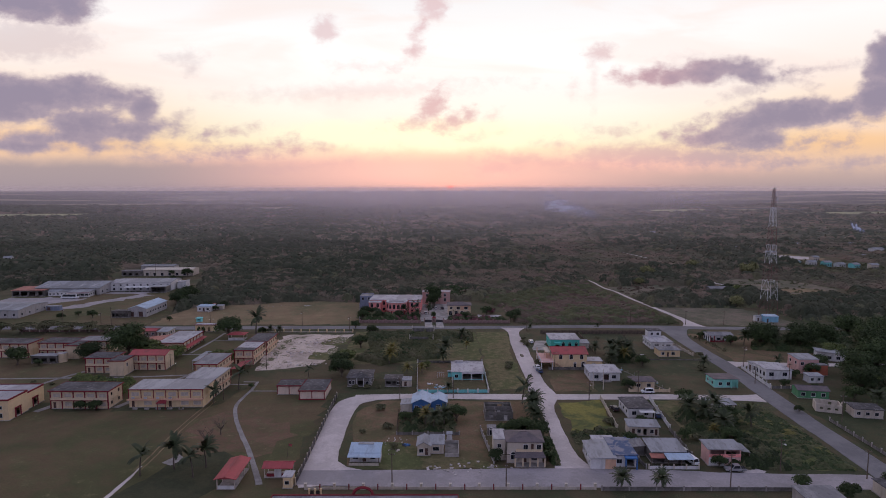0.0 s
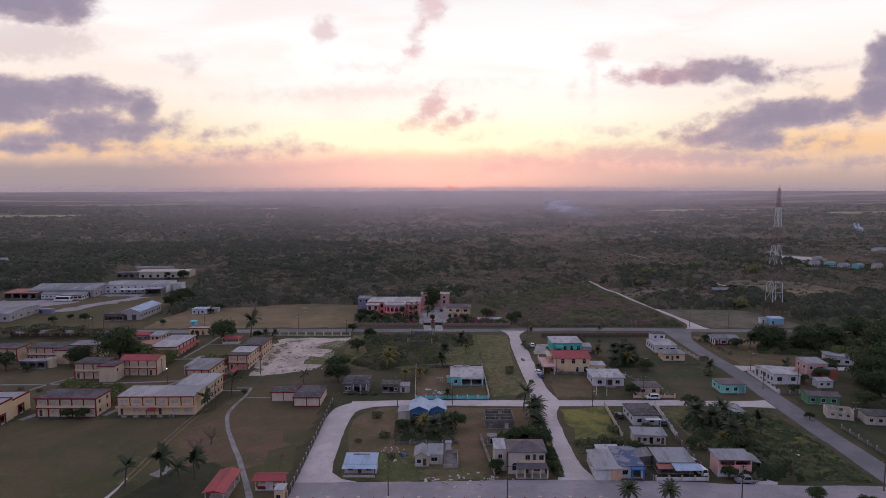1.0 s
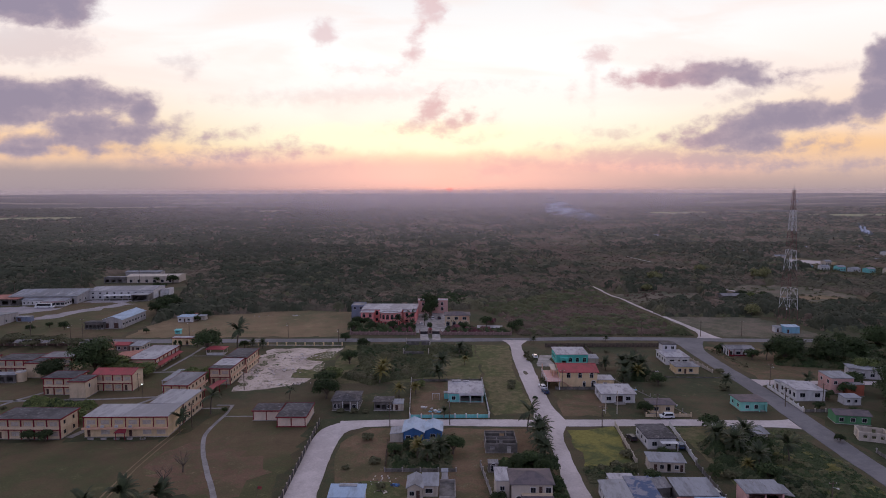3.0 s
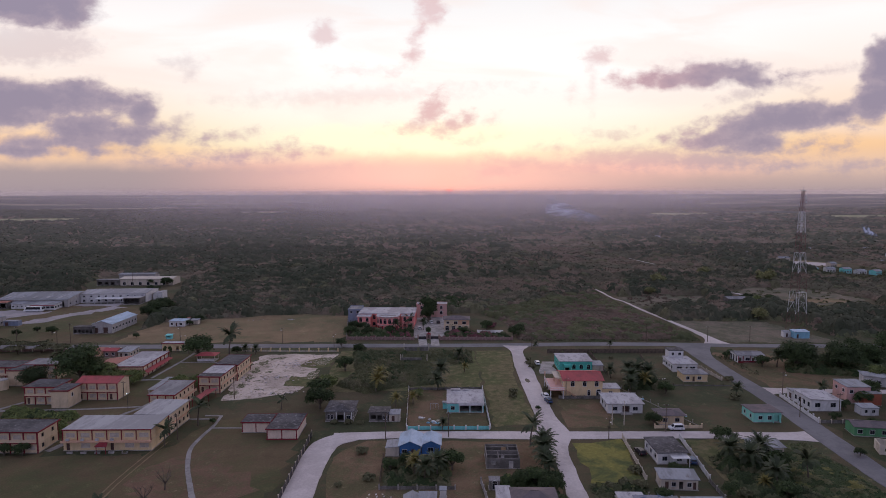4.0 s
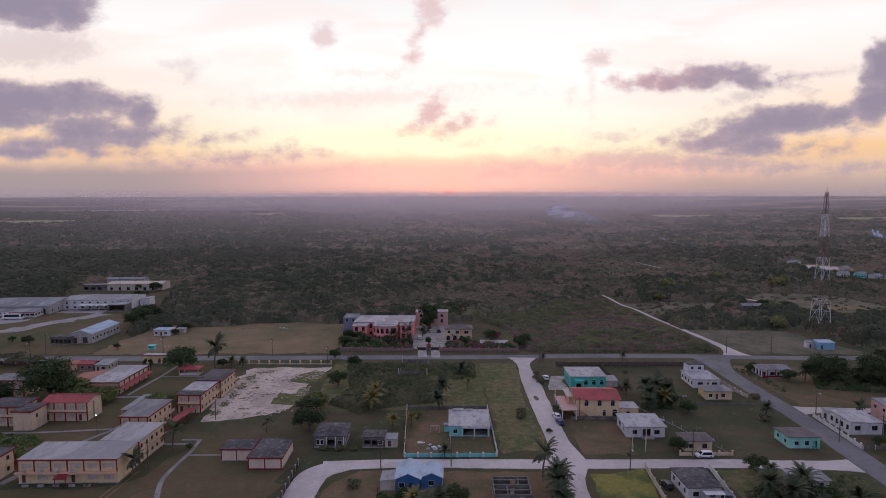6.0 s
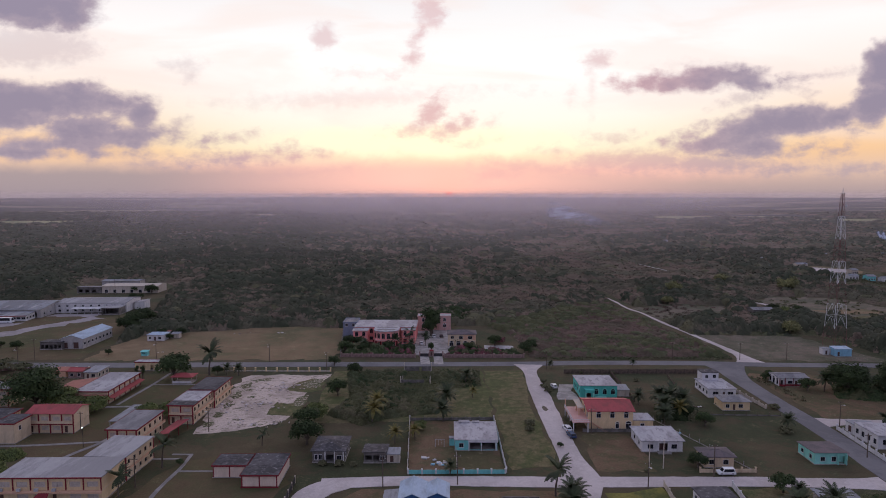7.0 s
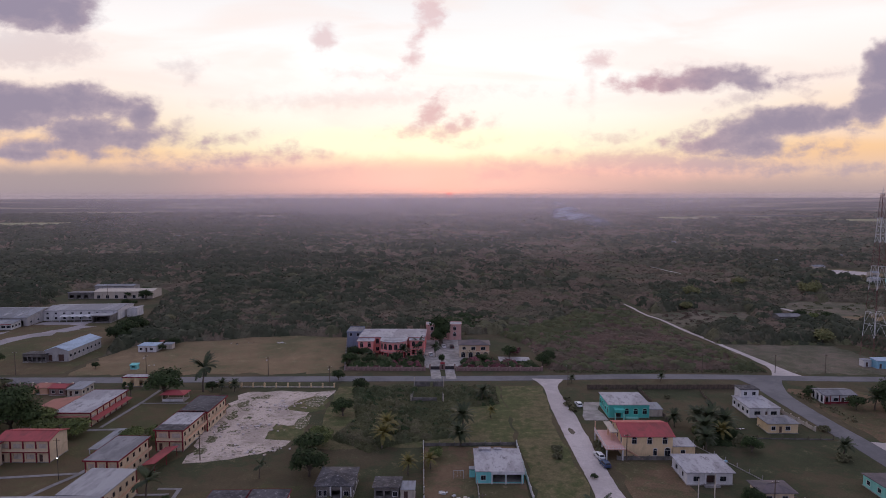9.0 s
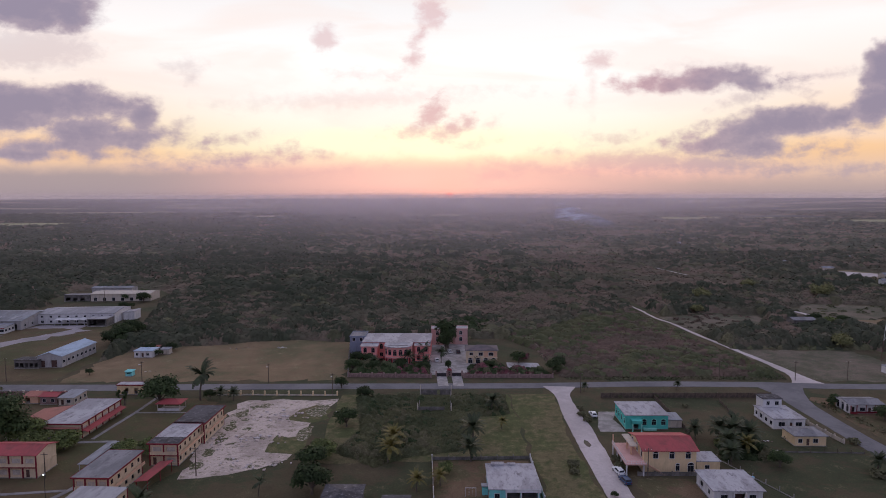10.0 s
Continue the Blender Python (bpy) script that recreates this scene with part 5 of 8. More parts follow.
# ---- houses along the cross street ----
tq = building("bungalow", 15.0, 237.4, 12.2, 14.0, 3.2, "turq", "roof_white", "flat", "turquoise bungalow with white stained flat roof and veranda", {"front": [(1.2, 2.4, 1.0, 2.2, "w"), (4.0, 7.4, 0.3, 2.5, "o"), (7.8, 11.6, 0.3, 2.5, "o")], "left": row(14, 3, 1.3, 1.0, 2.2)}, over=0.3)
posts(tq, "column", [(4.0, -0.2), (7.6, -0.2), (11.8, -0.2)], 0, 3.2, 0.14, "white")
part("parapet", Mesh().box(3.8, 12.4, -0.34, -0.3, 2.6, 3.4), M["white"], tq)
part("roof_tank_stand", Mesh().box(1.2, 4.6, 12.6, 14.2, 3.42, 3.9).box(5.4, 7.6, 13.0, 14.2, 3.42, 3.7), M["roof_white"], tq)
fence("turquoise and white front wall of the bungalow's yard", (1.4, 223.2), (27.2, 221.9), 3.7, 1.3, 0.2, "white", "turq", z1=1.1)
fence("white side wall of the bungalow's yard", (27.6, 222.3), (29.6, 261), 4.8, 1.5, 0.12, "white", "white", z1=1.35)
fence("white side wall between the two yards", (1.2, 223.6), (2.0, 262), 4.8, 1.6, 0.12, "white", "offwhite", z1=1.3)
fence("rusty middle fence of the yards", (14.4, 222.8), (15.2, 236.5), 3.5, 1.2, 0.1, "offwhite", "concrete", z1=0.8)
fence("low back wall of the bungalow's yard", (2.2, 262.2), (29.4, 261.2), 4.6, 1.2, 0.12, "darkcon", "darkcon", z1=0.9)
gh = building("house", -25.0, 231.6, 8.8, 10.0, 3.4, "darkcon", "roof_dark", "hip", "grey bungalow with dark hip roof and white window frames", {"front": [(0.6, 1.4, 0.9, 2.3, "w"), (1.8, 2.6, 0.9, 2.3, "w"), (3.8, 6.0, 0.2, 2.3, "o"), (6.8, 8.0, 0.9, 2.1, "w")], "right": row(9, 2, 1.2, 1, 2.2)}, over=0.5, rise=0.9)
posts(gh, "column", [(3.6, -0.4), (6.2, -0.4), (8.6, -0.4)], 0, 3.4, 0.13, "white")
g2 = building("house", -10.8, 230.6, 6.0, 6.0, 2.7, "darkcon", "roof_dark", "shed_back", "small grey house with open-sided porch", {"front": [(0.4, 2.2, 0.9, 2.2, "o"), (2.6, 4.2, 0.2, 2.2, "o"), (4.5, 5.6, 0.9, 2.0, "w")]}, over=0.5, rise=0.5)
building("shack", -4.4, 230.4, 3.4, 3.8, 2.4, "offwhite", "tin", "shed", "whitewashed shack with zinc roof", {"front": [(0.8, 1.8, 0.2, 2.0, "d")]}, over=0.2, rise=0.3, category="shed")
lb2 = building("bungalow", 68.7, 233.4, 11.6, 10.6, 3.3, "white", "roof_white", "flat", "white flat-roofed bungalow with recessed porch", {"front": [(1.6, 3.2, 1.0, 2.3, "w"), (4.7, 7.3, 0.2, 2.6, "o"), (8.4, 10.0, 1.0, 2.3, "w")], "left": [(2.5, 4.0, 1, 2.3, "w"), (7.0, 8.2, 1.0, 2.3, "w")]}, over=0.55)
part("porch_floor", Mesh().box(4.2, 8.0, -1.6, -0.16, 0, 0.5), M["concrete"], lb2)
part("porch_wall", Mesh().box(4.7, 7.3, 1.2, 1.35, 0.2, 3.2), M["door"], lb2)
posts(lb2, "column", [(4.6, -0.3), (7.4, -0.3)], 0.5, 3.3, 0.14, "white")
fence("block wall behind the brown plot", (56, 249.2), (74, 248.0), 4.5, 1.2, 0.12, "darkcon", "darkcon", z1=1.1)
h15 = building("house", 81.8, 222.4, 7.8, 5.6, 3.1, "cream", "shingle", "hip", "cream house with dark brown hip roof and carport", {"front": [(1.2, 2.6, 1.0, 2.2, "w"), (5.0, 6.4, 1.0, 2.2, "w")]}, over=0.7, rise=0.8)
fence("cream front wall of the brown-roofed house", (79.2, 219.6), (94.0, 218.8), 3.6, 1.4, 0.18, "cream", "cream", z1=1.0)
fence("low wire fence running up the slope", (94.2, 219), (82, 258), 4.0, 1.2, 0.08, "concrete", "concrete", z1=0.3, thick=0.05)
h17 = building("house", 58.2, 251.0, 14.0, 12.0, 6.0, "yellow", "tin_red", "gable_x", "two-storey yellow house with red pitched roof", {"front": row(14, 3, 1.3, 3.9, 5.2, "a", 1.0) + [(8.6, 9.6, 0.5, 2.0, "a"), (11.8, 13.4, 0.2, 2.0, "a")], "left": row(12, 3, 1.3, 3.6, 5.2, "a")}, over=0.6, rise=1.6)
part("balcony_floor", Mesh().box(-5.4, -0.003, -2.4, 12.0, 3.05, 3.3), M["palepink"], h17)
rail(h17, (-5.3, -2.3), (-5.3, 11.8), 3.3)
rail(h17, (-5.3, -2.3), (0.0, -2.3), 3.3)
part("stair", Mesh().face((0.3, -2.2, 3.2), (0.3, -1.0, 3.2), (5.4, -1.0, 0.1), (5.4, -2.2, 0.1)).face((0.3, -2.2, 2.9), (0.3, -1.0, 2.9), (5.0, -1.0, 0.05), (5.0, -2.2, 0.05)), M["peach"], h17)
posts(h17, "column", [(-5.1, -2.1), (-0.6, -2.1), (-5.1, 3), (-5.1, 7), (-5.1, 11.6)], 0, 3.05, 0.16, "white")
posts(h17, "column", [(-2.2, 4.0), (-2.2, 8.0), (-5.1, 11.6)], 3.3, 6.0, 0.16, "peach")
part("veranda_roof", Mesh().box(-2.6, -0.605, 3.5, 12.0, 5.7, 5.95), M["offwhite"], h17)
building("annex", 72.4, 250.2, 6.2, 6.0, 3.0, "yellow", "roof_white", "flat", "flat-roofed cream annex of the yellow house", {"front": [(2.2, 3.4, 1.0, 2.0, "w")]}, over=0.25, category="house")
h18 = building("hall", 64.2, 281.4, 13.4, 12.6, 4.5, "teal", "roof_white", "flat", "teal hall with arched windows and pale flat roof", {"front": [(2.0, 4.0, 0.2, 2.6, "o")] + row(13.4, 3, 1.4, 1.4, 2.6, "a", 4.4), "left": row(12.6, 4, 1.3, 1.4, 2.6, "a")}, over=0.35, win="mint")
part("porch", Mesh().box(1.4, 4.6, -2.4, -2.1, 2.6, 3.6).box(1.4, 4.6, -2.1, -0.01, 3.3, 3.6), M["teal"], h18)
posts(h18, "column", [(1.6, -2.2), (4.4, -2.2)], 0, 2.6, 0.16, "mint")
part("ramp", Mesh().box(5.4, 9.5, -1.2, -0.2, 0, 0.6), M["mint"], h18)
building("shed", 78.2, 282.0, 4.4, 6.0, 2.4, "offwhite", "tin", "shed", "grey tin shed beside the teal hall", {}, over=0.2, rise=0.3, category="shed")
h19 = building("house", 110.9, 278.6, 10.0, 12.4, 3.3, "white", "roof_white", "flat", "white house with flat roof", {"front": [(1.6, 3.6, 1.0, 2.3, "w"), (5.2, 6.0, 0.2, 2.2, "d"), (7.0, 9.0, 1.0, 2.3, "w")], "left": row(12.4, 4, 1.4, 1.0, 2.3)}, over=0.3)
building("upper_room", 113.6, 289.2, 6.2, 4.6, 6.2, "white", "roof_dark", "flat", "white upper-storey room above the flat-roofed house", {"front": [(1.2, 2.2, 4.2, 5.4, "w"), (4.0, 5.2, 4.2, 5.4, "w")]}, over=0.3, category="house")
building("house", 109.4, 265.4, 9.2, 7.0, 3.1, "yellow", "roof_mid", "hip", "pale yellow house with grey hip roof", {"front": [(1.0, 2.2, 1.0, 2.2, "w"), (3.4, 4.3, 0.2, 2.2, "d"), (5.4, 6.8, 1.0, 2.2, "w")]}, over=0.5, rise=0.7)
jh = building("house", 144.8, 290.4, 11.4, 7.5, 3.2, "white", "roof_mid", "gable_x", "white house with red base and grey roof", {"front": [(0.6, 1.6, 0.2, 2.4, "o"), (3.4, 5.2, 1.0, 2.2, "w"), (6.2, 7.2, 0.2, 2.2, "d"), (8.4, 10.0, 1.0, 2.2, "w")], "left": row(7.5, 3, 1.3, 0.4, 2.3, "a")}, over=0.4, rise=0.7)
part("plinth_band", Mesh().box(2.2, 11.5, -0.16, -0.003, 0.18, 0.8), M["red"], jh, "dark red base band")
for k in range(4):
    part("column", Mesh().box(2.2 + 3.05 * k, 2.45 + 3.05 * k, -0.2, -0.165, 0.8, 3.2), M["red"], jh)
part("porch_rail", Mesh().box(-0.2, 2.1, -0.9, -0.75, 0.2, 0.95), M["red"], jh)
posts(jh, "post", [(0.0, -0.6), (2.0, -0.6)], 0, 3.1, 0.1, "red")
fence("dark board fence behind the main road", (66, 312.0), (128, 308.4), 4.0, 1.9, 0.12, "wood", "wood", z1=1.8, thick=0.06)
fence("dark board fence between the hall and the open yard", (85.2, 310.5), (82.4, 276.0), 4.0, 1.6, 0.1, "wood", "wood", z1=1.4, thick=0.06)
fence("thin dark fence across the open yard", (107.0, 305.0), (103.0, 283.0), 4.0, 1.3, 0.08, "wood", "wood", z1=0.9, thick=0.05)
fence("white roadside wall along the diagonal road", (123.4, 305), (125.0, 266), 4.0, 1.5, 0.15, "offwhite", "offwhite", z1=1.2)
fence("low wire fence between yards", (96, 262), (126, 259), 4.0, 1.1, 0.08, "wood", "darkcon", z1=0.4, thick=0.05)
h7 = building("cottage", 112.9, 222.6, 8.8, 8.0, 3.0, "mint", "shingle", "shed_back", "mint green cottage with dark flat-pitched roof", {"front": [(1.6, 2.8, 1.0, 2.1, "w"), (4.6, 5.8, 0.9, 2.2, "w"), (6.4, 8.2, 0.2, 2.3, "o")], "left": row(8, 2, 1.2, 1.0, 2.1)}, over=0.4, rise=0.35)
posts(h7, "column", [(6.2, -0.35), (8.5, -0.35)], 0, 3.0, 0.12, "mint")
part("porch_wall", Mesh().box(6.4, 8.4, 0.9, 1.05, 0.2, 2.9), M["mint"], h7)
h8 = building("house", 137.8, 231.2, 10.2, 10.4, 3.7, "white", "roof_white", "shed_right", "white roadside house with pale roof", {"front": [(1.4, 3.2, 1.4, 2.9, "w"), (6.6, 8.4, 1.4, 2.9, "w")], "left": row(10.4, 4, 1.3, 1.2, 2.8)}, over=0.4, rise=0.5)
building("garage", 138.5, 241.8, 7.5, 4.0, 2.9, "white", "tin", "shed_right", "white garage behind the roadside house", {"left": row(4, 1, 1.6, 0.2, 2.3, "d")}, over=0.3, rise=0.4, category="outbuilding")
fence("white gate wall along the diagonal road", (136.6, 246.5), (133.6, 221.0), 3.2, 1.7, 0.18, "white", "white", z1=1.2)
fence("dark low wall closing the roadside yard", (133.8, 220.6), (144.5, 219.8), 3.6, 1.2, 0.15, "offwhite", "darkcon", z1=1.0)
building("townhouse", 155.4, 238.0, 8.2, 8.0, 5.8, "palepink", "tin", "shed", "pink townhouse with brick-red upper band and white roof", {"front": [(1.0, 2.2, 3.6, 4.8, "w"), (4.6, 6.4, 3.4, 4.6, "o")], "left": row(8, 2, 1.2, 3.6, 4.8)}, over=0.2, rise=0.4)
building("wall_room", 159.5, 235.0, 6.0, 2.9, 4.2, "orange", "roof_mid", "flat", "brick-orange front room of the townhouse", {}, over=0.1, category="house")
building("shed", 152.0, 226.0, 5.5, 4.0, 2.6, "white", "tin", "shed", "white shed with zinc roof", {"front": row(5, 2, 1.0, 1, 2)}, over=0.2, rise=0.3, category="shed")
building("house", 137.2, 210.0, 10.2, 5.8, 2.9, "greenp", "shingle", "gable_x", "dark green board house with grey roof", {"front": row(10, 3, 1.3, 0.9, 2.1)}, turn=-13, over=0.4, rise=0.9)
rn2 = thing("unfinished_house", at_base(134.8, 196.8, -24), "whitewashed roofless house shell beside the road", "ruin")
for fr, ln, hs in ((pose(0, 0, 0), 7.6, [(1.2, 2.2, 1.0, 2.2), (3.4, 4.4, 1.0, 2.2), (5.6, 6.6, 1, 2.2)]), (pose(7.6, 0.2, 0, 0, 0, 90), 5.0, [(1.6, 2.8, 0.9, 2.1)]), (pose(7.6, 5.4, 0, 0, 0, 180), 7.6, [(2, 3, 1, 2.2)]), (pose(0, 5.2, 0, 0, 0, -90), 5.0, [(2, 3, 0.9, 2.1)])):
    part("block_wall", wall_mesh(ln, 0, 2.8, hs), M["offwhite"], rn2).matrix_local = fr
building("house", 143.6, 190.6, 8.6, 6.0, 2.9, "offwhite", "roof_dark", "flat", "low off-white house with dark flat roof", {"front": row(8, 3, 1.1, 1.0, 2.0)}, turn=-14, over=0.3)
building("shed", 176.0, 256.8, 13.0, 6.5, 3.4, "white", "tin", "shed_right", "long white shed with bright zinc roof among trees", {"front": row(13, 4, 1.4, 1, 2.2)}, turn=-24, over=0.5, rise=0.5, category="shed")
building("house", 150.5, 176.0, 7.0, 6.0, 3.0, "darkcon", "roof_mid", "flat", "grey block house near the road", {"front": row(7, 2, 1.1, 1.0, 2.1)}, turn=-14, over=0.3)
fence("grey block wall beside the diagonal road", (133.5, 188), (131.5, 160), 4.0, 1.3, 0.14, "concrete", "darkcon", z1=1.0)

# ---- houses of the east block ----
h2 = building("house", 46.6, 158.6, 6.6, 11.8, 2.9, "white", "tin", "shed_left", "low white house with broad zinc roof and peach front", {"left": row(11.8, 3, 1.2, 0.9, 2.0)}, turn=-6, over=0.3, rise=0.4)
part("front_panel", Mesh().box(3.9, 6.7, -0.06, -0.003, 0.2, 2.85), M["peach"], h2)
h2b = building("house", 53.4, 159.6, 5.8, 11.5, 3.3, "white", "blue_slab", "flat", "house with blue-grey patched flat roof and blue-framed porch", {"front": [(0.6, 2.0, 1.0, 2.2, "w"), (2.8, 5.4, 0.2, 2.6, "o")]}, turn=-5, over=0.35)
part("porch_frame", Mesh().box(2.5, 2.85, -1.8, -1.4, 0, 3.0).box(5.4, 5.75, -1.8, -1.4, 0, 3.0).box(2.5, 5.75, -1.8, -0.36, 3.0, 3.3), M["blue"], h2b)
building("shed", 50.8, 171.0, 6.0, 3.0, 2.8, "offwhite", "roof_white", "flat", "white back shed of the zinc-roofed house", {}, turn=-5, over=0.2, category="shed")
h3 = building("house", 64.4, 161.4, 9.0, 7.4, 3.2, "darkcon", "tin", "shed", "house with grey zinc roofs and an open workshop", {"front": [(0.6, 3.4, 0.2, 2.5, "o"), (4.4, 6.0, 0.9, 2.2, "w"), (7.0, 8.4, 0.2, 2.3, "o")]}, over=0.4, rise=0.6)
part("carport_roof", Mesh().face((3.2, -3.4, 2.5), (10.4, -3.4, 2.5), (10.2, -0.41, 3.1), (3.0, -0.41, 3.1)).face((3.2, -3.4, 2.42), (10.4, -3.4, 2.42), (10.2, -0.41, 3.02), (3.0, -0.41, 3.02)), M["tin_blue"], h3)
part("carport_roof", Mesh().face((-1.0, -2.6, 2.6), (3.0, -2.2, 2.3), (3.0, -0.41, 2.9), (-1.0, -0.41, 3.0)).face((-1.0, -2.6, 2.52), (3.0, -2.2, 2.22), (3.0, -0.41, 2.82), (-1.0, -0.41, 2.92)), M["tin_rust"], h3)
posts(h3, "post", [(-0.8, -2.3), (3.3, -3.2), (6.8, -3.2), (10.2, -3.2)], 0, 2.45, 0.08, "wood")
building("shack", 60.6, 166.5, 3.6, 5.0, 2.4, "darkcon", "roof_mid", "shed_left", "small grey shack crowded beside the workshop", {}, over=0.3, rise=0.4, category="shed")
building("shack", 61.0, 171.5, 3.0, 2.6, 2.3, "white", "tin_blue", "shed", "tiny shed with pale blue roof", {}, over=0.2, rise=0.2, category="shed")
fence("white front wall of the workshop", (62.2, 157.8), (75.5, 157.0), 3.4, 1.3, 0.15, "offwhite", "white", z1=0.9)
h4 = building("house", 79.0, 158.8, 8.6, 5.2, 4.7, "palepink", "tin", "shed", "two-storey pink and white house with pale sheet roof", {"front": [(0.5, 4.2, 3.0, 4.5, "o"), (4.5, 8.2, 3.0, 4.4, "o"), (4.6, 5.4, 0.9, 2.1, "w"), (6.2, 7.0, 0.9, 2.1, "w"), (2.6, 3.6, 0.1, 2.1, "d")]}, over=0.5, rise=0.35)
part("balcony_wall", Mesh().box(0.0, 8.6, -0.1, -0.004, 2.5, 3.3), M["pink"], h4)
part("lower_band", Mesh().box(0.0, 4.2, -0.08, -0.004, 0.2, 2.4), M["white"], h4)
part("side_roof", Mesh().face((8.8, 0.0, 4.2), (11.4, 0.4, 3.6), (11.0, 5.0, 4.2), (8.8, 5.3, 4.7)).face((8.8, 0.0, 4.1), (11.4, 0.4, 3.5), (11.0, 5.0, 4.1), (8.8, 5.3, 4.6)), M["tin"], h4)
posts(h4, "post", [(11.1, 0.6), (10.8, 4.8)], 0, 3.5, 0.08, "wood")
h5 = building("bungalow", 69.8, 194.4, 8.0, 10.4, 3.2, "white", "roof_dark", "flat", "white bungalow with dark slab roof", {"front": [(1.2, 2.6, 1.0, 2.2, "w"), (5.2, 6.6, 0.9, 2.2, "w")], "left": row(10, 3, 1.2, 1.0, 2.2)}, turn=-2, over=0.4)
part("porch_roof", Mesh().box(3.2, 8.0, -2.4, -0.41, 2.5, 2.65), M["white"], h5)
posts(h5, "post", [(3.4, -2.2), (7.8, -2.2)], 0, 2.5, 0.1, "white")
building("rental_rooms", 64.8, 180.4, 9.0, 4.8, 2.8, "offwhite", "tin", "shed", "row of off-white rooms with zinc roof and two doors", {"front": [(1.0, 1.9, 0.2, 2.1, "d"), (2.6, 3.6, 0.9, 2.0, "w"), (4.4, 5.4, 0.2, 2.2, "o"), (6.4, 7.4, 0.9, 2.0, "w"), (7.8, 8.6, 0.2, 2.1, "d")]}, turn=-8, over=0.4, rise=0.4, category="house")
fence("long pale boundary wall of the bungalow", (66.2, 212.2), (62.8, 184.5), 5.0, 1.7, 0.14, "offwhite", "offwhite", z1=1.55)
fence("white boundary wall beside the brown plot", (83.4, 211.0), (79.2, 184.0), 5.0, 1.7, 0.14, "white", "white", z1=1.5)
fence("grey boundary wall of the pink house", (78.8, 183.5), (76.6, 159.6), 5.0, 1.4, 0.14, "concrete", "darkcon", z1=1.2)
fence("grey wall between the workshop and the zinc-roofed house", (60.2, 176.5), (61.6, 158.0), 4.5, 1.3, 0.12, "concrete", "darkcon", z1=1.1)
building("house", 98.4, 197.6, 8.6, 5.0, 2.7, "offwhite", "tin", "shed", "low pale house half hidden by palms", {"front": row(8, 3, 1.2, 0.9, 2.1)}, over=0.5, rise=0.4)
building("house", 89.5, 128.6, 9.0, 11.5, 3.3, "concrete", "roof_mid", "flat", "grey house with stained flat roof by the lower road", {}, turn=-4, over=0.3)
building("house", 112.0, 132.0, 6.5, 11.0, 3.1, "offwhite", "roof_dark", "flat", "house with dark patched roof by the lower road", {}, turn=-4, over=0.3)

# ---- beyond the main road: villa, depot, mast ----
mv = building("mansion", -25.2, 372.5, 30.5, 17.0, 7.6, "pink", "roof_white", "flat", "large salmon-pink villa with pale stained roof", {"front": row(10, 3, 1.3, 4.6, 6.2, "a") + row(10, 3, 1.3, 1.2, 2.8, "w") + [(24.5, 26, 4.6, 6.2, "a"), (27.5, 29.0, 4.6, 6.2, "a"), (24.5, 26, 1.0, 2.6, "w"), (27.5, 29, 1.0, 2.6, "w")], "left": row(17, 4, 1.3, 4.6, 6.2, "a")}, over=0.5, category="villa", win="palepink")
fb = thing("front_bay", at_base(-15.2, 361.2), "rounded front bay of the pink villa with an arcade", "villa")
rim = [(0.0, 9.5), (0.0, 3.4), (1.3, 1.5), (3.4, 0.3), (5.9, 0.0), (8.4, 0.3), (10.5, 1.5), (11.8, 3.4), (11.8, 9.5)]
for (ax, ay), (bx, by) in zip(rim, rim[1:]):
    ln = math.hypot(bx - ax, by - ay)
    fr = pose(ax, ay, 0, 0, 0, math.degrees(math.atan2(by - ay, bx - ax)))
    arcs = [(ln / 2 - 0.75, ln / 2 + 0.75, 4.1, 5.9, "a"), (ln / 2 - 0.8, ln / 2 + 0.8, 0.2, 2.5, "o")] if ln < 4 else row(ln, 2, 1.4, 4.1, 5.9, "a") + row(ln, 2, 1.4, 0.9, 2.4)
    part("wall", wall_mesh(ln - 0.02, 0, 7.6, arcs), M["pink"], fb).matrix_local = fr
    ob_win = M["palepink"]
    fb["wall_mat_name"] = "pink"
    fit_out(fb, fr, arcs, ob_win)
    if ln < 4:
        part("cornice", Mesh().box(-0.05, ln + 0.03, -0.3, -0.004, 3.0, 3.35).box(-0.05, ln + 0.03, -0.24, -0.004, 6.9, 7.2), M["palepink"], fb).matrix_local = fr
        part("column", Mesh().box(-0.2, 0.2, -0.75, -0.35, 0, 3.0), M["red"], fb).matrix_local = fr
del fb["wall_mat_name"]
part("roof", Mesh().prism([(5.9 + (px - 5.9) * 1.06, 9.5 + (py - 9.5) * 1.06) for px, py in rim], 7.64, 7.9), M["roof_white"], fb)
part("roof_curb", Mesh().box(1.5, 10.3, 3.0, 3.25, 7.9, 8.15).box(0.8, 11.0, 7.5, 7.7, 7.9, 8.1), M["concrete"], fb)
part("floor_slab", Mesh().prism(rim, 0, 0.16), M["concrete"], fb)
for wx, ww, text in ((-25.6, 7.0, "projecting end wing of the pink villa with arched windows"), (-1.6, 6.4, "narrow front wing of the pink villa beside the court")):
    wg = building("side_wing", wx, 366.4, ww, 6.0, 7.0, "pink", "roof_white", "flat", text, {"front": row(ww, 2, 1.4, 4.4, 6.0, "a") + row(ww, 2, 1.6, 0.4, 2.6, "o"), "left": row(6, 2, 1.2, 4.4, 5.8, "a")}, over=0.4, category="villa", win="palepink", trim="palepink")
    part("cornice", Mesh().box(-0.1, ww + 0.1, -0.22, -0.004, 3.1, 3.4), M["palepink"], wg)
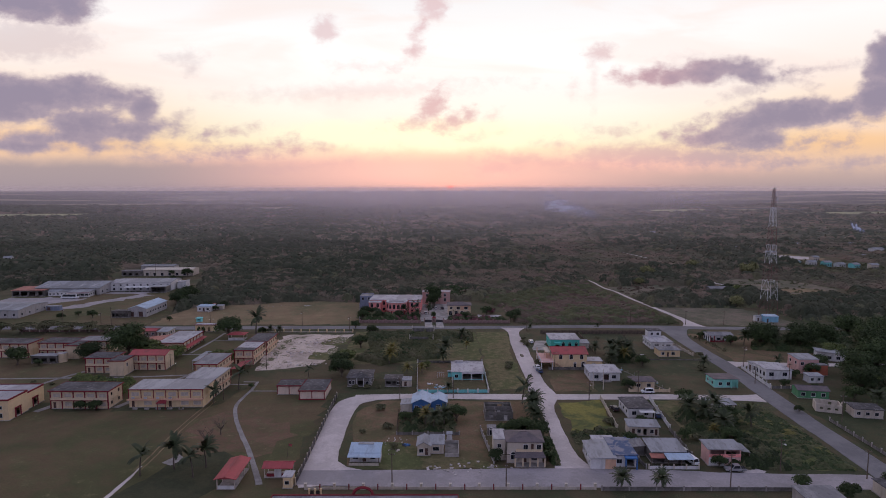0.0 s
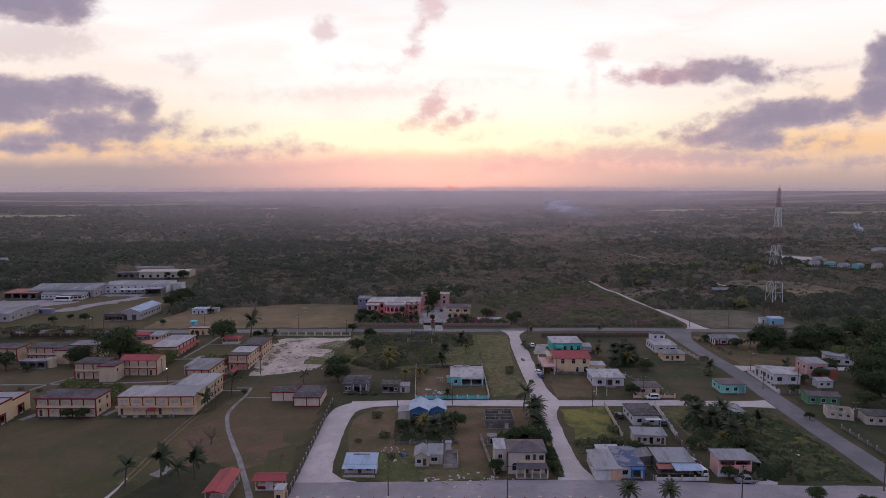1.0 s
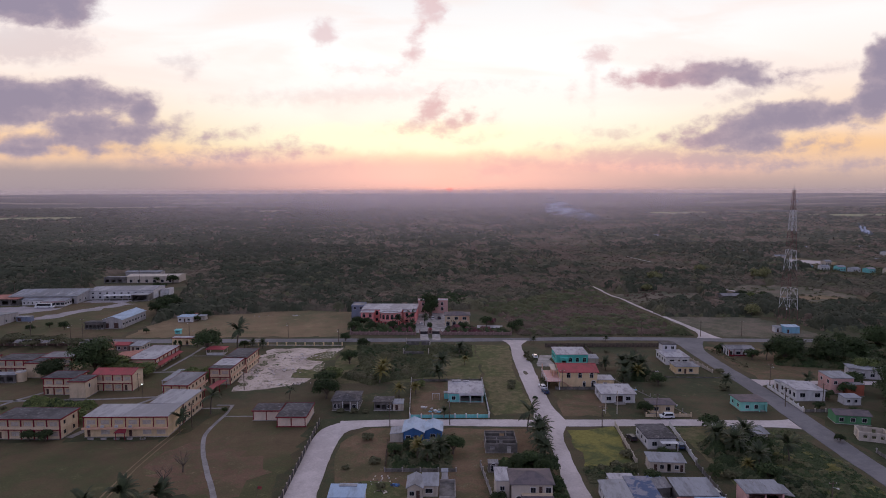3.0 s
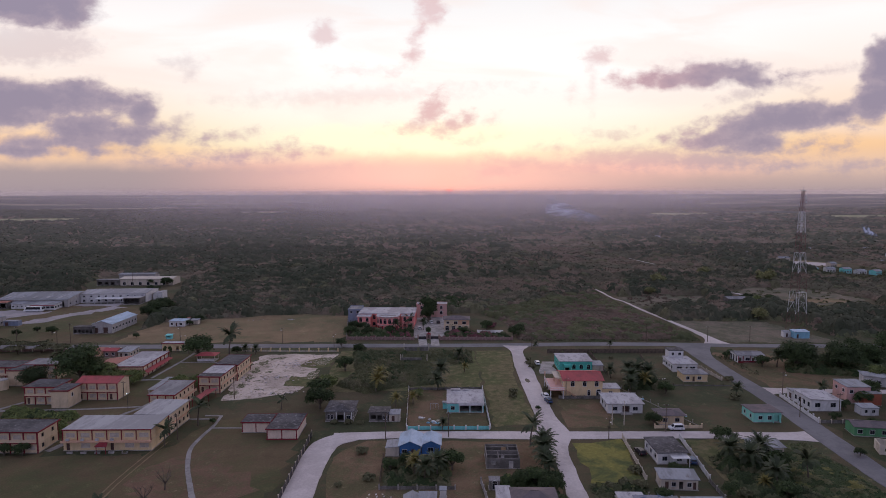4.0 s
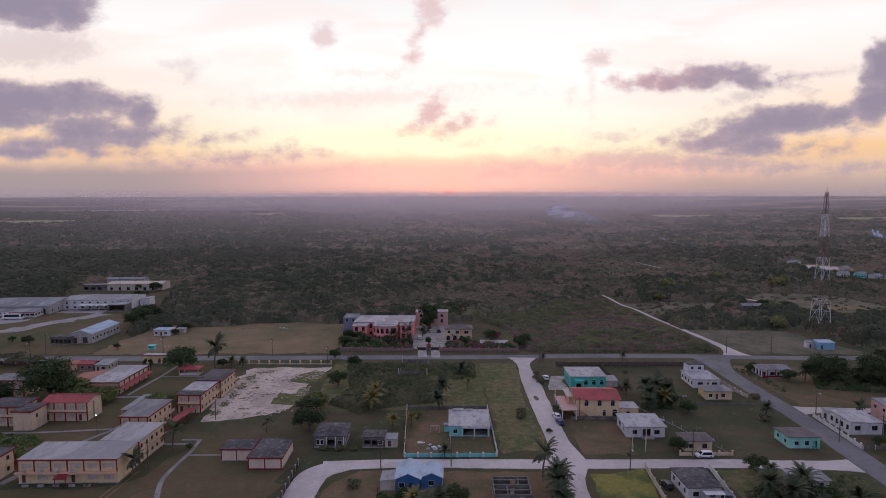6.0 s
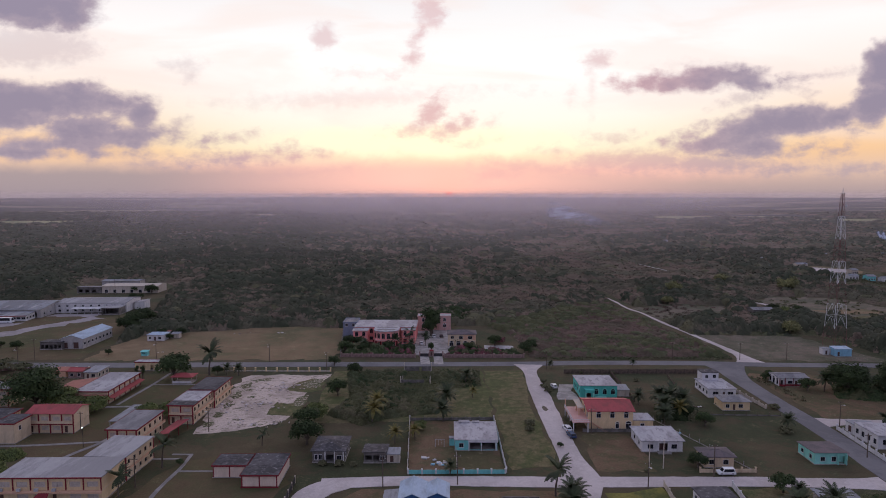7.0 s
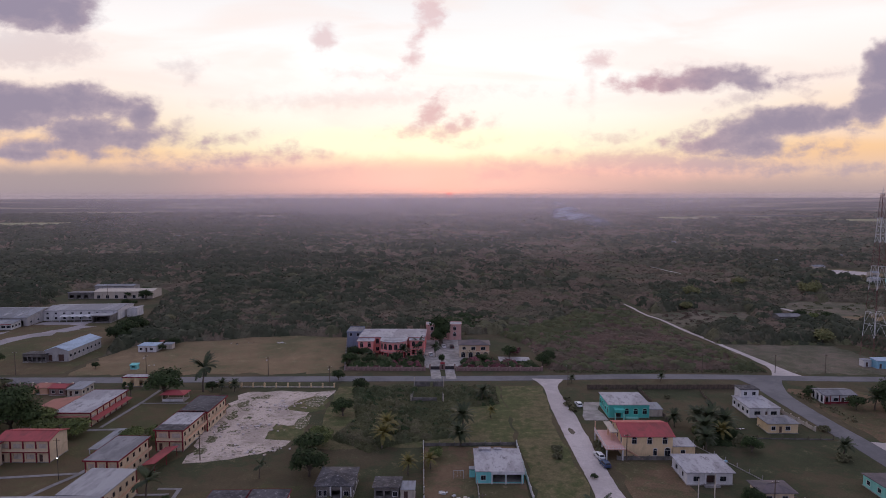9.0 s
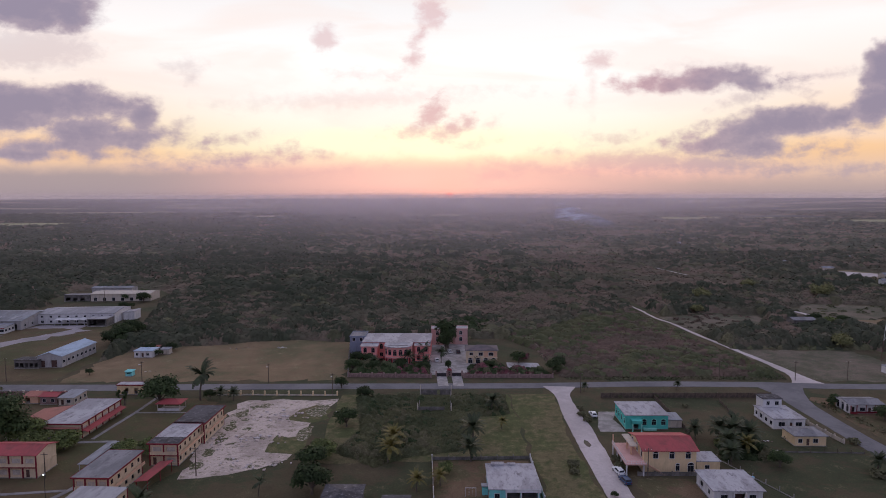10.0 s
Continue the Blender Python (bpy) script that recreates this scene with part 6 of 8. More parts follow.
building("side_wing", -4.0, 378.5, 10.0, 12.0, 6.6, "pink", "roof_white", "parapet", "curved-roofed side wing of the pink villa", {"front": row(10, 3, 1.3, 3.8, 5.2, "a")}, over=0.3, category="villa", trim="palepink")
building("water_tower_block", -32.0, 382.0, 7.0, 11.0, 7.9, "bluegrey", "roof_mid", "parapet", "blue-grey tower block behind the pink villa", {"front": row(7, 2, 1.2, 6, 7.5)}, over=0.2, category="villa", trim="bluegrey")
for x0 in (6.8, 18.4):
    building("tower_room", x0, 396.0, 6.4, 7.0, 7.8, "palepink", "roof_white", "parapet", "pink end pavilion of the rear range", {"front": [(2.3, 3.7, 5.2, 6.4, "a"), (2.3, 3.7, 2.0, 3.4, "a")]}, over=0.2, category="villa", trim="palepink")
building("rear_range", 13.0, 397.2, 6.0, 6.0, 6.0, "palepink", "roof_white", "flat", "low middle of the pink rear range", {"front": row(6, 2, 1.2, 3.6, 5.0, "a")}, over=0.1, category="villa")
an = building("guest_house", 21.0, 361.0, 13.6, 9.0, 5.9, "cream", "shingle", "hip", "two-storey cream and peach guest house with dark hip roof and arches", {"front": [(1.4, 2.8, 3.8, 5.0, "w"), (5.4, 7.2, 3.6, 5.0, "w"), (9.8, 11.8, 3.6, 5.0, "w")] + row(13.6, 4, 1.8, 0.2, 1.8, "a")}, over=0.6, rise=1.3, category="villa")
part("peach_panel", Mesh().box(7.6, 9.6, -0.05, -0.004, 3.1, 5.8).box(12.0, 13.5, -0.05, -0.004, 3.1, 5.8).box(9.6, 12.0, -0.05, -0.004, 5.15, 5.8), M["peach"], an)
part("string_course", Mesh().box(-0.1, 13.7, -0.3, -0.004, 2.7, 3.0), M["cream"], an)
fence("low pinkish stone wall with flowering bushes before the villa", (-29.0, 343.8), (4.6, 340.6), 4.8, 1.9, 0.3, "stonepink", "stonepink", z1=1.6, thick=0.3)
fence("pinkish stone front wall of the guest house", (18.0, 340.0), (54.0, 337.4), 4.8, 1.9, 0.3, "stonepink", "stonepink", z1=1.6, thick=0.3)
fence("villa's side wall beside the field", (-29.4, 344), (-33.4, 395), 6.0, 1.7, 0.2, "concrete", "darkcon", z1=1.5)
for gx in (9.0, 15.2):
    gg = thing("gate", at_base(gx - 2.2, 342.3), "wide black iron gate between pink posts", "gate", "villa gates")
    posts(gg, "post", [(0, 0), (4.4, 0)], 0, 2.4, 0.3, "stonepink")
    part("gate_leaf", Mesh().box(0.31, 4.09, -0.06, 0.06, 0.15, 1.5), M["iron"], gg)
building("gate_kiosk", 11.4, 342.6, 1.6, 1.6, 2.4, "stonepink", "red", "hip", "tiny gate kiosk with red roof", {"front": [(0.5, 1.1, 0.2, 1.9, "d")]}, over=0.2, rise=0.6, category="gatehouse")
solid("patio", patch([(38, 352), (52, 351), (53, 360), (39, 362)], 0.06, 0.3, 9), M["roof_white"], "pale paved patio behind the stone wall", "paving", "structure")

building("warehouse", -165.3, 366.5, 10.6, 26.0, 4.8, "dingy", "tin_blue", "gable_y", "long depot shed with blue-grey gabled roof", {"front": [(1.0, 3.2, 0.2, 3.0, "d"), (6.0, 8.5, 0.2, 3.2, "d")], "right": row(26, 8, 1.6, 1.8, 3.0)}, over=0.4, rise=1.8, category="warehouse")
building("workshop", -174.4, 365.4, 10.6, 6.0, 3.4, "darkcon", "roof_dark", "shed_back", "dark open-fronted workshop beside the depot shed", {"front": row(10.6, 5, 1.6, 0.4, 2.5, "o")}, over=0.4, rise=0.4, category="workshop")
wa = building("warehouse", -264.0, 446.0, 44.4, 33.0, 5.0, "dingy", "tin", "gable_x", "broad factory hall with weathered pale roof", {"front": row(44, 7, 2.4, 0.2, 3.2, "o"), "right": row(33, 5, 1.6, 1.4, 2.6)}, turn=-1, over=0.6, rise=2.4, category="warehouse")
for k in range(5):
    part("skylight", Mesh().box(4.0 + 8.4 * k, 5.6 + 8.4 * k, 3.0, 8.0, 6.05, 6.12), M["roof_white"], wa).matrix_basis = pose(0, -0.55, -0.62, 8.3, 0, 0)
wb = building("warehouse", -219.3, 460.2, 43.0, 22.0, 6.0, "white", "roof_grey", "gable_x", "long white factory hall with grey roof", {"front": row(43, 9, 1.5, 0.9, 2.2) + row(43, 9, 1.3, 3.9, 4.9)}, turn=1, over=0.6, rise=1.3, category="warehouse")
for k in range(5):
    part("canopy_sail", Mesh().face((11 + 4.2 * k, -4.6, 2.9), (13.1 + 4.2 * k, -5.0, 3.5), (13.1 + 4.2 * k, -0.62, 3.9), (11 + 4.2 * k, -0.62, 3.6)).face((13.1 + 4.2 * k, -5.0, 3.5), (15.2 + 4.2 * k, -4.6, 2.9), (15.2 + 4.2 * k, -0.62, 3.6), (13.1 + 4.2 * k, -0.62, 3.9)), M["white"], wb)
posts(wb, "post", [(11.2 + 4.2 * k, -4.4) for k in range(6)], 0, 2.85, 0.12, "galv")
building("canopy_shed", -187.2, 451.5, 10.6, 8.8, 4.4, "darkcon", "roof_grey", "flat", "dark open-fronted shed at the end of the factory hall", {"front": [(0.6, 9.8, 0.2, 3.8, "o")]}, turn=1, over=0.6, category="warehouse")
building("store", -175.4, 470.0, 6.4, 9.0, 4.6, "white", "roof_white", "shed_left", "small white store beside the factory hall", {"left": row(9, 2, 1.2, 1.0, 2.2)}, turn=1, over=0.3, rise=0.7, category="outbuilding")
lw = building("workshop", -236.0, 434.6, 13.6, 9.4, 3.3, "white", "tin", "shed", "low white front shed with a dark window strip", {"front": row(13.6, 5, 2.2, 1.2, 2.4), "right": row(9.4, 3, 1.8, 1.2, 2.4)}, turn=2, over=0.5, rise=0.7, category="workshop")
part("fascia", Mesh().box(-0.4, 14.0, -0.62, -0.52, 3.05, 3.4), M["tin_red"], lw, "faded red roof edge")
building("workshop", -252.4, 440.6, 15.6, 5.0, 3.2, "white", "tin", "shed", "low white workshop with small square windows", {"front": row(15.6, 6, 1.0, 1.1, 2.1) + [(13.9, 15.2, 0.2, 2.4, "o")]}, turn=1, over=0.4, rise=0.9, category="workshop")
building("canopy_shed", -277.0, 441.0, 22.0, 14.0, 4.2, "darkcon", "tin_rust", "shed", "rusty open lean-to beside the factory", {"front": row(22, 4, 4.2, 0.3, 3.5, "o")}, turn=-1, over=0.5, rise=0.7, category="warehouse")
building("container", -224.0, 388.0, 8.2, 3.0, 2.7, "bluegrey", "tin", "shed", "blue-grey steel container beside the depot", {"front": [(0.6, 2.6, 0.2, 2.2, "d")]}, turn=-3, over=0.05, rise=0.15, category="container")
building("warehouse", -229.0, 539.5, 41.5, 16.0, 5.2, "offwhite", "offwhite", "gable_x", "long cream warehouse at the edge of the bush", {"front": row(44, 7, 2.2, 0.3, 2.6)}, turn=-1, over=0.5, rise=1.0, category="warehouse")
building("workshop", -248.0, 541.0, 18.0, 9.0, 4.0, "darkcon", "roof_mid", "shed_back", "dark low workshop beside the cream warehouse", {"front": row(20, 4, 3.0, 0.3, 2.8, "o")}, turn=-1, over=0.5, rise=0.6, category="workshop")
building("workshop", -246.0, 575.0, 30.0, 10.0, 4.2, "dingy", "tin", "gable_x", "far white-roofed sheds behind the warehouse", {}, turn=-1, over=0.5, rise=0.8, category="workshop")
building("warehouse", -267.0, 368.0, 40.0, 27.0, 4.6, "dingy", "tin", "gable_x", "wide low depot with weathered pale roof", {"front": row(40, 8, 1.4, 1.2, 2.6), "right": row(27, 4, 1.4, 1.2, 2.4)}, turn=-3, over=0.4, rise=1.1, category="warehouse")
building("house", -130.6, 380.6, 8.4, 6.6, 3.1, "white", "tin_blue", "hip", "small white house with pale blue roof at the field's edge", {"front": [(0.8, 2.0, 1, 2.1, "w"), (3.4, 4.4, 0.2, 2.2, "d"), (5.6, 7.0, 1, 2.1, "w")]}, over=0.4, rise=0.8)
building("shed", -121.0, 386.0, 4.2, 3.2, 2.3, "offwhite", "tin", "shed", "small tin-roofed shed behind the field-edge house", {"front": [(0.6, 1.5, 0.2, 1.9, "d")]}, over=0.2, rise=0.3, category="shed")
building("shed", -129.0, 389.5, 6.0, 3.0, 2.6, "darkcon", "tin_rust", "shed", "rusty lean-to at the edge of the trees", {"front": [(1.0, 4.5, 0.2, 2.0, "o")]}, over=0.3, rise=0.3, category="shed")
building("stall", -121.0, 350.2, 2.8, 2.2, 2.0, "turq", "turq", "shed", "small turquoise roadside stall", {"front": [(0.6, 2.1, 0.9, 1.7, "o")]}, over=0.3, rise=0.3, category="stall")
building("house", 213.6, 427.5, 12.5, 8.0, 3.4, "darkcon", "roof_mid", "gable_x", "grey house in the far clearing", {"front": row(12, 3, 1.3, 1.0, 2.2)}, over=0.5, rise=1.0)
for k, (hx, hy, ww, wm, rm) in enumerate([(392, 1001, 22, "white", "tin"), (398, 668, 18, "offwhite", "tin"), (415, 612, 10, "offwhite", "tin"), (378, 585, 11, "turq", "tin"), (387, 578, 12, "white", "tin"), (397, 569, 11, "turq", "tin"), (406, 562, 12, "white", "tin"), (416, 555, 11, "turq", "tin"), (427, 548, 11, "offwhite", "tin"), (568, 772, 18, "white", "tin"),
                                          (394, 724, 12, "offwhite", "tin"), (543, 694, 26, "white", "tin"), (479, 633, 14, "white", "tin"), (494, 768, 12, "white", "tin"), (408, 1030, 16, "offwhite", "tin"), (-424, 664, 12, "white", "tin"), (-457, 1215, 14, "white", "tin"), (-410, 1190, 10, "white", "tin")]):
    building("house", hx, hy, ww * 0.62, 7, 3.0 + 0.5 * (k % 3), wm, rm, "gable_x", "distant pale house among the trees", {"front": row(ww * 0.62, 3, 1.2, 1.0, 2.2)}, turn=-10 + 7 * (k % 4), over=0.4, rise=1.3, group="distant houses")


def mast(x, y, top):
    """A four-legged lattice mast, painted in red and white bands."""
    ob = thing("radio_mast", pose(x, y, 0, 0, 0, 4), "tall lattice mast painted in red and white bands", "mast")
    bands = [0, 9.5, 21, 31, 42, 52.5, 63.6, top]

    def half(z):
        return 3.6 * (1 - z / top) + 0.5 * z / top

    for i, (z0, z1) in enumerate(zip(bands, bands[1:])):
        mat = M["tower_red" if i % 2 == 0 else "tower_white"]
        n = 2 if i < 4 else 3
        for k in range(n):
            a, b = z0 + (z1 - z0) * k / n, z0 + (z1 - z0) * (k + 1) / n
            ha, hb = half(a), half(b)
            ca = [(-ha, -ha, a), (ha, -ha, a), (ha, ha, a), (-ha, ha, a)]
            cb = [(-hb, -hb, b), (hb, -hb, b), (hb, hb, b), (-hb, hb, b)]
            for j in range(4):
                part("leg_section", Mesh().tube(ca[j], cb[j], 0.09, sides=5), mat, ob)
                top_mid = tuple((p + q) / 2 for p, q in zip(cb[j], cb[(j + 1) % 4]))
                ends = [(cb[j], cb[(j + 1) % 4]), (ca[j], top_mid if n == 2 else cb[(j + 1) % 4]), (ca[(j + 1) % 4], top_mid if n == 2 else cb[j])]
                for p, q in ends:
                    part("brace", Mesh().tube(p, q, 0.042, sides=4), mat, ob)
    part("top_platform", Mesh().box(-1.1, 1.1, -1.1, 1.1, top, top + 0.15), M["galv"], ob)
    for px, py, pz, ln in ((0.9, 0.9, top, 2.6), (-0.9, -0.9, top, 1.8), (1.3, -0.6, top - 5, 3.0), (-1.5, 0.4, top - 9, 2.6)):
        part("antenna", Mesh().tube((px, py, pz), (px, py, pz + ln), 0.06), M["galv"], ob)
    for px, pz in ((0.9, top - 6), (-1.1, top - 11)):
        part("dish", Mesh().tube((px, -1.2, pz), (px, -1.5, pz), 0.2, 0.5, 10), M["galv"], ob)
    return ob


mast(209.5, 349.5, 74.6)
building("equipment_hut", 197.0, 331.4, 7.4, 4.6, 3.4, "ltblue", "tin_blue", "shed", "light blue equipment hut below the mast", {"front": [(1, 2, 0.2, 2.2, "d")]}, over=0.2, rise=0.4, category="hut")
building("equipment_hut", 193.4, 334.6, 3.4, 3.0, 2.8, "white", "tin", "shed", "small white equipment cabin below the mast", {"front": [(1, 2, 0.2, 2.1, "d")]}, over=0.15, rise=0.2, category="hut")

# ---- street furniture and vehicles ----


def pole(x, y, h, lamp=0, arm=True, mat="wood"):
    """A utility pole, with cross-arm, insulators and a street lamp on some."""
    ob = thing("utility_pole", pose(x, y, 0, 0, 0, ROT + 90 * (lamp > 1)), ("weathered wooden utility pole" if mat == "wood" else "slim pale concrete utility pole") + (" with a street lamp" if lamp else " with a cross-arm" if arm else ""), "pole", "utility poles")
    part("shaft", Mesh().tube((0, 0, 0), (0, 0, h), 0.16, 0.11, 7), M[mat], ob)
    if arm:
        part("crossarm", Mesh().box(-0.9, 0.9, -0.06, 0.06, h - 0.6, h - 0.48), M["wood"], ob)
        for i in (-0.75, 0.0, 0.75):
            part("insulator", Mesh().tube((i, 0, h - 0.48), (i, 0, h - 0.3), 0.06), M["white"], ob)
    if lamp:
        la = part("lamp_arm", Mesh().tube((0, 0, h - 1.4), (0, -1.6, h - 0.9), 0.05), M["galv"], ob)
        part("lamp_head", Mesh().box(-0.15, 0.15, -2.1, -1.5, h - 0.95, h - 0.75), M["white"], la)


POLES = [(-6.0, 151.6, 9, 0), (22.6, 150.2, 9, 0), (78.6, 146.6, 9, 0), (96.4, 154.6, 9, 1), (116.0, 149.0, 8, 0), (61.8, 211.5, 7, 1), (81.4, 216.6, 9, 0), (-5.0, 216.0, 8, 0), (14.0, 216.4, 8, 0), (138.0, 247.4, 9, 1), (137.0, 187.2, 9, 0), (-67.5, 219.4, 8, 0), (-33, 322.5, 8, 1), (-60, 337.5, 8, 1)]
POLES += [(-110, 340, 9, 1), (-165, 345, 10, 0), (-163, 330, 10, 1), (60, 318, 8, 0), (120, 330.5, 8, 0), (150, 328, 8, 0), (171, 327, 8, 0), (-100, 257, 7, 0), (-60.8, 256, 8, 1), (58.2, 248, 8, 0), (130.6, 226, 7, 0), (144, 226, 8, 0), (-190, 344, 9, 0), (-250, 348, 9, 0), (-255, 520, 12, 0), (-215, 530, 12, 0), (-275, 470, 11, 0)]
for px, py, ph, pl in POLES:
    pole(px, py, ph, pl)
for px, py, ph in ((66.8, 223.4, 6.5), (70.4, 222.6, 8.0)):
    pole(px, py, ph, 0, False, "offwhite")


lit = bpy.data.materials.new("lit_lamp_glass")
lit.use_nodes = True
lit_p = lit.node_tree.nodes["Principled BSDF"]
lit_p.inputs["Emission Color"].default_value, lit_p.inputs["Emission Strength"].default_value = (0.85, 1.0, 0.9, 1), 3.0
cl = thing("court_lamp", at_base(-93.7, 245.9), "tall thin court lamp with a lit white head", "street lamp")
part("shaft", Mesh().tube((0, 0, 0), (0, 0, 6.0), 0.07, 0.05), M["iron"], cl)
for lx in (0.0,):
    head = part("lamp_head", Mesh().box(lx - 0.22, lx + 0.22, -0.2, 0.14, 5.95, 6.2), M["galv"], cl)
    part("lamp_glass", Mesh().box(lx - 0.18, lx + 0.18, -0.26, -0.203, 5.93, 6.16), lit, head, "glowing lamp glass")


def vehicle(name, x, y, turn, ln, wd, ht, paintmat, label, cab=(0.28, 0.95), hood=0.95, bed=False):
    """A parked car: body, cabin, windows, wheels and lamps."""
    ob = thing(name, pose(x, y, 0.1, 0, 0, turn), label, "bus" if name == "bus" else "car", "parked vehicles")
    hw, hl = wd / 2, ln / 2
    b = Mesh()
    prof = [(-hl, 0.35), (-hl, hood * 0.92), (-hl + ln * 0.02, hood), (hl - ln * 0.05, hood), (hl, hood * 0.8), (hl, 0.35)]
    n = len(prof)
    b.v += [(px, s * hw, pz) for s in (-1, 1) for px, pz in prof]
    b.f += [tuple(range(n)), tuple(n + i for i in reversed(range(n)))] + [(i, n + i, n + (i + 1) % n, (i + 1) % n) for i in range(n)]
    part("body", b, M[paintmat], ob)
    c0, c1 = -hl + ln * (1 - cab[1]), hl - ln * cab[0]
    cm = Mesh()
    lo = [(c0, -hw * 0.95, hood), (c1, -hw * 0.95, hood), (c1, hw * 0.95, hood), (c0, hw * 0.95, hood)]
    hi = [(c0 + 0.18, -hw * 0.8, ht), (c1 - 0.6, -hw * 0.8, ht), (c1 - 0.6, hw * 0.8, ht), (c0 + 0.18, hw * 0.8, ht)]
    cm.v += lo + hi
    cm.f += [(4, 5, 6, 7), (0, 1, 5, 4), (1, 2, 6, 5), (2, 3, 7, 6), (3, 0, 4, 7)]
    cab_ob = part("cabin", cm, M[paintmat], ob)
    for f in ((0, 1, 5, 4), (1, 2, 6, 5), (2, 3, 7, 6), (3, 0, 4, 7)):
        q = [Vector((lo + hi)[i]) for i in f]
        mid = sum(q, Vector()) / 4
        nrm = (q[1] - q[0]).cross(q[3] - q[0]).normalized()
        q = [mid + (p - mid) * 0.84 + nrm * 0.012 for p in q]
        part("window", Mesh().face(*q), M["glass"], cab_ob)
    if bed:
        part("load_bed", Mesh().box(-hl + 0.1, c0 - 0.05, -hw + 0.12, hw - 0.12, hood, hood + 0.004), M["rubber"], ob)
    for wx in (-hl * 0.62, hl * 0.64):
        for s in (-1, 1):
            ty = part("wheel", Mesh().tube((wx, s * (hw - 0.2), 0.34), (wx, s * (hw + 0.02), 0.34), 0.34, sides=12), M["rubber"], ob)
            part("rim", Mesh().tube((wx, s * (hw + 0.02), 0.34), (wx, s * (hw + 0.035), 0.34), 0.19, sides=8), M["galv"], ty)
    for s in (-1, 1):
        part("headlight", Mesh().box(hl - 0.02, hl + 0.02, s * hw * 0.7 - 0.15, s * hw * 0.7 + 0.15, 0.6, 0.75), M["white"], ob)
        part("tail_light", Mesh().box(-hl - 0.02, -hl + 0.02, s * hw * 0.8 - 0.1, s * hw * 0.8 + 0.1, 0.6, 0.85), M["red"], ob)


vehicle("pickup_truck", 84.6, 155.4, 176, 5.3, 1.85, 1.75, "carsilver", "silver pickup truck parked beside the pink house", (0.28, 0.72), bed=True)
vehicle("suv", 85.4, 218.0, 177, 4.6, 1.85, 1.75, "carwhite", "white estate car parked by a cream wall", (0.2, 0.97))
vehicle("van", 75.2, 161.0, 100, 4.8, 1.9, 1.9, "carwhite", "white van parked beside the workshop", (0.16, 0.97))
vehicle("van", 75.0, 166.6, 100, 4.8, 1.9, 1.9, "carsilver", "grey van parked behind the white one", (0.16, 0.97))
vehicle("car", 51.4, 251.0, 96, 4.5, 1.8, 1.5, "carwhite", "white saloon car on the gravel street")
vehicle("car", 51.3, 245.6, 96, 4.4, 1.8, 1.5, "carblue", "dark blue saloon car on the gravel street")
vehicle("car", 57.4, 293.6, 90, 4.4, 1.8, 1.5, "carwhite", "white car beside the gravel street")
vehicle("car", 67.6, 201.5, 95, 4.4, 1.8, 1.5, "cardark", "dark red car in a walled yard")
vehicle("car", 79.6, 195.0, 80, 4.4, 1.8, 1.5, "carblue", "dark car under trees")
vehicle("car", 8.0, 365.5, 95, 4.5, 1.8, 1.5, "carwhite", "white car in the villa's courtyard")
vehicle("car", 11.0, 379.5, 92, 4.5, 1.8, 1.5, "carsilver", "pale car in the villa's courtyard")
vehicle("car", 15.0, 380.5, 92, 4.5, 1.8, 1.5, "carwhite", "white car parked under a tree")
vehicle("car", 18.8, 379.6, 92, 4.5, 1.8, 1.5, "cardark", "black car in the villa's courtyard")
vehicle("car", 22.3, 363.5, 95, 4.5, 1.8, 1.5, "carwhite", "white car before the guest house")
vehicle("bus", -232.5, 430.6, 178, 11.5, 2.5, 3.1, "carwhite", "white bus parked in the depot yard", (0.03, 0.98), 1.3)
vehicle("car", -87.6, 262.6, 20, 4.4, 1.8, 1.5, "cardark", "dark car between the school blocks")
vehicle("car", 108.5, 203.6, 100, 4.4, 1.8, 1.5, "carsilver", "pale car beneath the palms")

# ---- yard things ----
lr = thing("unfinished_room", at_base(-1.3, 300.0), "roofless grey block room in the overgrown lot", "ruin")
for fr, ln, top, hs in ((pose(0, 0, 0), 9.0, 2.2, []), (pose(11.2, 0.2, 0, 0, 0, 90), 19.4, 1.5, []), (pose(11.2, 19.8, 0, 0, 0, 180), 11.2, 2.0, [(4.0, 5.2, 0.1, 1.8)]), (pose(0, 19.6, 0, 0, 0, -90), 19.4, 1.5, [])):
    part("block_wall", wall_mesh(ln, 0, top, hs), M["darkcon"], lr).matrix_local = fr
posts(lr, "corner_post", [(-0.15, -0.15), (11.35, -0.15), (-0.15, 19.95), (11.35, 19.95)], 0, 3.6, 0.14, "offwhite")
gf = thing("swing_frame", at_base(9.4, 240.5), "pale metal swing frame in a yard", "swing")
part("frame", Mesh().tube((0, 0, 0), (0, 0, 2.3), 0.07).tube((2.6, 0, 0), (2.6, 0, 2.3), 0.07).tube((0, 0, 2.3), (2.6, 0, 2.3), 0.07), M["galv"], gf)
for sx in (0.9, 1.7):
    part("seat", Mesh().box(sx - 0.25, sx + 0.25, -0.1, 0.1, 0.5, 0.55), M["wood"], gf)
    part("rope", Mesh().tube((sx, 0, 0.55), (sx, 0, 2.3), 0.025, sides=4), M["galv"], gf)
ph = thing("playhouse", at_base(13.6, 241.0), "turquoise playhouse with white roof and slide", "playhouse")
part("tower", Mesh().box(0, 1.5, 0, 1.5, 0, 1.7), M["turq"], ph)
part("roof", Mesh().box(-0.15, 1.65, -0.15, 1.65, 2.2, 2.4), M["tin"], ph)
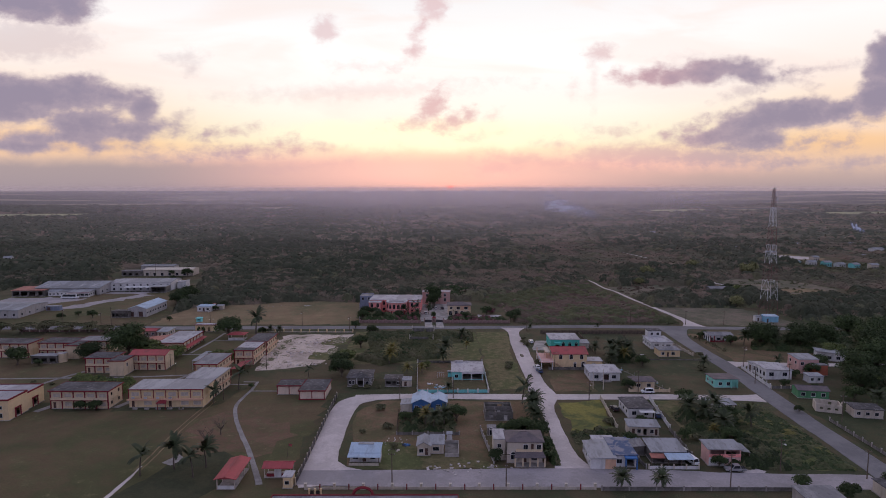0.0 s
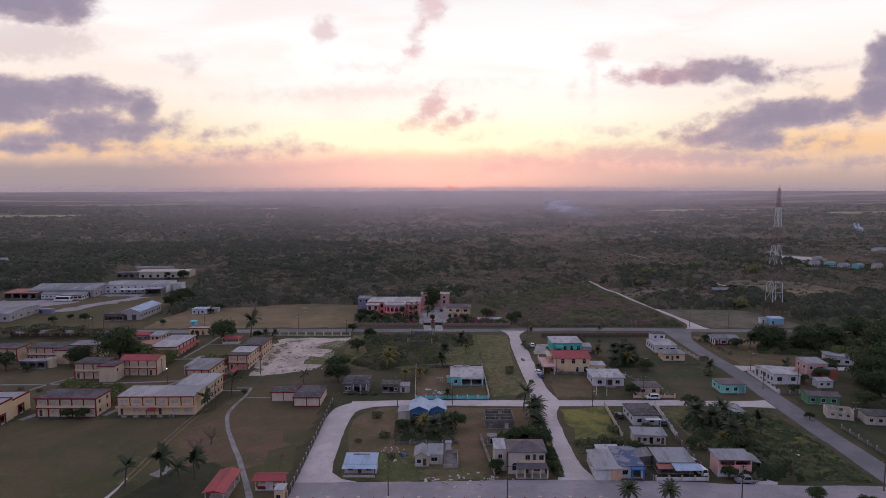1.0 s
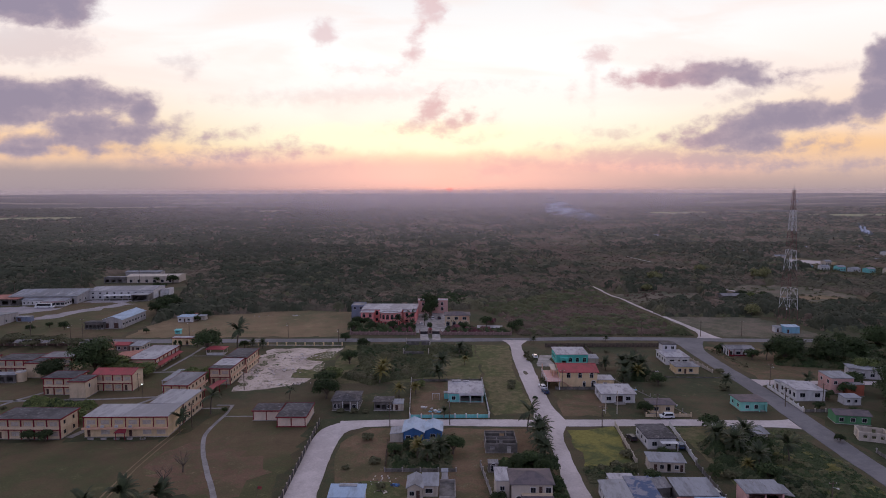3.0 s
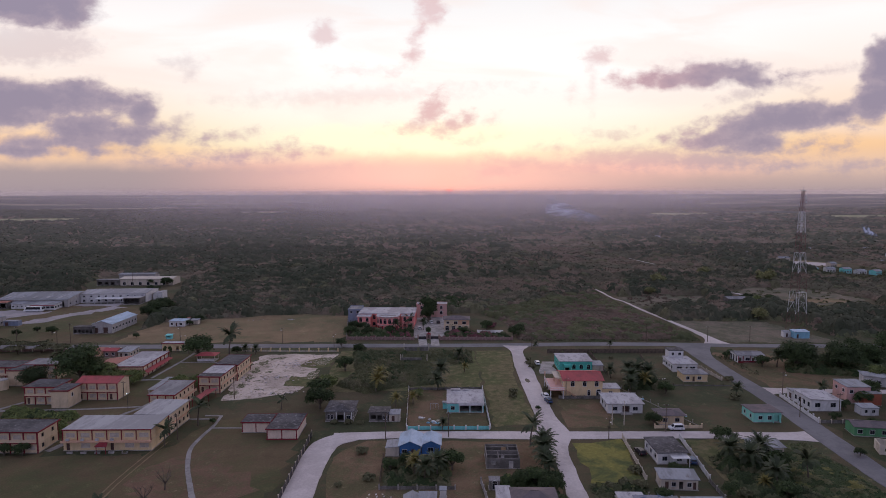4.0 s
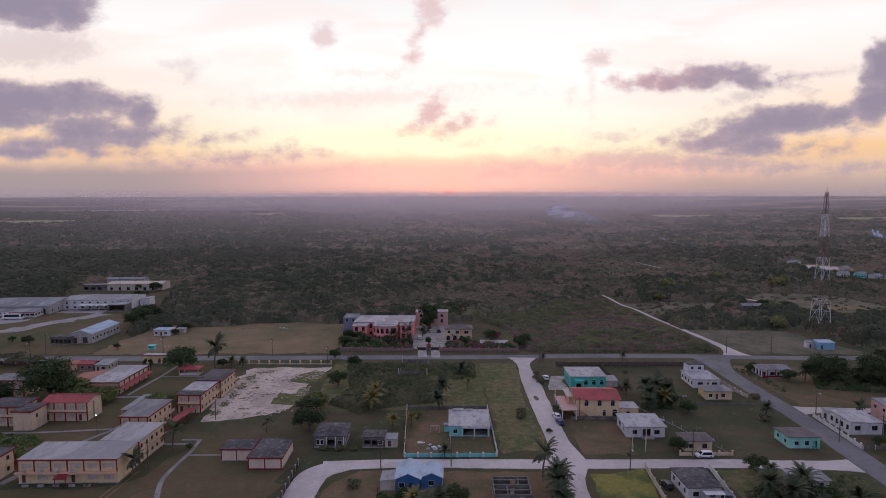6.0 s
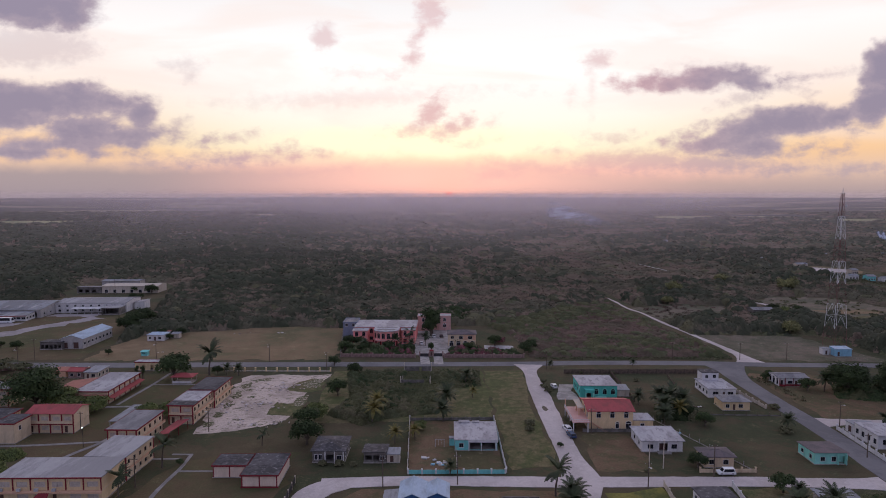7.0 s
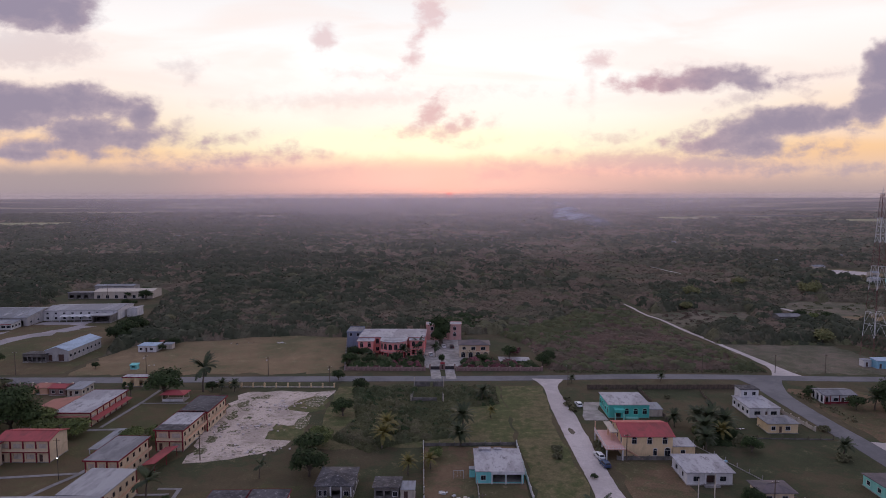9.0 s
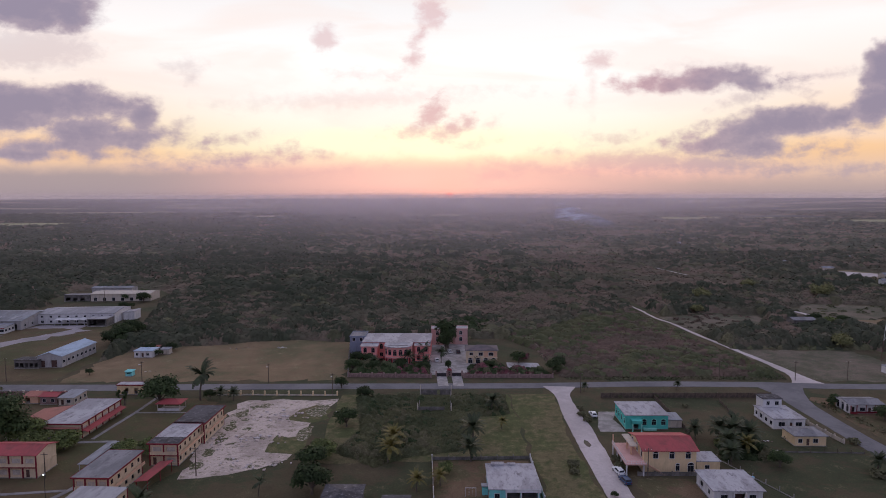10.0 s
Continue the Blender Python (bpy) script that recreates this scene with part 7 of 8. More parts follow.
posts(ph, "post", [(0.1, 0.1), (1.4, 0.1), (0.1, 1.4), (1.4, 1.4)], 1.7, 2.2, 0.07, "turq")
part("slide", Mesh().face((1.5, 0.3, 1.5), (3.2, -0.6, 0.05), (3.5, 0.0, 0.05), (1.6, 0.9, 1.5)), M["white"], ph)


def heap(x, y, n, spread, big, mats, label, seed, category="rubbish"):
    """A loose pile of blocks and scraps."""
    gen = random.Random(seed)
    ob = thing("scrap_heap", pose(x, y, 0), label, category, "scrap heaps")
    for i in range(n):
        s = big * gen.uniform(0.4, 1.0)
        m = Mesh().box(-s, s, -s * 0.7, s * 0.7, -s * 0.35, s * 0.35)
        m.v = [(a * gen.uniform(0.8, 1.15), b * gen.uniform(0.8, 1.15), c * gen.uniform(0.8, 1.2)) for a, b, c in m.v]
        q = part("scrap_piece", m, M[mats[i % len(mats)]], ob)
        q.matrix_basis = pose(gen.gauss(0, spread), gen.gauss(0, spread * 0.5), s * 0.4, gen.uniform(-15, 15), gen.uniform(-15, 15), gen.uniform(0, 180))


heap(10.8, 229.0, 26, 1.5, 0.55, ["white", "offwhite", "roof_white", "ltblue"], "heap of pale sacks and scrap in a yard", 1)
heap(-66.6, 394.8, 12, 1.2, 0.5, ["white", "offwhite", "roof_white"], "small white heap of rubble on the straw field", 11)
heap(-84.0, 396.0, 14, 3.0, 0.35, ["darkcon", "wood", "concrete"], "scattered dark debris at the field's edge", 12)
heap(-114.0, 357.0, 10, 2.2, 0.3, ["wood", "concrete", "offwhite"], "fallen timber beside the stall", 13)
heap(5.6, 232.6, 8, 0.5, 0.6, ["white", "galv", "offwhite"], "small heap of wrapped scrap", 2)
heap(-6.8, 180.0, 18, 2.2, 0.3, ["white", "offwhite", "concrete", "wood"], "litter of pale boards and stones", 3)
heap(-6.0, 173.5, 10, 0.9, 0.35, ["offwhite", "wood", "darkcon"], "small pile of timber and blocks", 4)
heap(-2.3, 176.6, 6, 0.5, 0.6, ["blue", "carblue"], "blue tarpaulin bundles on the grass", 5)
heap(8.0, 160.6, 30, 4.2, 0.45, ["gravel", "concrete"], "scattered pale limestone along the road edge", 6, "stones")
heap(20.5, 161.0, 14, 2.0, 0.4, ["gravel", "concrete"], "scattered pale stones at the verge", 7, "stones")
heap(52.5, 178.5, 12, 1.4, 0.45, ["concrete", "wood", "galv"], "scrap and blocks behind the house", 8)
heap(93.2, 229.5, 6, 0.8, 0.4, ["ltblue", "white"], "blue barrels and crates near a fence", 9)
heap(84.5, 246.0, 7, 0.6, 0.7, ["ltblue", "galv"], "pale blue tank and crates", 10)
heap(102.5, 269.0, 8, 1.0, 0.5, ["white", "wood"], "pale boards stacked on the grass", 11)
heap(102.0, 262.0, 9, 0.9, 0.5, ["wood", "offwhite", "galv"], "broken boat and timber by a fence", 12)
heap(150.5, 204.0, 10, 1.8, 0.4, ["offwhite", "concrete"], "rubble beside the house shell", 13)
heap(-47.0, 262.0, 30, 5.0, 0.5, ["gravel", "rubble"], "broken limestone lumps on the cleared lot", 14, "stones")
heap(-54.0, 280.0, 40, 6.0, 0.55, ["gravel", "rubble"], "broken limestone lumps strewn about", 15, "stones")
heap(-45.0, 300.0, 40, 6.0, 0.55, ["gravel", "rubble"], "pale limestone lumps near the fence", 16, "stones")
dt = thing("bare_tree", pose(-59.0, 187.5, 0) @ Matrix.Scale(1.25, 4), "leafless pale-barked tree on the lawn", "tree")
tm = Mesh().tube((0, 0, -0.1), (0.1, 0, 1.6), 0.16, 0.12)
part("trunk", tm, M["bark"], dt)
gen = random.Random(4)
for k in range(9):
    q = k * 0.7
    p1 = Vector((1.3 * math.cos(q), 1.3 * math.sin(q), 2.6 + gen.uniform(0, 1.2)))
    br = Mesh().tube((0.1, 0, 1.2 + 0.04 * k), p1, 0.07, 0.04, 5)
    for j in range(3):
        br.tube(p1, p1 + Vector((gen.uniform(-1, 1), gen.uniform(-1, 1), gen.uniform(0.4, 1.3))), 0.035, 0.012, 4)
    part("branch", br, M["bark"], dt)
copy_thing(dt, pose(-60.6, 179.5, 0, 0, 0, 140) @ Matrix.Scale(1.05, 4))
fl = thing("flag_pole", pose(-35.6, 170.0, 0), "leaning pole with a small red flag", "flag")
part("shaft", Mesh().tube((0, 0, 0), (0.5, 0, 4.2), 0.06, 0.05), M["wood"], fl)
part("flag", Mesh().face((0.5, 0, 4.2), (1.5, 0.2, 3.9), (1.3, 0.1, 3.2), (0.4, 0, 3.5)), M["tin_red"], fl)

# ---- trees and bushes ----
rng = np.random.default_rng(7)


def leaf_quads(centres, normals, size, gen, loose=0.55):
    """Small bent leaf clumps: a quad at each centre, roughly facing its normal."""
    n = len(centres)
    nr = normals + gen.normal(0, loose, (n, 3))
    nr /= np.linalg.norm(nr, axis=1, keepdims=True) + 1e-9
    nr[:, 2] = np.abs(nr[:, 2]) + 0.45
    nr /= np.linalg.norm(nr, axis=1, keepdims=True)
    a = np.cross(nr, gen.normal(size=(n, 3)))
    a /= np.linalg.norm(a, axis=1, keepdims=True) + 1e-9
    b = np.cross(nr, a)
    s = (size * gen.uniform(0.6, 1.4, n))[:, None]
    v = np.stack([centres - a * s - b * 0.6 * s, centres + a * s - b * 0.5 * s, centres + 0.8 * a * s + b * 0.7 * s, centres - 0.7 * a * s + b * 0.6 * s], 1)
    return v.reshape(-1, 3), np.arange(4 * n).reshape(-1, 4)


def crown_points(lobes, n, gen):
    """Points in the outer shell of several lobes (x, y, z, radius, height)."""
    lobes = np.array(lobes, float)
    k = gen.choice(len(lobes), n, p=lobes[:, 3] ** 2 / (lobes[:, 3] ** 2).sum())
    d = gen.normal(size=(n, 3))
    d /= np.linalg.norm(d, axis=1, keepdims=True)
    d[:, 2] = np.where(d[:, 2] < -0.35, -0.5 * d[:, 2], d[:, 2])
    r = gen.uniform(0.55, 1.06, n)[:, None]
    c = lobes[k, :3] + d * r * np.stack([lobes[k, 3], lobes[k, 3], lobes[k, 4]], 1)
    return c, d


def broadleaf(name, label, h, spread, mat, seed, leaves=900, lobes=9, size=0.42, flatness=0.55, group="trees", top=0.70):
    """A tree: tapered trunk with limbs and an uneven crown of leaf clumps."""
    gen = np.random.default_rng(seed)
    ob = thing(name, Matrix(), label, "tree", group)
    t = Mesh()
    fork = h * 0.2
    t.tube((0, 0, -0.2), (0.1, 0, fork), 0.05 * h, 0.032 * h, 8)
    ls = []
    for i in range(lobes):
        q = 2 * math.pi * (i / lobes + gen.uniform(-0.05, 0.05))
        d = spread * gen.uniform(0.25, 0.72) * (0 if i == 0 else 1)
        z = h * gen.uniform(0.34, top) + (h * 0.12 if i == 0 else 0)
        r = spread * gen.uniform(0.34, 0.52)
        c = (d * math.cos(q), d * math.sin(q), z)
        ls.append((*c, r, r * flatness * gen.uniform(0.85, 1.25)))
        t.tube((0.1, 0, fork * gen.uniform(0.8, 1)), (c[0] * 0.8, c[1] * 0.8, z), 0.02 * h, 0.007 * h, 5)
    part("trunk", t, M["bark"], ob)
    c, d = crown_points(ls, leaves, gen)
    v, f = leaf_quads(c, d, size, gen)
    part("crown", fast_mesh("crown", v, f, M[mat]), None, ob)
    return ob


def repeat(master, rows):
    """Copies a plant to other places (x, y, scale, turn) while its first one stands at the origin."""
    for x, y, s, q in rows:
        copy_thing(master, pose(x, y, 0, 0, 0, q) @ Matrix.Diagonal((s, s, s, 1)))


def scatter(master, rows):
    """Copies a plant to its places and then sets the first one down."""
    repeat(master, rows[1:])
    x, y, s, q = rows[0]
    master.matrix_basis = pose(x, y, 0, 0, 0, q) @ Matrix.Diagonal((s, s, s, 1))


def palm(label, h, n, frond, mat, seed, lean=0.6):
    """A coconut palm: curved ringed trunk and arching feathered fronds."""
    gen = np.random.default_rng(seed)
    ob = thing("palm_tree", Matrix(), label, "palm", "palms")
    t = Mesh()
    pts = [(lean * (i / 6) ** 2, 0.15 * math.sin(i), h * i / 6 - (0.2 if i == 0 else 0)) for i in range(7)]
    for a, b, i in zip(pts, pts[1:], range(6)):
        t.tube(a, b, 0.24 - 0.018 * i, 0.225 - 0.018 * i, 7)
    part("trunk", t, M["bark"], ob)
    fm = Mesh()
    steps = 9
    spine = [(frond * i / steps, 0.20 * frond * (i / steps) - 0.42 * frond * (i / steps) ** 2.4) for i in range(steps + 1)]
    for i in range(steps):
        (x0, z0), (x1, z1) = spine[i], spine[i + 1]
        fm.face((x0, -0.04, z0), (x1, -0.03, z1), (x1, 0.03, z1), (x0, 0.04, z0))
        ln = frond * 0.125 * math.sin(math.pi * min(0.97, (i + 1.2) / (steps + 0.8))) + 0.15
        for s in (-1, 1):
            for k in (0.02, 0.36, 0.68):
                xa, za = x0 + (x1 - x0) * k, z0 + (z1 - z0) * k
                xb, zb = x0 + (x1 - x0) * (k + 0.31), z0 + (z1 - z0) * (k + 0.31)
                fm.face((xa, 0, za), (xb, 0, zb), (xb + 0.5 * ln, s * ln, zb - 0.25 * ln), (xa + 0.5 * ln + 0.03, s * ln, za - 0.25 * ln))
    d = fm.data("frond", M[mat])
    for i in range(n):
        f = part("frond", d, None, ob)
        up = -68 + 96 * ((i * 7) % n) / n
        f.matrix_basis = Matrix.Translation(pts[-1]) @ pose(0, 0, 0, 0, up, 360 * i * 0.381966 + gen.uniform(-12, 12)) @ Matrix.Scale(gen.uniform(0.85, 1.1), 4)
    nuts = Mesh()
    for k in range(5):
        q = k * 1.3
        nuts.tube((pts[-1][0] + 0.3 * math.cos(q), 0.3 * math.sin(q), h - 0.55), (pts[-1][0] + 0.32 * math.cos(q), 0.32 * math.sin(q), h - 0.25), 0.11, 0.14, 6)
    part("fruit_bunch", nuts, M["leaf_lime"], ob)
    return ob


def bush(label, r, h, mat, seed, leaves=260, size=0.3, name="bush"):
    gen = np.random.default_rng(seed)
    ob = thing(name, Matrix(), label, "bush", "bushes")
    ls = [(0, 0, h * 0.45, r * 0.7, h * 0.5)] + [(r * 0.55 * math.cos(q), r * 0.55 * math.sin(q), h * gen.uniform(0.3, 0.5), r * 0.5, h * 0.4) for q in (0.4, 2.3, 4.1, 5.4)]
    c, d = crown_points(ls, leaves, gen)
    c[:, 2] = np.maximum(c[:, 2], 0.05)
    v, f = leaf_quads(c, d, size, gen)
    part("foliage", fast_mesh("foliage", v, f, M[mat]), None, ob)
    st = Mesh()
    for q in (0, 2, 4):
        st.tube((0, 0, -0.1), (r * 0.4 * math.cos(q), r * 0.4 * math.sin(q), h * 0.5), 0.05, 0.02, 5)
    part("stem", st, M["bark"], ob)
    return ob


scatter(palm("tall coconut palm with drooping fronds", 5.9, 30, 3.6, "leaf_palm", 1),
        [(-71.8, 161.2, 1.0, 20), (-64.3, 164.8, 1.05, 120), (-57.7, 159.6, 1.0, 200), (-56.3, 165.2, 1.0, 300), (-65.3, 230.8, 1.1, 15), (-69.6, 215.0, 0.85, 80), (-41.6, 244.0, 0.62, 30), (37.6, 209.0, 1.15, 10), (-80, 318, 1.6, 70), (104.4, 182.9, 1.0, 210),
         (2.0, 366.0, 1.0, 30), (10.0, 362.5, 0.8, 80), (24.5, 362.0, 0.7, 100), (-5.0, 357.0, 0.9, 310), (151, 245, 0.7, 30)])
kind_of_tree = palm("dark bushy palm with dense hanging fronds", 4.3, 34, 3.7, "leaf_palm", 2, 0.3)
repeat(kind_of_tree, [(120.5, 247.0, 0.8, 30), (158, 283, 1.1, 10), (174, 284, 1.2, 70), (39.0, 190.0, 0.8, 200), (12.5, 222, 0.6, 10), (-100, 322, 0.8, 10), (-73, 318, 0.7, 100), (-68, 317, 0.7, 140), (170.5, 286, 1.2, 30), (158, 199, 0.9, 20), (3.0, 357, 0.7, 90), (-19.0, 357.5, 0.7, 200), (62, 320, 0.5, 40), (98, 320, 0.5, 0)])
scatter(kind_of_tree, [(39.6, 202.0, 1.1, 0), (50.9, 146.8, 0.8, 40), (61.0, 146.3, 0.75, 160), (38.9, 197.6, 1.05, 80), (38.3, 192.6, 0.9, 140), (89.3, 193.5, 1.1, 40), (92.4, 188.6, 1.1, 100), (94.5, 180.0, 1.0, 170), (99.0, 195.0, 1.1, 220), (96.5, 204.6, 0.6, 0), (24.0, 300.0, 0.9, 40), (14.9, 274.0, 1.15, 140), (12.7, 260.5, 1.05, 250), (6.0, 189.0, 0.9, 30), (9.5, 192.0, 0.9, 110), (86.0, 260.0, 1.1, 30), (94.9, 264.3, 1.15, 110), (94.9, 272.0, 1.1, 200), (88.3, 269.7, 1.1, 20), (82.6, 272.5, 0.8, 150), (84, 254, 0.9, 100), (90.5, 266.0, 1.2, 60)])
scatter(palm("yellowing palm with ragged fronds", 4.4, 26, 3.6, "leaf_yellow", 3, 0.4),
        [(-10.2, 261.0, 1.1, 20), (-8.4, 269.0, 1.1, 160), (91.0, 259.5, 0.9, 0), (3.5, 192.5, 0.85, 50), (-2.5, 244.0, 0.75, 90), (3.5, 246.5, 0.7, 190), (90, 178, 0.6, 30), (25, 284, 0.6, 0)])
big = broadleaf("shade_tree", "huge dark spreading shade tree", 12.0, 8.8, "leaf", 11, 8000, 24, 0.30, 0.80, top=0.86)
scatter(big, [(-127.5, 281.0, 1.12, 0), (-140.5, 273.5, 0.62, 90), (165.0, 281.0, 0.85, 40), (181.0, 276.5, 0.9, 120), (196.0, 283.0, 0.8, 200), (208.0, 262.0, 0.95, 10), (190.0, 240.0, 1.0, 80), (175.0, 232.0, 0.85, 160), (205.0, 232.0, 1.0, 220), (165.0, 216.0, 0.75, 300), (182.0, 214.0, 0.9, 20), (230.0, 288.0, 0.9, 50), (232.0, 255.0, 1.0, 30), (222, 300, 0.8, 80), (205, 205, 0.9, 10), (215, 276, 0.9, 90), (240, 272, 0.9, 30), (250, 300, 0.9, 300), (175, 195, 0.8, 60)])
mid = broadleaf("tree", "rounded dark green tree", 6.8, 3.7, "leaf", 12, 2900, 13, 0.23, 0.95)
repeat(mid, [(-22, 363, 0.8, 0), (-28, 352, 0.9, 60), (-19, 352, 0.75, 120), (-8, 353, 0.8, 180), (-27, 364, 0.9, 20), (2, 350.5, 0.7, 10), (30, 353, 0.6, 40), (44, 360, 0.9, 80), (56, 345, 0.9, 140), (60, 352, 0.8, 200), (96.5, 252.0, 0.75, 0), (90.5, 263.0, 0.9, 200), (-20.5, 315.5, 0.8, 10), (-24.5, 289.0, 1.0, 80), (-158, 266, 0.5, 10), (-77, 319, 0.6, 40), (-185, 365, 0.75, 30), (-196, 371, 0.5, 100), (-126, 388, 0.8, 10), (-118, 392, 0.7, 60)])
repeat(mid, [(128.5, 196, 0.4, 0), (140, 222, 0.5, 60), (160, 236, 0.8, 20), (150, 232, 0.6, 80), (168, 244, 1.0, 140), (148, 216, 0.5, 10), (155, 206, 0.9, 50), (162, 192, 0.8, 90), (168, 284, 1.0, 20), (152, 284, 0.8, 50), (148, 302, 0.5, 10), (144, 298, 0.5, 80), (196, 300, 0.9, 50), (212, 312, 0.8, 90), (206, 341, 0.5, 30), (72.0, 188.6, 0.5, 20), (75, 187.0, 0.42, 80), (80.4, 176, 0.6, 100), (62.8, 174, 0.6, 40), (81.5, 158.0, 0.55, 10)])
repeat(mid, [(46, 238, 0.25, 10), (118, 141, 0.9, 30), (104, 139, 0.7, 80), (96, 145, 0.6, 120), (230, 434, 1.0, 50), (244, 430, 0.9, 20), (-190, 533, 1.2, 40), (-205, 540, 0.8, 20), (-30.5, 329.5, 0.7, 0), (-165.6, 205, 0.6, 30)])
repeat(mid, [(-151.5, 404, 1.3, 10), (-148.5, 411, 1.5, 80), (-153, 417, 1.4, 150), (-146, 402, 1.0, 220), (-150, 425, 1.5, 30), (-155, 432, 1.2, 100), (-120.5, 383, 0.5, 30), (-137, 353.5, 0.45, 10), (-192.5, 508, 0.8, 60), (-187, 507, 0.7, 120), (-196, 551, 1.1, 0), (-201, 362, 0.6, 40), (-61, 232, 0.3, 0)])
scatter(mid, [(-112.6, 211.2, 0.55, 30), (-107.4, 210.8, 0.58, 110), (1.5, 197.5, 0.6, 40), (-3.0, 195.0, 0.55, 60), (-168.0, 268.5, 1.25, 0), (-28.6, 244.2, 1.25, 40), (-30.5, 257.0, 1.1, 90), (-92.6, 313.5, 1.65, 220), (34.0, 184.0, 0.8, 20), (30.5, 183.5, 0.75, 100), (37.2, 180.5, 0.85, 200), (36.6, 170.5, 0.7, 300), (36.0, 164.5, 0.5, 60), (22.0, 164.6, 0.6, 130), (13.5, 194.6, 0.9, 45), (79.8, 222.2, 0.7, 10), (94.5, 207.6, 0.8, 70), (99.5, 188.0, 0.9, 140), (92.8, 173.0, 0.8, 30)])
tall_tree = broadleaf("courtyard_tree", "tall narrow dark evergreen tree in the paved court", 10.5, 3.3, "leaf", 15, 2600, 14, 0.26, 1.35)
scatter(tall_tree, [(14.2, 389.0, 1.65, 0), (13.4, 383.5, 1.25, 140), (12.4, 352.0, 0.5, 30)])
scatter(broadleaf("cypress", "narrow dark columnar cypress by the hall", 7.5, 1.0, "leaf", 17, 900, 8, 0.16, 2.6), [(-108.3, 316.5, 0.85, 0), (-105.4, 314.8, 0.9, 130)])
lime = broadleaf("lime_tree", "broad lime-green tree with spreading crown", 6.0, 4.6, "leaf_lime", 13, 3000, 11, 0.23, 0.7)
scatter(lime, [(-112.0, 274.0, 1.15, 0), (-29.3, 264.5, 1.0, 70), (-105.5, 276.0, 1.0, 100), (-84.5, 268.5, 0.95, 30), (-78.6, 271.0, 0.85, 150), (-117.5, 227.0, 0.85, 60), (-111.0, 228.0, 0.8, 10), (-105.8, 226.0, 0.75, 200), (-124.0, 232.0, 0.7, 30), (173.0, 222.5, 0.85, 20), (186, 262, 1.1, 60), (170, 205, 1.0, 130), (198, 222, 1.2, 10), (229, 421, 1.2, 0), (5.5, 254, 0.55, 0), (-120.0, 283.5, 1.2, 80)])
scatter(broadleaf("olive_tree", "round pale olive-green tree among darker scrub", 8.0, 6.0, "leaf_olive", 18, 2600, 14, 0.34, 0.85), [(201, 512, 1.25, 0), (295, 521, 1.4, 90), (206, 379, 0.9, 160), (178, 470, 0.7, 40), (262, 560, 1.1, 200)])
thin = broadleaf("roadside_tree", "umbrella-shaped roadside tree with thin grey-green crown", 7.5, 6.5, "scrub", 14, 2000, 11, 0.3, 0.3)
scatter(thin, [(-213.0, 327.0, 1.0, 0), (-201.0, 326.0, 0.95, 60), (-190.0, 327.5, 1.0, 120), (-178.0, 325.0, 0.95, 200), (-168.0, 326.0, 0.9, 250), (-226.0, 329.0, 1.0, 300), (-158.0, 324.0, 0.75, 20), (-240, 331, 1.0, 10)])
small = bush("low rounded dusty green bush", 1.5, 1.7, "scrub", 21, 260, 0.26)
repeat(small, [(-14, 145.2, 0.6, 0), (-10, 145.0, 0.6, 40), (-5, 144.8, 0.7, 80), (1.5, 144.6, 0.7, 0), (6.0, 144.4, 0.7, 100), (65, 221, 0.4, 0), (-146, 242, 0.8, 10), (-138, 240, 0.7, 90), (-163, 240, 0.7, 150), (-172, 243, 0.7, 30), (60.5, 182, 1.2, 10), (56.5, 182.5, 1.4, 60), (52.5, 181.5, 1.1, 100), (62, 190, 1.3, 30), (87.5, 186, 1.1, 10), (84, 176, 1.2, 60), (92, 300, 0.8, 100), (110.5, 270.5, 0.7, 0)])
scatter(small, [(-11.5, 206.5, 1.3, 0), (-16.0, 187.0, 0.7, 40), (-8.5, 190.0, 1.2, 90), (-12.0, 176.5, 0.8, 30), (-6.0, 175.5, 0.9, 150), (-79.0, 210.8, 0.5, 10), (-13.5, 229.0, 0.8, 20), (-17.5, 229.5, 1.0, 100), (-22.0, 229.8, 0.9, 200), (53.6, 294.0, 1.0, 20), (54.2, 289.0, 1.1, 70), (54.8, 300.0, 0.9, 130), (73.0, 312.0, 0.8, 0), (86, 311, 0.9, 0), (53.6, 258.5, 1.2, 60), (53.2, 254.0, 1.2, 10), (40.5, 256.0, 1.2, 0), (39.5, 251.5, 1.0, 60), (128.0, 266, 1.2, 10), (118.5, 244.5, 1.4, 80)])
bg = bush("magenta flowering bush against the wall", 1.9, 2.0, "flower", 22, 340, 0.26, "bougainvillea")
scatter(bg, [(-7, 344.6, 1.0, 0), (-16, 345.6, 0.9, 60), (24, 342.2, 1.2, 90), (28, 341.8, 1.0, 20), (34, 341.4, 1.3, 150), (38, 341.6, 1.3, 220), (41.5, 350, 1.2, 20), (45, 341.6, 1.1, 50), (47, 367, 1.8, 80), (20.5, 343, 0.9, 30)])


def inside(poly, pts):
    """Which points lie inside an outline."""
    x, y = pts[:, 0], pts[:, 1]
    ok = np.zeros(len(pts), bool)
    for (x0, y0), (x1, y1) in zip(poly, poly[1:] + poly[:1]):
        ok ^= ((y0 > y) != (y1 > y)) & (x < (x1 - x0) * (y - y0) / (y1 - y0 + 1e-12) + x0)
    return ok


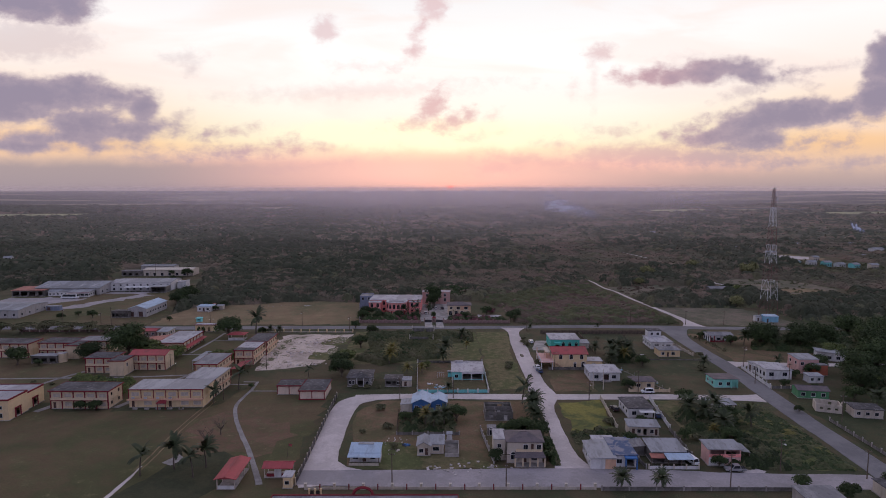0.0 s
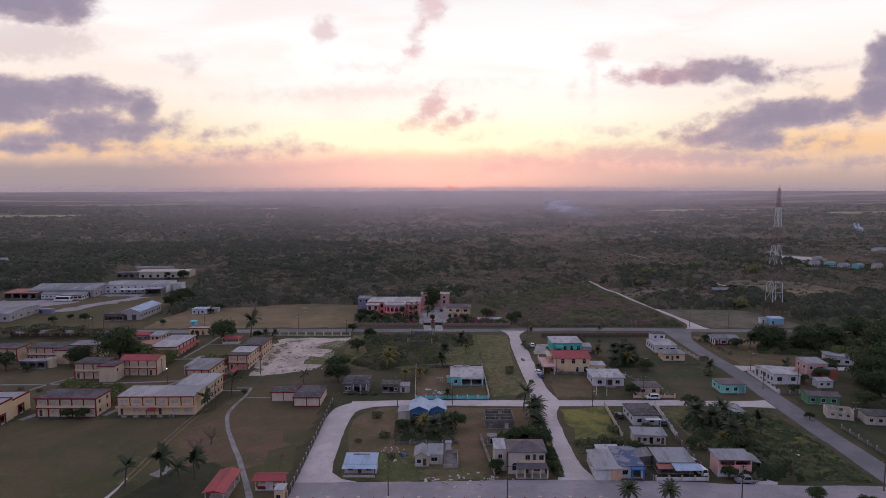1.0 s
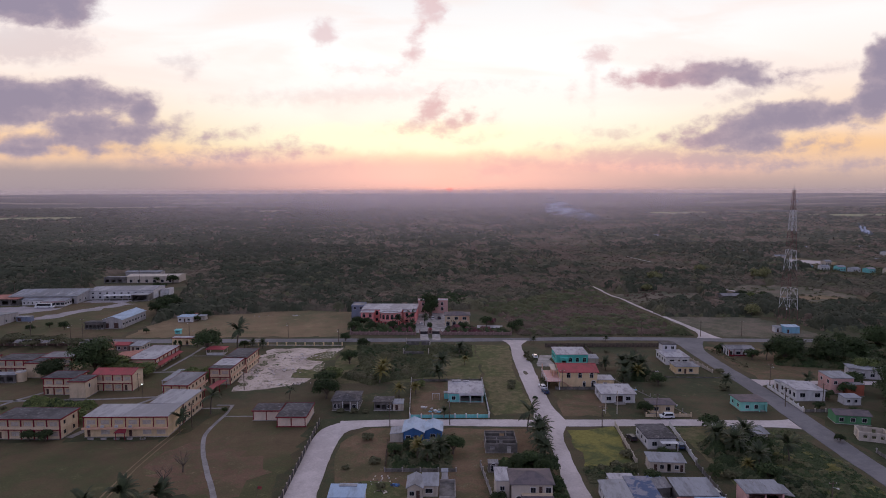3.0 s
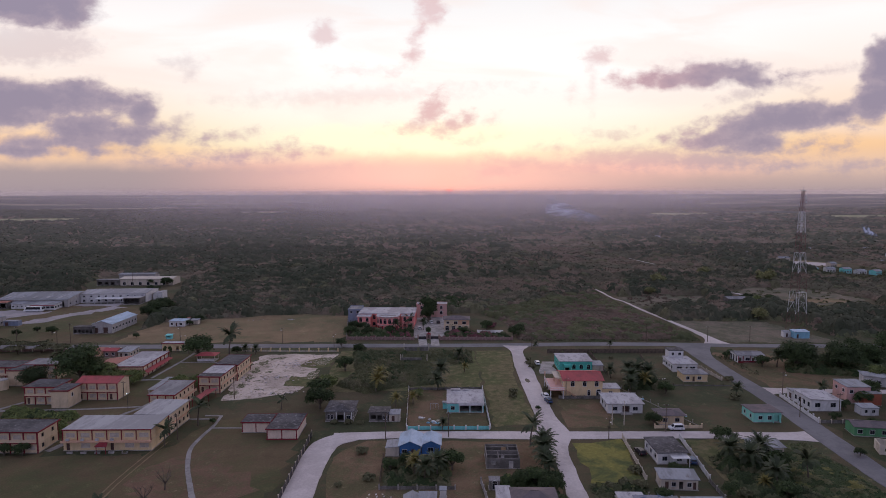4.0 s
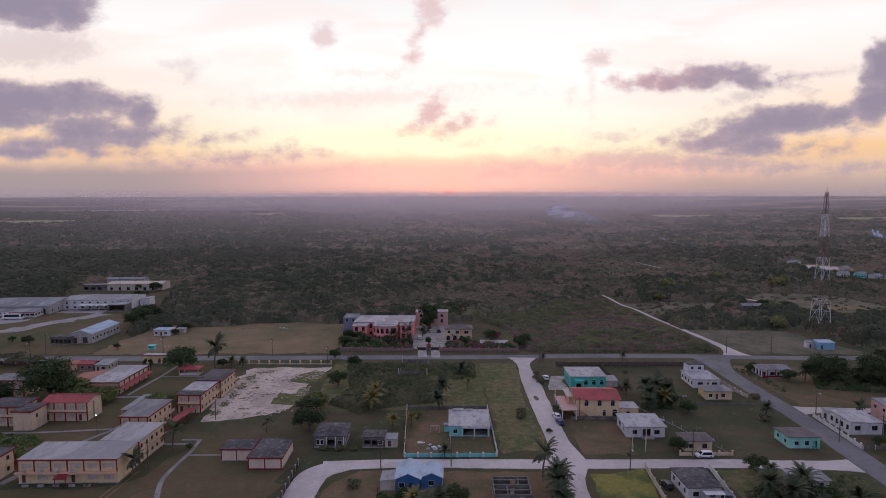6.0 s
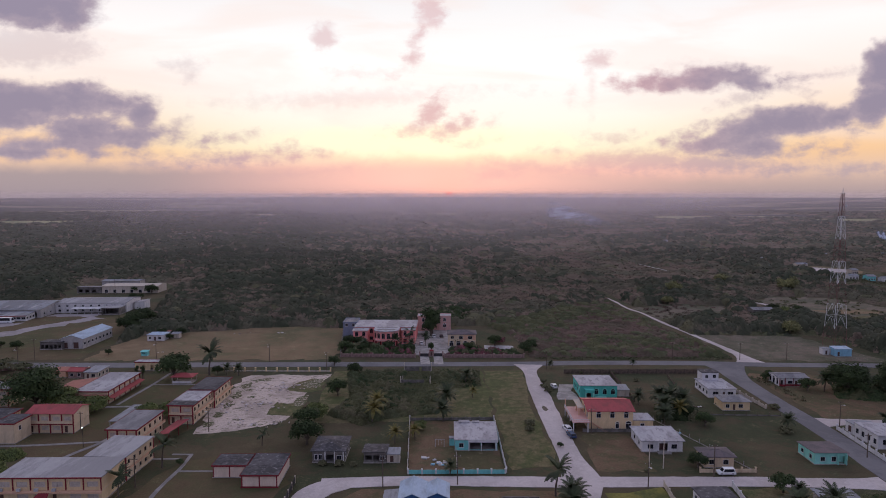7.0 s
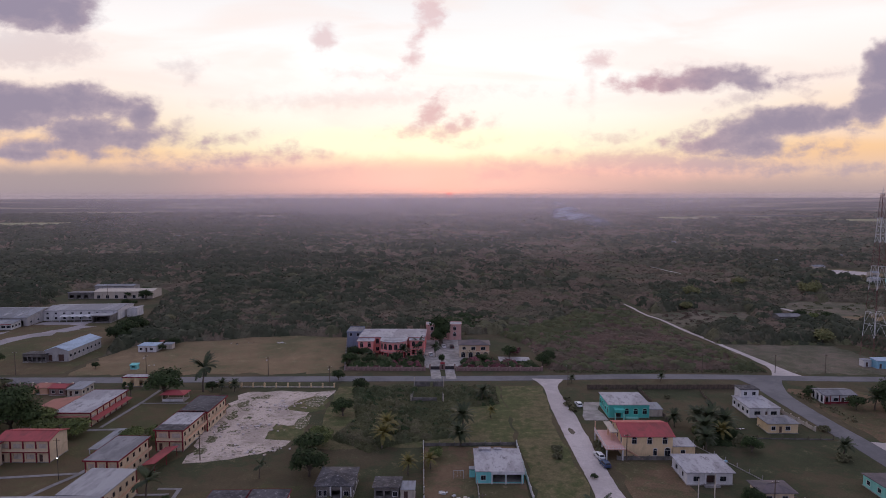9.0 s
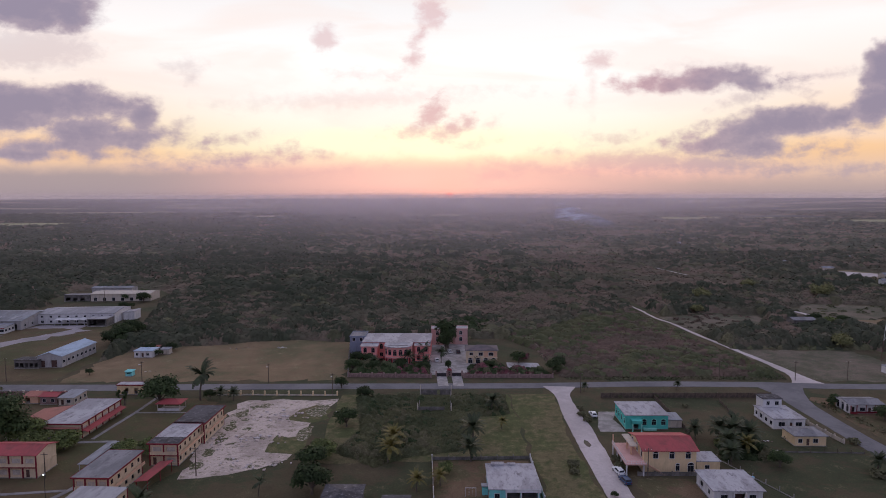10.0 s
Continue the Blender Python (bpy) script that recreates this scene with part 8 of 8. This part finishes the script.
def thicket(name, poly, n, r, h, mat, label, seed, leaves=14, size=0.4):
    """Dense low growth over a piece of ground."""
    gen = np.random.default_rng(seed)
    lo, hi = np.min(poly, 0), np.max(poly, 0)
    p = gen.uniform(lo, hi, (n * 3, 2))
    p = p[inside(poly, p)][:n]
    k = len(p)
    rr = r * gen.uniform(0.5, 1.3, k)
    hh = h * gen.uniform(0.35, 1.25, k) * (0.55 + 0.9 * np.array([max(0, noise.noise((x * 0.12, y * 0.12, seed)) + 0.5) for x, y in p]))
    d = gen.normal(size=(k, leaves, 3))
    d /= np.linalg.norm(d, axis=2, keepdims=True)
    d[:, :, 2] = np.abs(d[:, :, 2])
    c = np.concatenate([p[:, None, :] + d[:, :, :2] * rr[:, None, None], (d[:, :, 2] * hh[:, None] * gen.uniform(0.5, 1.0, (k, leaves)) + 0.1)[:, :, None]], 2)
    v, f = leaf_quads(c.reshape(-1, 3), d.reshape(-1, 3), size, gen)
    return tagged(new(name, fast_mesh(name, v, f, M[mat])), label, "vegetation", kind="stuff")


# the bush that spreads to the horizon
OPEN = []
OPEN.append([(-300, 325), (-143, 325), (-143, 372), (-150, 400), (-156, 450), (-154, 478), (-300, 486)])
OPEN.append([(-262, 530), (-180, 530), (-178, 560), (-200, 590), (-262, 590)])
OPEN.append([(-144, 330), (-30, 330), (-30, 404), (-60, 411), (-84, 409), (-100, 402), (-117, 401), (-121, 391), (-137, 392), (-144, 372)])
OPEN.append([(-34, 330), (58, 330), (56, 408), (-34, 408)])
OPEN.append([(56, 330), (150, 326), (149, 400), (146, 470), (120, 470), (60, 410)])
OPEN.append([(140, 330), (152, 330), (151, 530), (141, 530)])
OPEN.append([(150, 326), (222, 320), (218, 372), (208, 380), (150, 380)])
OPEN.append([(208, 420), (236, 412), (250, 394), (302, 404), (322, 440), (310, 488), (271, 498), (234, 474), (230, 436), (208, 436)])
OPEN.append([(-250, 478), (-165, 478), (-170, 530), (-250, 530)])
OPEN += [[(x - a, y - b), (x + a, y - b), (x + a, y + b), (x - a, y + b)] for x, y, a, b in MEADOWS]
OPEN += [[(375, 975), (430, 975), (430, 1012), (375, 1012)], [(366, 520), (450, 510), (462, 600), (452, 682), (380, 684)], [(535, 660), (580, 660), (580, 706), (535, 706)], [(143, 420), (164, 412), (199, 425), (213, 459), (186, 470), (143, 458)], [(246, 640), (260, 640), (256, 712), (244, 712)], [(-440, 630), (-400, 630), (-400, 676), (-440, 676)]]


def canopy(name, box, cell, space, r0, r1, h0, clumps, size, seed, label, poly=None, kinds=("forest", "forest_dark", "forest_pale"), shares=(0.34, 0.05), floor=0.8, gaps=0.85, loose=0.55, lumpy=1.7, ragged=1.0):
    """Closed growth: one rough sheet of rounded tops of many heights and several kinds, with leaf clumps standing out of it."""
    gen = np.random.default_rng(seed)
    bx0, bx1, by0, by1 = box if poly is None else (*[float(q) for q in (min(p[0] for p in poly) - 2, max(p[0] for p in poly) + 2)], min(p[1] for p in poly) - 2, max(p[1] for p in poly) + 2)
    xs, ys = np.arange(bx0, bx1 + cell, cell), np.arange(by0, by1 + cell, cell)
    nx, ny = len(xs), len(ys)
    gx, gy = np.meshgrid(xs, ys)
    gx, gy = gx + gen.uniform(-0.4, 0.4, gx.shape) * cell, gy + gen.uniform(-0.4, 0.4, gx.shape) * cell

    def clear_of(pts):
        if poly is not None:
            return ~inside(poly, pts)
        return np.any([inside(o, pts) for o in OPEN], axis=0) | (pts[:, 1] < by0 + cell)

    where = np.stack([gx.ravel(), gy.ravel()], 1)
    bare = clear_of(where)
    low = np.array([noise.noise((a * 0.05, b * 0.05, 0)) for a, b in where])
    gz = (floor * (0.6 + 0.8 * low) + gen.uniform(-0.2, 0.3, len(low)) * floor).reshape(ny, nx)
    sort = np.zeros((ny, nx), np.int32)
    n = int((bx1 - bx0) * (by1 - by0) / space**2)
    p = np.stack([gen.uniform(bx0, bx1, n), gen.uniform(by0, by1, n)], 1)
    p = p[(p[:, 0] > -0.82 * p[:, 1] - 40) & (p[:, 0] < 0.90 * p[:, 1] + 40)]
    p = p[~clear_of(p)]
    freq = 0.007 if poly is None else 0.022
    wave = np.array([noise.noise((a * freq, b * freq, seed)) + 0.6 * noise.noise((a * 4 * freq, b * 4 * freq, seed)) for a, b in p])
    keep = gen.uniform(size=len(p)) < gaps + 0.7 * wave
    p, wave = p[keep], wave[keep]
    draw = gen.uniform(size=len(p)) - 0.9 * wave
    if poly is None:
        draw -= np.clip((-40 - p[:, 0]) / 240, 0, 0.55)
    kind = np.where(draw < shares[0], 1, np.where(gen.uniform(size=len(p)) < shares[1], 2, 0))
    rr = gen.uniform(0, 1, len(p)) ** lumpy * (r1 - r0) + r0
    hh = h0 * (0.45 + 0.55 * (rr - r0) / (r1 - r0)) * gen.uniform(0.75, 1.2, len(p)) * (1 + 0.45 * wave) * np.where(kind > 0, 1.2, 0.85)
    for (x, y), r, h, k in zip(p, rr, hh, kind):
        i0, i1 = max(int((x - r - bx0) / cell), 0), int((x + r - bx0) / cell) + 2
        j0, j1 = max(int((y - r - by0) / cell), 0), int((y + r - by0) / cell) + 2
        d = ((gx[j0:j1, i0:i1] - x) ** 2 + (gy[j0:j1, i0:i1] - y) ** 2) / r**2
        top = np.where(d < 1, h * (0.4 + 0.6 * np.maximum(1 - d, 0) ** 0.6), 0)
        up = top > gz[j0:j1, i0:i1]
        gz[j0:j1, i0:i1] = np.where(up, top, gz[j0:j1, i0:i1])
        sort[j0:j1, i0:i1] = np.where(up, k, sort[j0:j1, i0:i1])
    gz = gz.ravel() + ragged * gen.normal(0, 0.05 * h0 ** 0.5 * cell**0.5 + 0.02 * h0, nx * ny)
    near = bare.reshape(ny, nx)
    fall = np.where(near, 0.0, 1.0)
    for share in (0.30, 0.55, 0.80):
        grown = near.copy()
        grown[1:] |= near[:-1]
        grown[:-1] |= near[1:]
        grown[:, 1:] |= near[:, :-1]
        grown[:, :-1] |= near[:, 1:]
        fall = np.where(grown & ~near, share, fall)
        near = grown
    gz = np.where(bare, -0.5, np.maximum(gz * fall.ravel(), 0.02))
    v = np.stack([gx.ravel(), gy.ravel(), gz], 1)
    i, j = np.meshgrid(np.arange(nx - 1), np.arange(ny - 1))
    a = (j * nx + i).ravel()
    f = np.stack([a, a + 1, a + nx + 1, a + nx], 1)
    m3 = v[f].mean(1)
    f = f[~bare[f].all(1) & (m3[:, 0] > -0.80 * m3[:, 1] - 25) & (m3[:, 0] < 0.88 * m3[:, 1] + 25)]
    which = sort.ravel()[f[:, 0]]
    steep = np.linalg.norm(np.cross(v[f[:, 2]] - v[f[:, 0]], v[f[:, 3]] - v[f[:, 1]]), axis=1)
    q = gen.choice(len(f), clumps, p=steep / steep.sum())
    leaf_kind, c4 = which[q], v[f[q]]
    nr = np.cross(c4[:, 2] - c4[:, 0], c4[:, 3] - c4[:, 1])
    nr /= np.linalg.norm(nr, axis=1, keepdims=True)
    s, t = gen.uniform(size=(2, len(q), 1))
    c = (c4[:, 0] * (1 - s) + c4[:, 1] * s) * (1 - t) + (c4[:, 3] * (1 - s) + c4[:, 2] * s) * t + nr * gen.uniform(-0.1, 1.1, (len(q), 1)) * size
    c, nr, leaf_kind = c[c[:, 2] > 0.1], nr[c[:, 2] > 0.1], leaf_kind[c[:, 2] > 0.1]
    lv, lf = leaf_quads(c, nr, size, gen, loose)
    for part_name, pv, pf, ids, text in ((name, v, f, which, label), (name + "_leaves", lv, lf, leaf_kind, "leaf clumps of the " + label)):
        d = fast_mesh(part_name, pv, pf, M[kinds[0]])
        for k in kinds[1:]:
            d.materials.append(M[k])
        d.polygons.foreach_set("material_index", np.ascontiguousarray(ids, np.int32))
        tagged(new(part_name, d), text, "vegetation", kind="stuff")


def fan(y0, y1):
    return (-0.80 * y1 - 30, 0.88 * y1 + 30, y0, y1)



# overgrown lots, brush and gardens
canopy("scrub_growth", None, 0.8, 1.6, 0.8, 2.2, 3.2, 4500, 0.22, 70, "dark shrubs below the palms behind the yellow house", [(83, 257), (99, 256), (101, 270), (88, 272)], ("leaf", "scrub", "leaf_lime"), (0.3, 0.1), 0.5, 0.9)
canopy("scrub_growth", None, 0.7, 1.5, 0.8, 1.9, 3.6, 6000, 0.2, 71, "dark garden trees beside the cream villa", [(24, 176), (38, 174), (40, 186), (36, 190), (24, 188)], ("leaf", "scrub", "leaf_lime"), (0.2, 0.1), 0.4, 0.95)
canopy("hedge", None, 0.5, 1.1, 0.6, 1.2, 2.4, 3000, 0.16, 72, "clipped hedge between the cream villa and the street", [(36.6, 161), (39.4, 161), (40.4, 175), (37.4, 175)], ("leaf", "leaf", "scrub"), (0.2, 0.3), 0.5, 1.0)
canopy("hedge", None, 0.6, 1.3, 0.7, 1.7, 2.2, 5000, 0.2, 73, "overgrown dark hedge between the school blocks", [(-133, 241), (-120, 239), (-108, 237), (-107, 242), (-120, 245.5), (-132, 246.5)], ("leaf", "leaf_lime", "scrub"), (0.25, 0.1), 0.4, 0.9)
BUSHY = ("scrub", "leaf", "weedleaf")
LOT = [(-26, 268), (-20, 286), (-24, 318), (31, 316), (30, 297), (18, 294), (12, 268), (-5, 264), (-14, 258), (-20, 264)]
canopy("scrub_growth", None, 0.6, 1.2, 0.5, 1.5, 1.9, 40000, 0.17, 31, "dense green bushes filling the vacant lot", LOT, ("weed_green", "scrub", "leaf"), (0.40, 0.22), 1.1, 0.85, 0.6, 1.5, 0.8)
canopy("weeds", None, 0.7, 1.2, 0.5, 1.6, 1.0, 18000, 0.16, 32, "tall yellow-green weeds over the triangular lot", [(88, 157), (117.5, 153.5), (119.5, 180), (119.5, 204), (106, 206), (98, 176), (88, 168)], ("leaf", "weed_green", "weedleaf"), (0.42, 0.14), 0.45, 0.8, 0.4, 1.4, 0.7)
canopy("scrub_growth", None, 0.8, 1.5, 0.7, 2.0, 2.2, 5000, 0.22, 33, "dark bushes at the corner of the triangular lot", [(84, 157), (100, 155), (104, 178), (98, 184), (86, 182)], ("scrub", "leaf", "leaf"), (0.5, 0.2), 0.5, 0.7)
canopy("scrub_growth", None, 0.8, 1.6, 0.8, 2.2, 2.6, 5000, 0.22, 34, "dark undergrowth beneath the palms", [(84, 180), (98, 180), (106, 196), (97, 196), (92, 200), (85, 198)], ("scrub", "leaf", "leaf"), (0.6, 0.2), 0.5, 0.8)
canopy("scrub_growth", None, 0.8, 1.5, 0.6, 1.8, 1.7, 3000, 0.22, 36, "scrubby growth behind the zinc-roofed house", [(47.8, 184), (62, 184), (60, 176), (47, 174.5)], BUSHY, (0.4, 0.2), 0.3, 0.6)
canopy("scrub_growth", None, 0.7, 1.6, 0.7, 1.8, 2.2, 5000, 0.2, 37, "garden shrubs in front of the blue house", [(-5, 185.5), (13, 184.5), (13.5, 200), (-1, 202), (-5, 202.5)], ("scrub", "leaf", "leaf_lime"), (0.55, 0.2), 0.3, 0.5)
canopy("dry_brush", None, 0.8, 2.1, 0.8, 3.6, 2.3, 42000, 0.24, 38, "reddish dry brush between the villa and the track", [(57, 338), (148, 333), (144.5, 362), (142.5, 400), (140, 478), (100, 478), (40, 420), (57, 380)], ("scrub_red", "weed_green", "scrub"), (0.40, 0.16), 0.3, 0.8, 0.35, 1.3, 0.7)
canopy("scrub_growth", None, 1.1, 2.2, 1.0, 3.2, 3.0, 16000, 0.34, 39, "mixed scrub behind the villa", [(27, 406), (46, 430), (60, 470), (-30, 430), (-30, 410)], ("scrub", "leaf", "scrub_red"), (0.3, 0.2), 0.5, 0.8)
canopy("scrub_growth", None, 1.0, 2.6, 1.2, 3.6, 3.2, 22000, 0.34, 40, "bushes round the mast's clearing", [(152, 382), (206, 376), (212, 404), (240, 398), (330, 380), (330, 338), (222, 330), (216, 372), (150, 379)], ("scrub", "forest_dark", "forest_pale"), (0.45, 0.1), 0.5, 0.85, 0.4)
canopy("scrub_growth", None, 1.1, 2.4, 1.2, 3.4, 2.6, 12000, 0.36, 41, "low bush beside the dirt track", [(156, 381), (210, 378), (206, 416), (197, 426), (165, 412), (153, 416)], ("weed_green", "forest_dark", "scrub"), (0.45, 0.2), 0.5, 0.9, 0.4)
canopy("undergrowth", None, 1.2, 2.6, 1.2, 3.2, 3.2, 14000, 0.4, 46, "shaded undergrowth beneath the eastern trees", [(160, 202), (215, 190), (262, 318), (205, 308), (186, 280), (200, 254), (222, 250), (220, 242), (190, 243), (172, 228)], ("scrub", "leaf", "leaf"), (0.5, 0.2), 0.5, 0.8)
canopy("garden_shrubs", None, 0.6, 1.5, 0.7, 1.9, 3.0, 9000, 0.2, 48, "dense dark green shrubs in the villa's front garden", [(-28.5, 345), (3.5, 342), (4, 350), (1, 358), (-3, 357.5), (-16, 358), (-28.5, 364)], ("leaf", "scrub", "flower"), (0.32, 0.05), 0.3, 0.8)
canopy("garden_shrubs", None, 0.6, 1.5, 0.7, 1.9, 2.4, 6000, 0.2, 49, "green and dull magenta shrubs round the guest house", [(19, 341.5), (54, 339), (54, 350), (39, 350.5), (36, 359), (21, 357)], ("leaf", "flower", "scrub"), (0.2, 0.3), 0.3, 0.72)
thicket("scattered_brush", [(236, 470), (271, 495), (308, 486), (318, 440), (296, 408), (250, 396), (238, 420)], 90, 1.7, 1.3, "scrub", "scattered low brush over the clearing", 57, 40, 0.34)
thicket("scattered_brush", [(150, 455), (185, 468), (210, 458), (197, 427), (164, 414), (150, 420)], 70, 1.6, 1.1, "scrub_red", "scattered dry brush beside the track", 58, 40, 0.3)
canopy("undergrowth", None, 0.9, 2.0, 1.0, 2.8, 2.8, 16000, 0.3, 74, "dark bushes crowding beneath the roadside trees", [(157, 275), (176, 270), (198, 262), (216, 274), (224, 302), (196, 302), (166, 291)], ("leaf", "weed_green", "scrub"), (0.25, 0.1), 0.6, 0.95, 0.45)
thicket("scattered_brush", [(366, 520), (450, 510), (460, 600), (440, 612), (372, 624)], 160, 2.4, 2.2, "scrub", "low brush round the far houses", 60, 44, 0.5)
thicket("verge_weeds", [(60, 334), (148, 329), (148, 333), (58, 338)], 300, 1.0, 0.6, "scrub", "weeds along the main road", 45, 10, 0.24)
thicket("verge_weeds", [(141, 270), (146, 276), (145, 300), (140.5, 304)], 40, 1.0, 0.8, "scrub", "bushes on the junction's corner", 47, 12, 0.25)

# woodland to the horizon
WOODS = dict(loose=0.42, lumpy=1.35, ragged=0.6, shares=(0.36, 0.08), floor=2.2)
canopy("near_woods", fan(335, 560), 1.0, 3.3, 1.5, 4.8, 4.9, 240000, 0.42, 51, "dense scrub woodland of low dusky trees", **WOODS)
canopy("scrub_woods", fan(556, 830), 2.0, 5.0, 2.2, 6.6, 6.2, 120000, 0.72, 54, "close scrub woodland behind the first trees", **WOODS)
canopy("middle_woods", fan(824, 1500), 3.6, 7.0, 3.4, 9.0, 7.6, 80000, 1.1, 52, "continuous scrub woodland further off", **WOODS)
canopy("far_woods", fan(1484, 2620), 8.0, 13.0, 7.0, 18.0, 9.0, 34000, 2.2, 53, "hazy woodland stretching into the distance", **WOODS)

# thin smoke of bush fires
smoke_mat = bpy.data.materials.new("thin_blue_smoke")
smoke_mat.use_nodes = True
sn = Nodes(smoke_mat.node_tree)
sp = smoke_mat.node_tree.nodes["Principled BSDF"]
sat = sn.add("ShaderNodeTexCoord")
ssep = sn.add("ShaderNodeSeparateXYZ")
sn.link(sat.outputs["Generated"], ssep.inputs[0])
wisps = sn.noise(sat.outputs["Generated"], 3.0, 6, 0.6, 0.8)
across = sn.math("MULTIPLY", sn.math("MULTIPLY", ssep.outputs[1], sn.math("SUBTRACT", 1.0, ssep.outputs[1])), 4.0)
along = sn.math("MULTIPLY", sn.smooth(ssep.outputs[0], 0.0, 0.18), sn.smooth(ssep.outputs[0], 1.0, 0.35))
thick = sn.math("MULTIPLY", sn.math("MULTIPLY", across, along), sn.smooth(wisps, 0.3, 0.7))
sn.feed(sp.inputs["Base Color"], (0.42, 0.46, 0.55))
sp.inputs["Roughness"].default_value = 1.0
sn.feed(sp.inputs["Alpha"], sn.math("MULTIPLY", thick, 1.5, clamp=True))


def smoke(x, y, ln, ht, tilt, label):
    """Drifting smoke: a few thin curled sheets, one behind another."""
    m = Mesh()
    cols, rows_n = 14, 5
    for k in range(cols + 1):
        for j in range(rows_n + 1):
            s, q = k / cols, j / rows_n
            m.v.append((-ln * s, ht * (q * (0.35 + 0.9 * s) + tilt * s) - 0.0, 6 * math.sin(3 * s + 2 * q)))
    for k in range(cols):
        for j in range(rows_n):
            a = k * (rows_n + 1) + j
            m.f.append((a, a + 1, a + rows_n + 2, a + rows_n + 1))
    for i in range(2):
        ob = new("smoke_plume", m.data("smoke_plume", smoke_mat))
        ob.matrix_basis = pose(x + 12 * i, y + 25 * i, 2, 90, 0, 4 * i)
        ob.visible_shadow = False
        tagged(ob, label, "smoke", "bush smoke", "stuff")


smoke(425, 1310, 150, 30, 1.0, "thin blue smoke drifting from a bush fire")
smoke(690, 900, 16, 13, 0.8, "faint wisp of smoke above the trees")

# upright translucent sheets added to imitate evening haze and bush smoke over the plain
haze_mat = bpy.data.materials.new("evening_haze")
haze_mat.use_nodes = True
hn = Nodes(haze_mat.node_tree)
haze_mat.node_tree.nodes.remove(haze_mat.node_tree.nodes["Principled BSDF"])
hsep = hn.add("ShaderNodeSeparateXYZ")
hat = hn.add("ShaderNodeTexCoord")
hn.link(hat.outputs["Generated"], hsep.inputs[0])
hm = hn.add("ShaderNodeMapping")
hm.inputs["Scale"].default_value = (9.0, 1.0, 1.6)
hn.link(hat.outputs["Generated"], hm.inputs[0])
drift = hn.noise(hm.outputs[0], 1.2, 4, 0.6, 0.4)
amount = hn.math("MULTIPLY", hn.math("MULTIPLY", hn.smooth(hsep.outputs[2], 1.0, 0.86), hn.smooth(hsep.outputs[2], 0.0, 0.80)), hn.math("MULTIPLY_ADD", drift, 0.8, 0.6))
# denser in the middle so the haze looks brighter towards the sun
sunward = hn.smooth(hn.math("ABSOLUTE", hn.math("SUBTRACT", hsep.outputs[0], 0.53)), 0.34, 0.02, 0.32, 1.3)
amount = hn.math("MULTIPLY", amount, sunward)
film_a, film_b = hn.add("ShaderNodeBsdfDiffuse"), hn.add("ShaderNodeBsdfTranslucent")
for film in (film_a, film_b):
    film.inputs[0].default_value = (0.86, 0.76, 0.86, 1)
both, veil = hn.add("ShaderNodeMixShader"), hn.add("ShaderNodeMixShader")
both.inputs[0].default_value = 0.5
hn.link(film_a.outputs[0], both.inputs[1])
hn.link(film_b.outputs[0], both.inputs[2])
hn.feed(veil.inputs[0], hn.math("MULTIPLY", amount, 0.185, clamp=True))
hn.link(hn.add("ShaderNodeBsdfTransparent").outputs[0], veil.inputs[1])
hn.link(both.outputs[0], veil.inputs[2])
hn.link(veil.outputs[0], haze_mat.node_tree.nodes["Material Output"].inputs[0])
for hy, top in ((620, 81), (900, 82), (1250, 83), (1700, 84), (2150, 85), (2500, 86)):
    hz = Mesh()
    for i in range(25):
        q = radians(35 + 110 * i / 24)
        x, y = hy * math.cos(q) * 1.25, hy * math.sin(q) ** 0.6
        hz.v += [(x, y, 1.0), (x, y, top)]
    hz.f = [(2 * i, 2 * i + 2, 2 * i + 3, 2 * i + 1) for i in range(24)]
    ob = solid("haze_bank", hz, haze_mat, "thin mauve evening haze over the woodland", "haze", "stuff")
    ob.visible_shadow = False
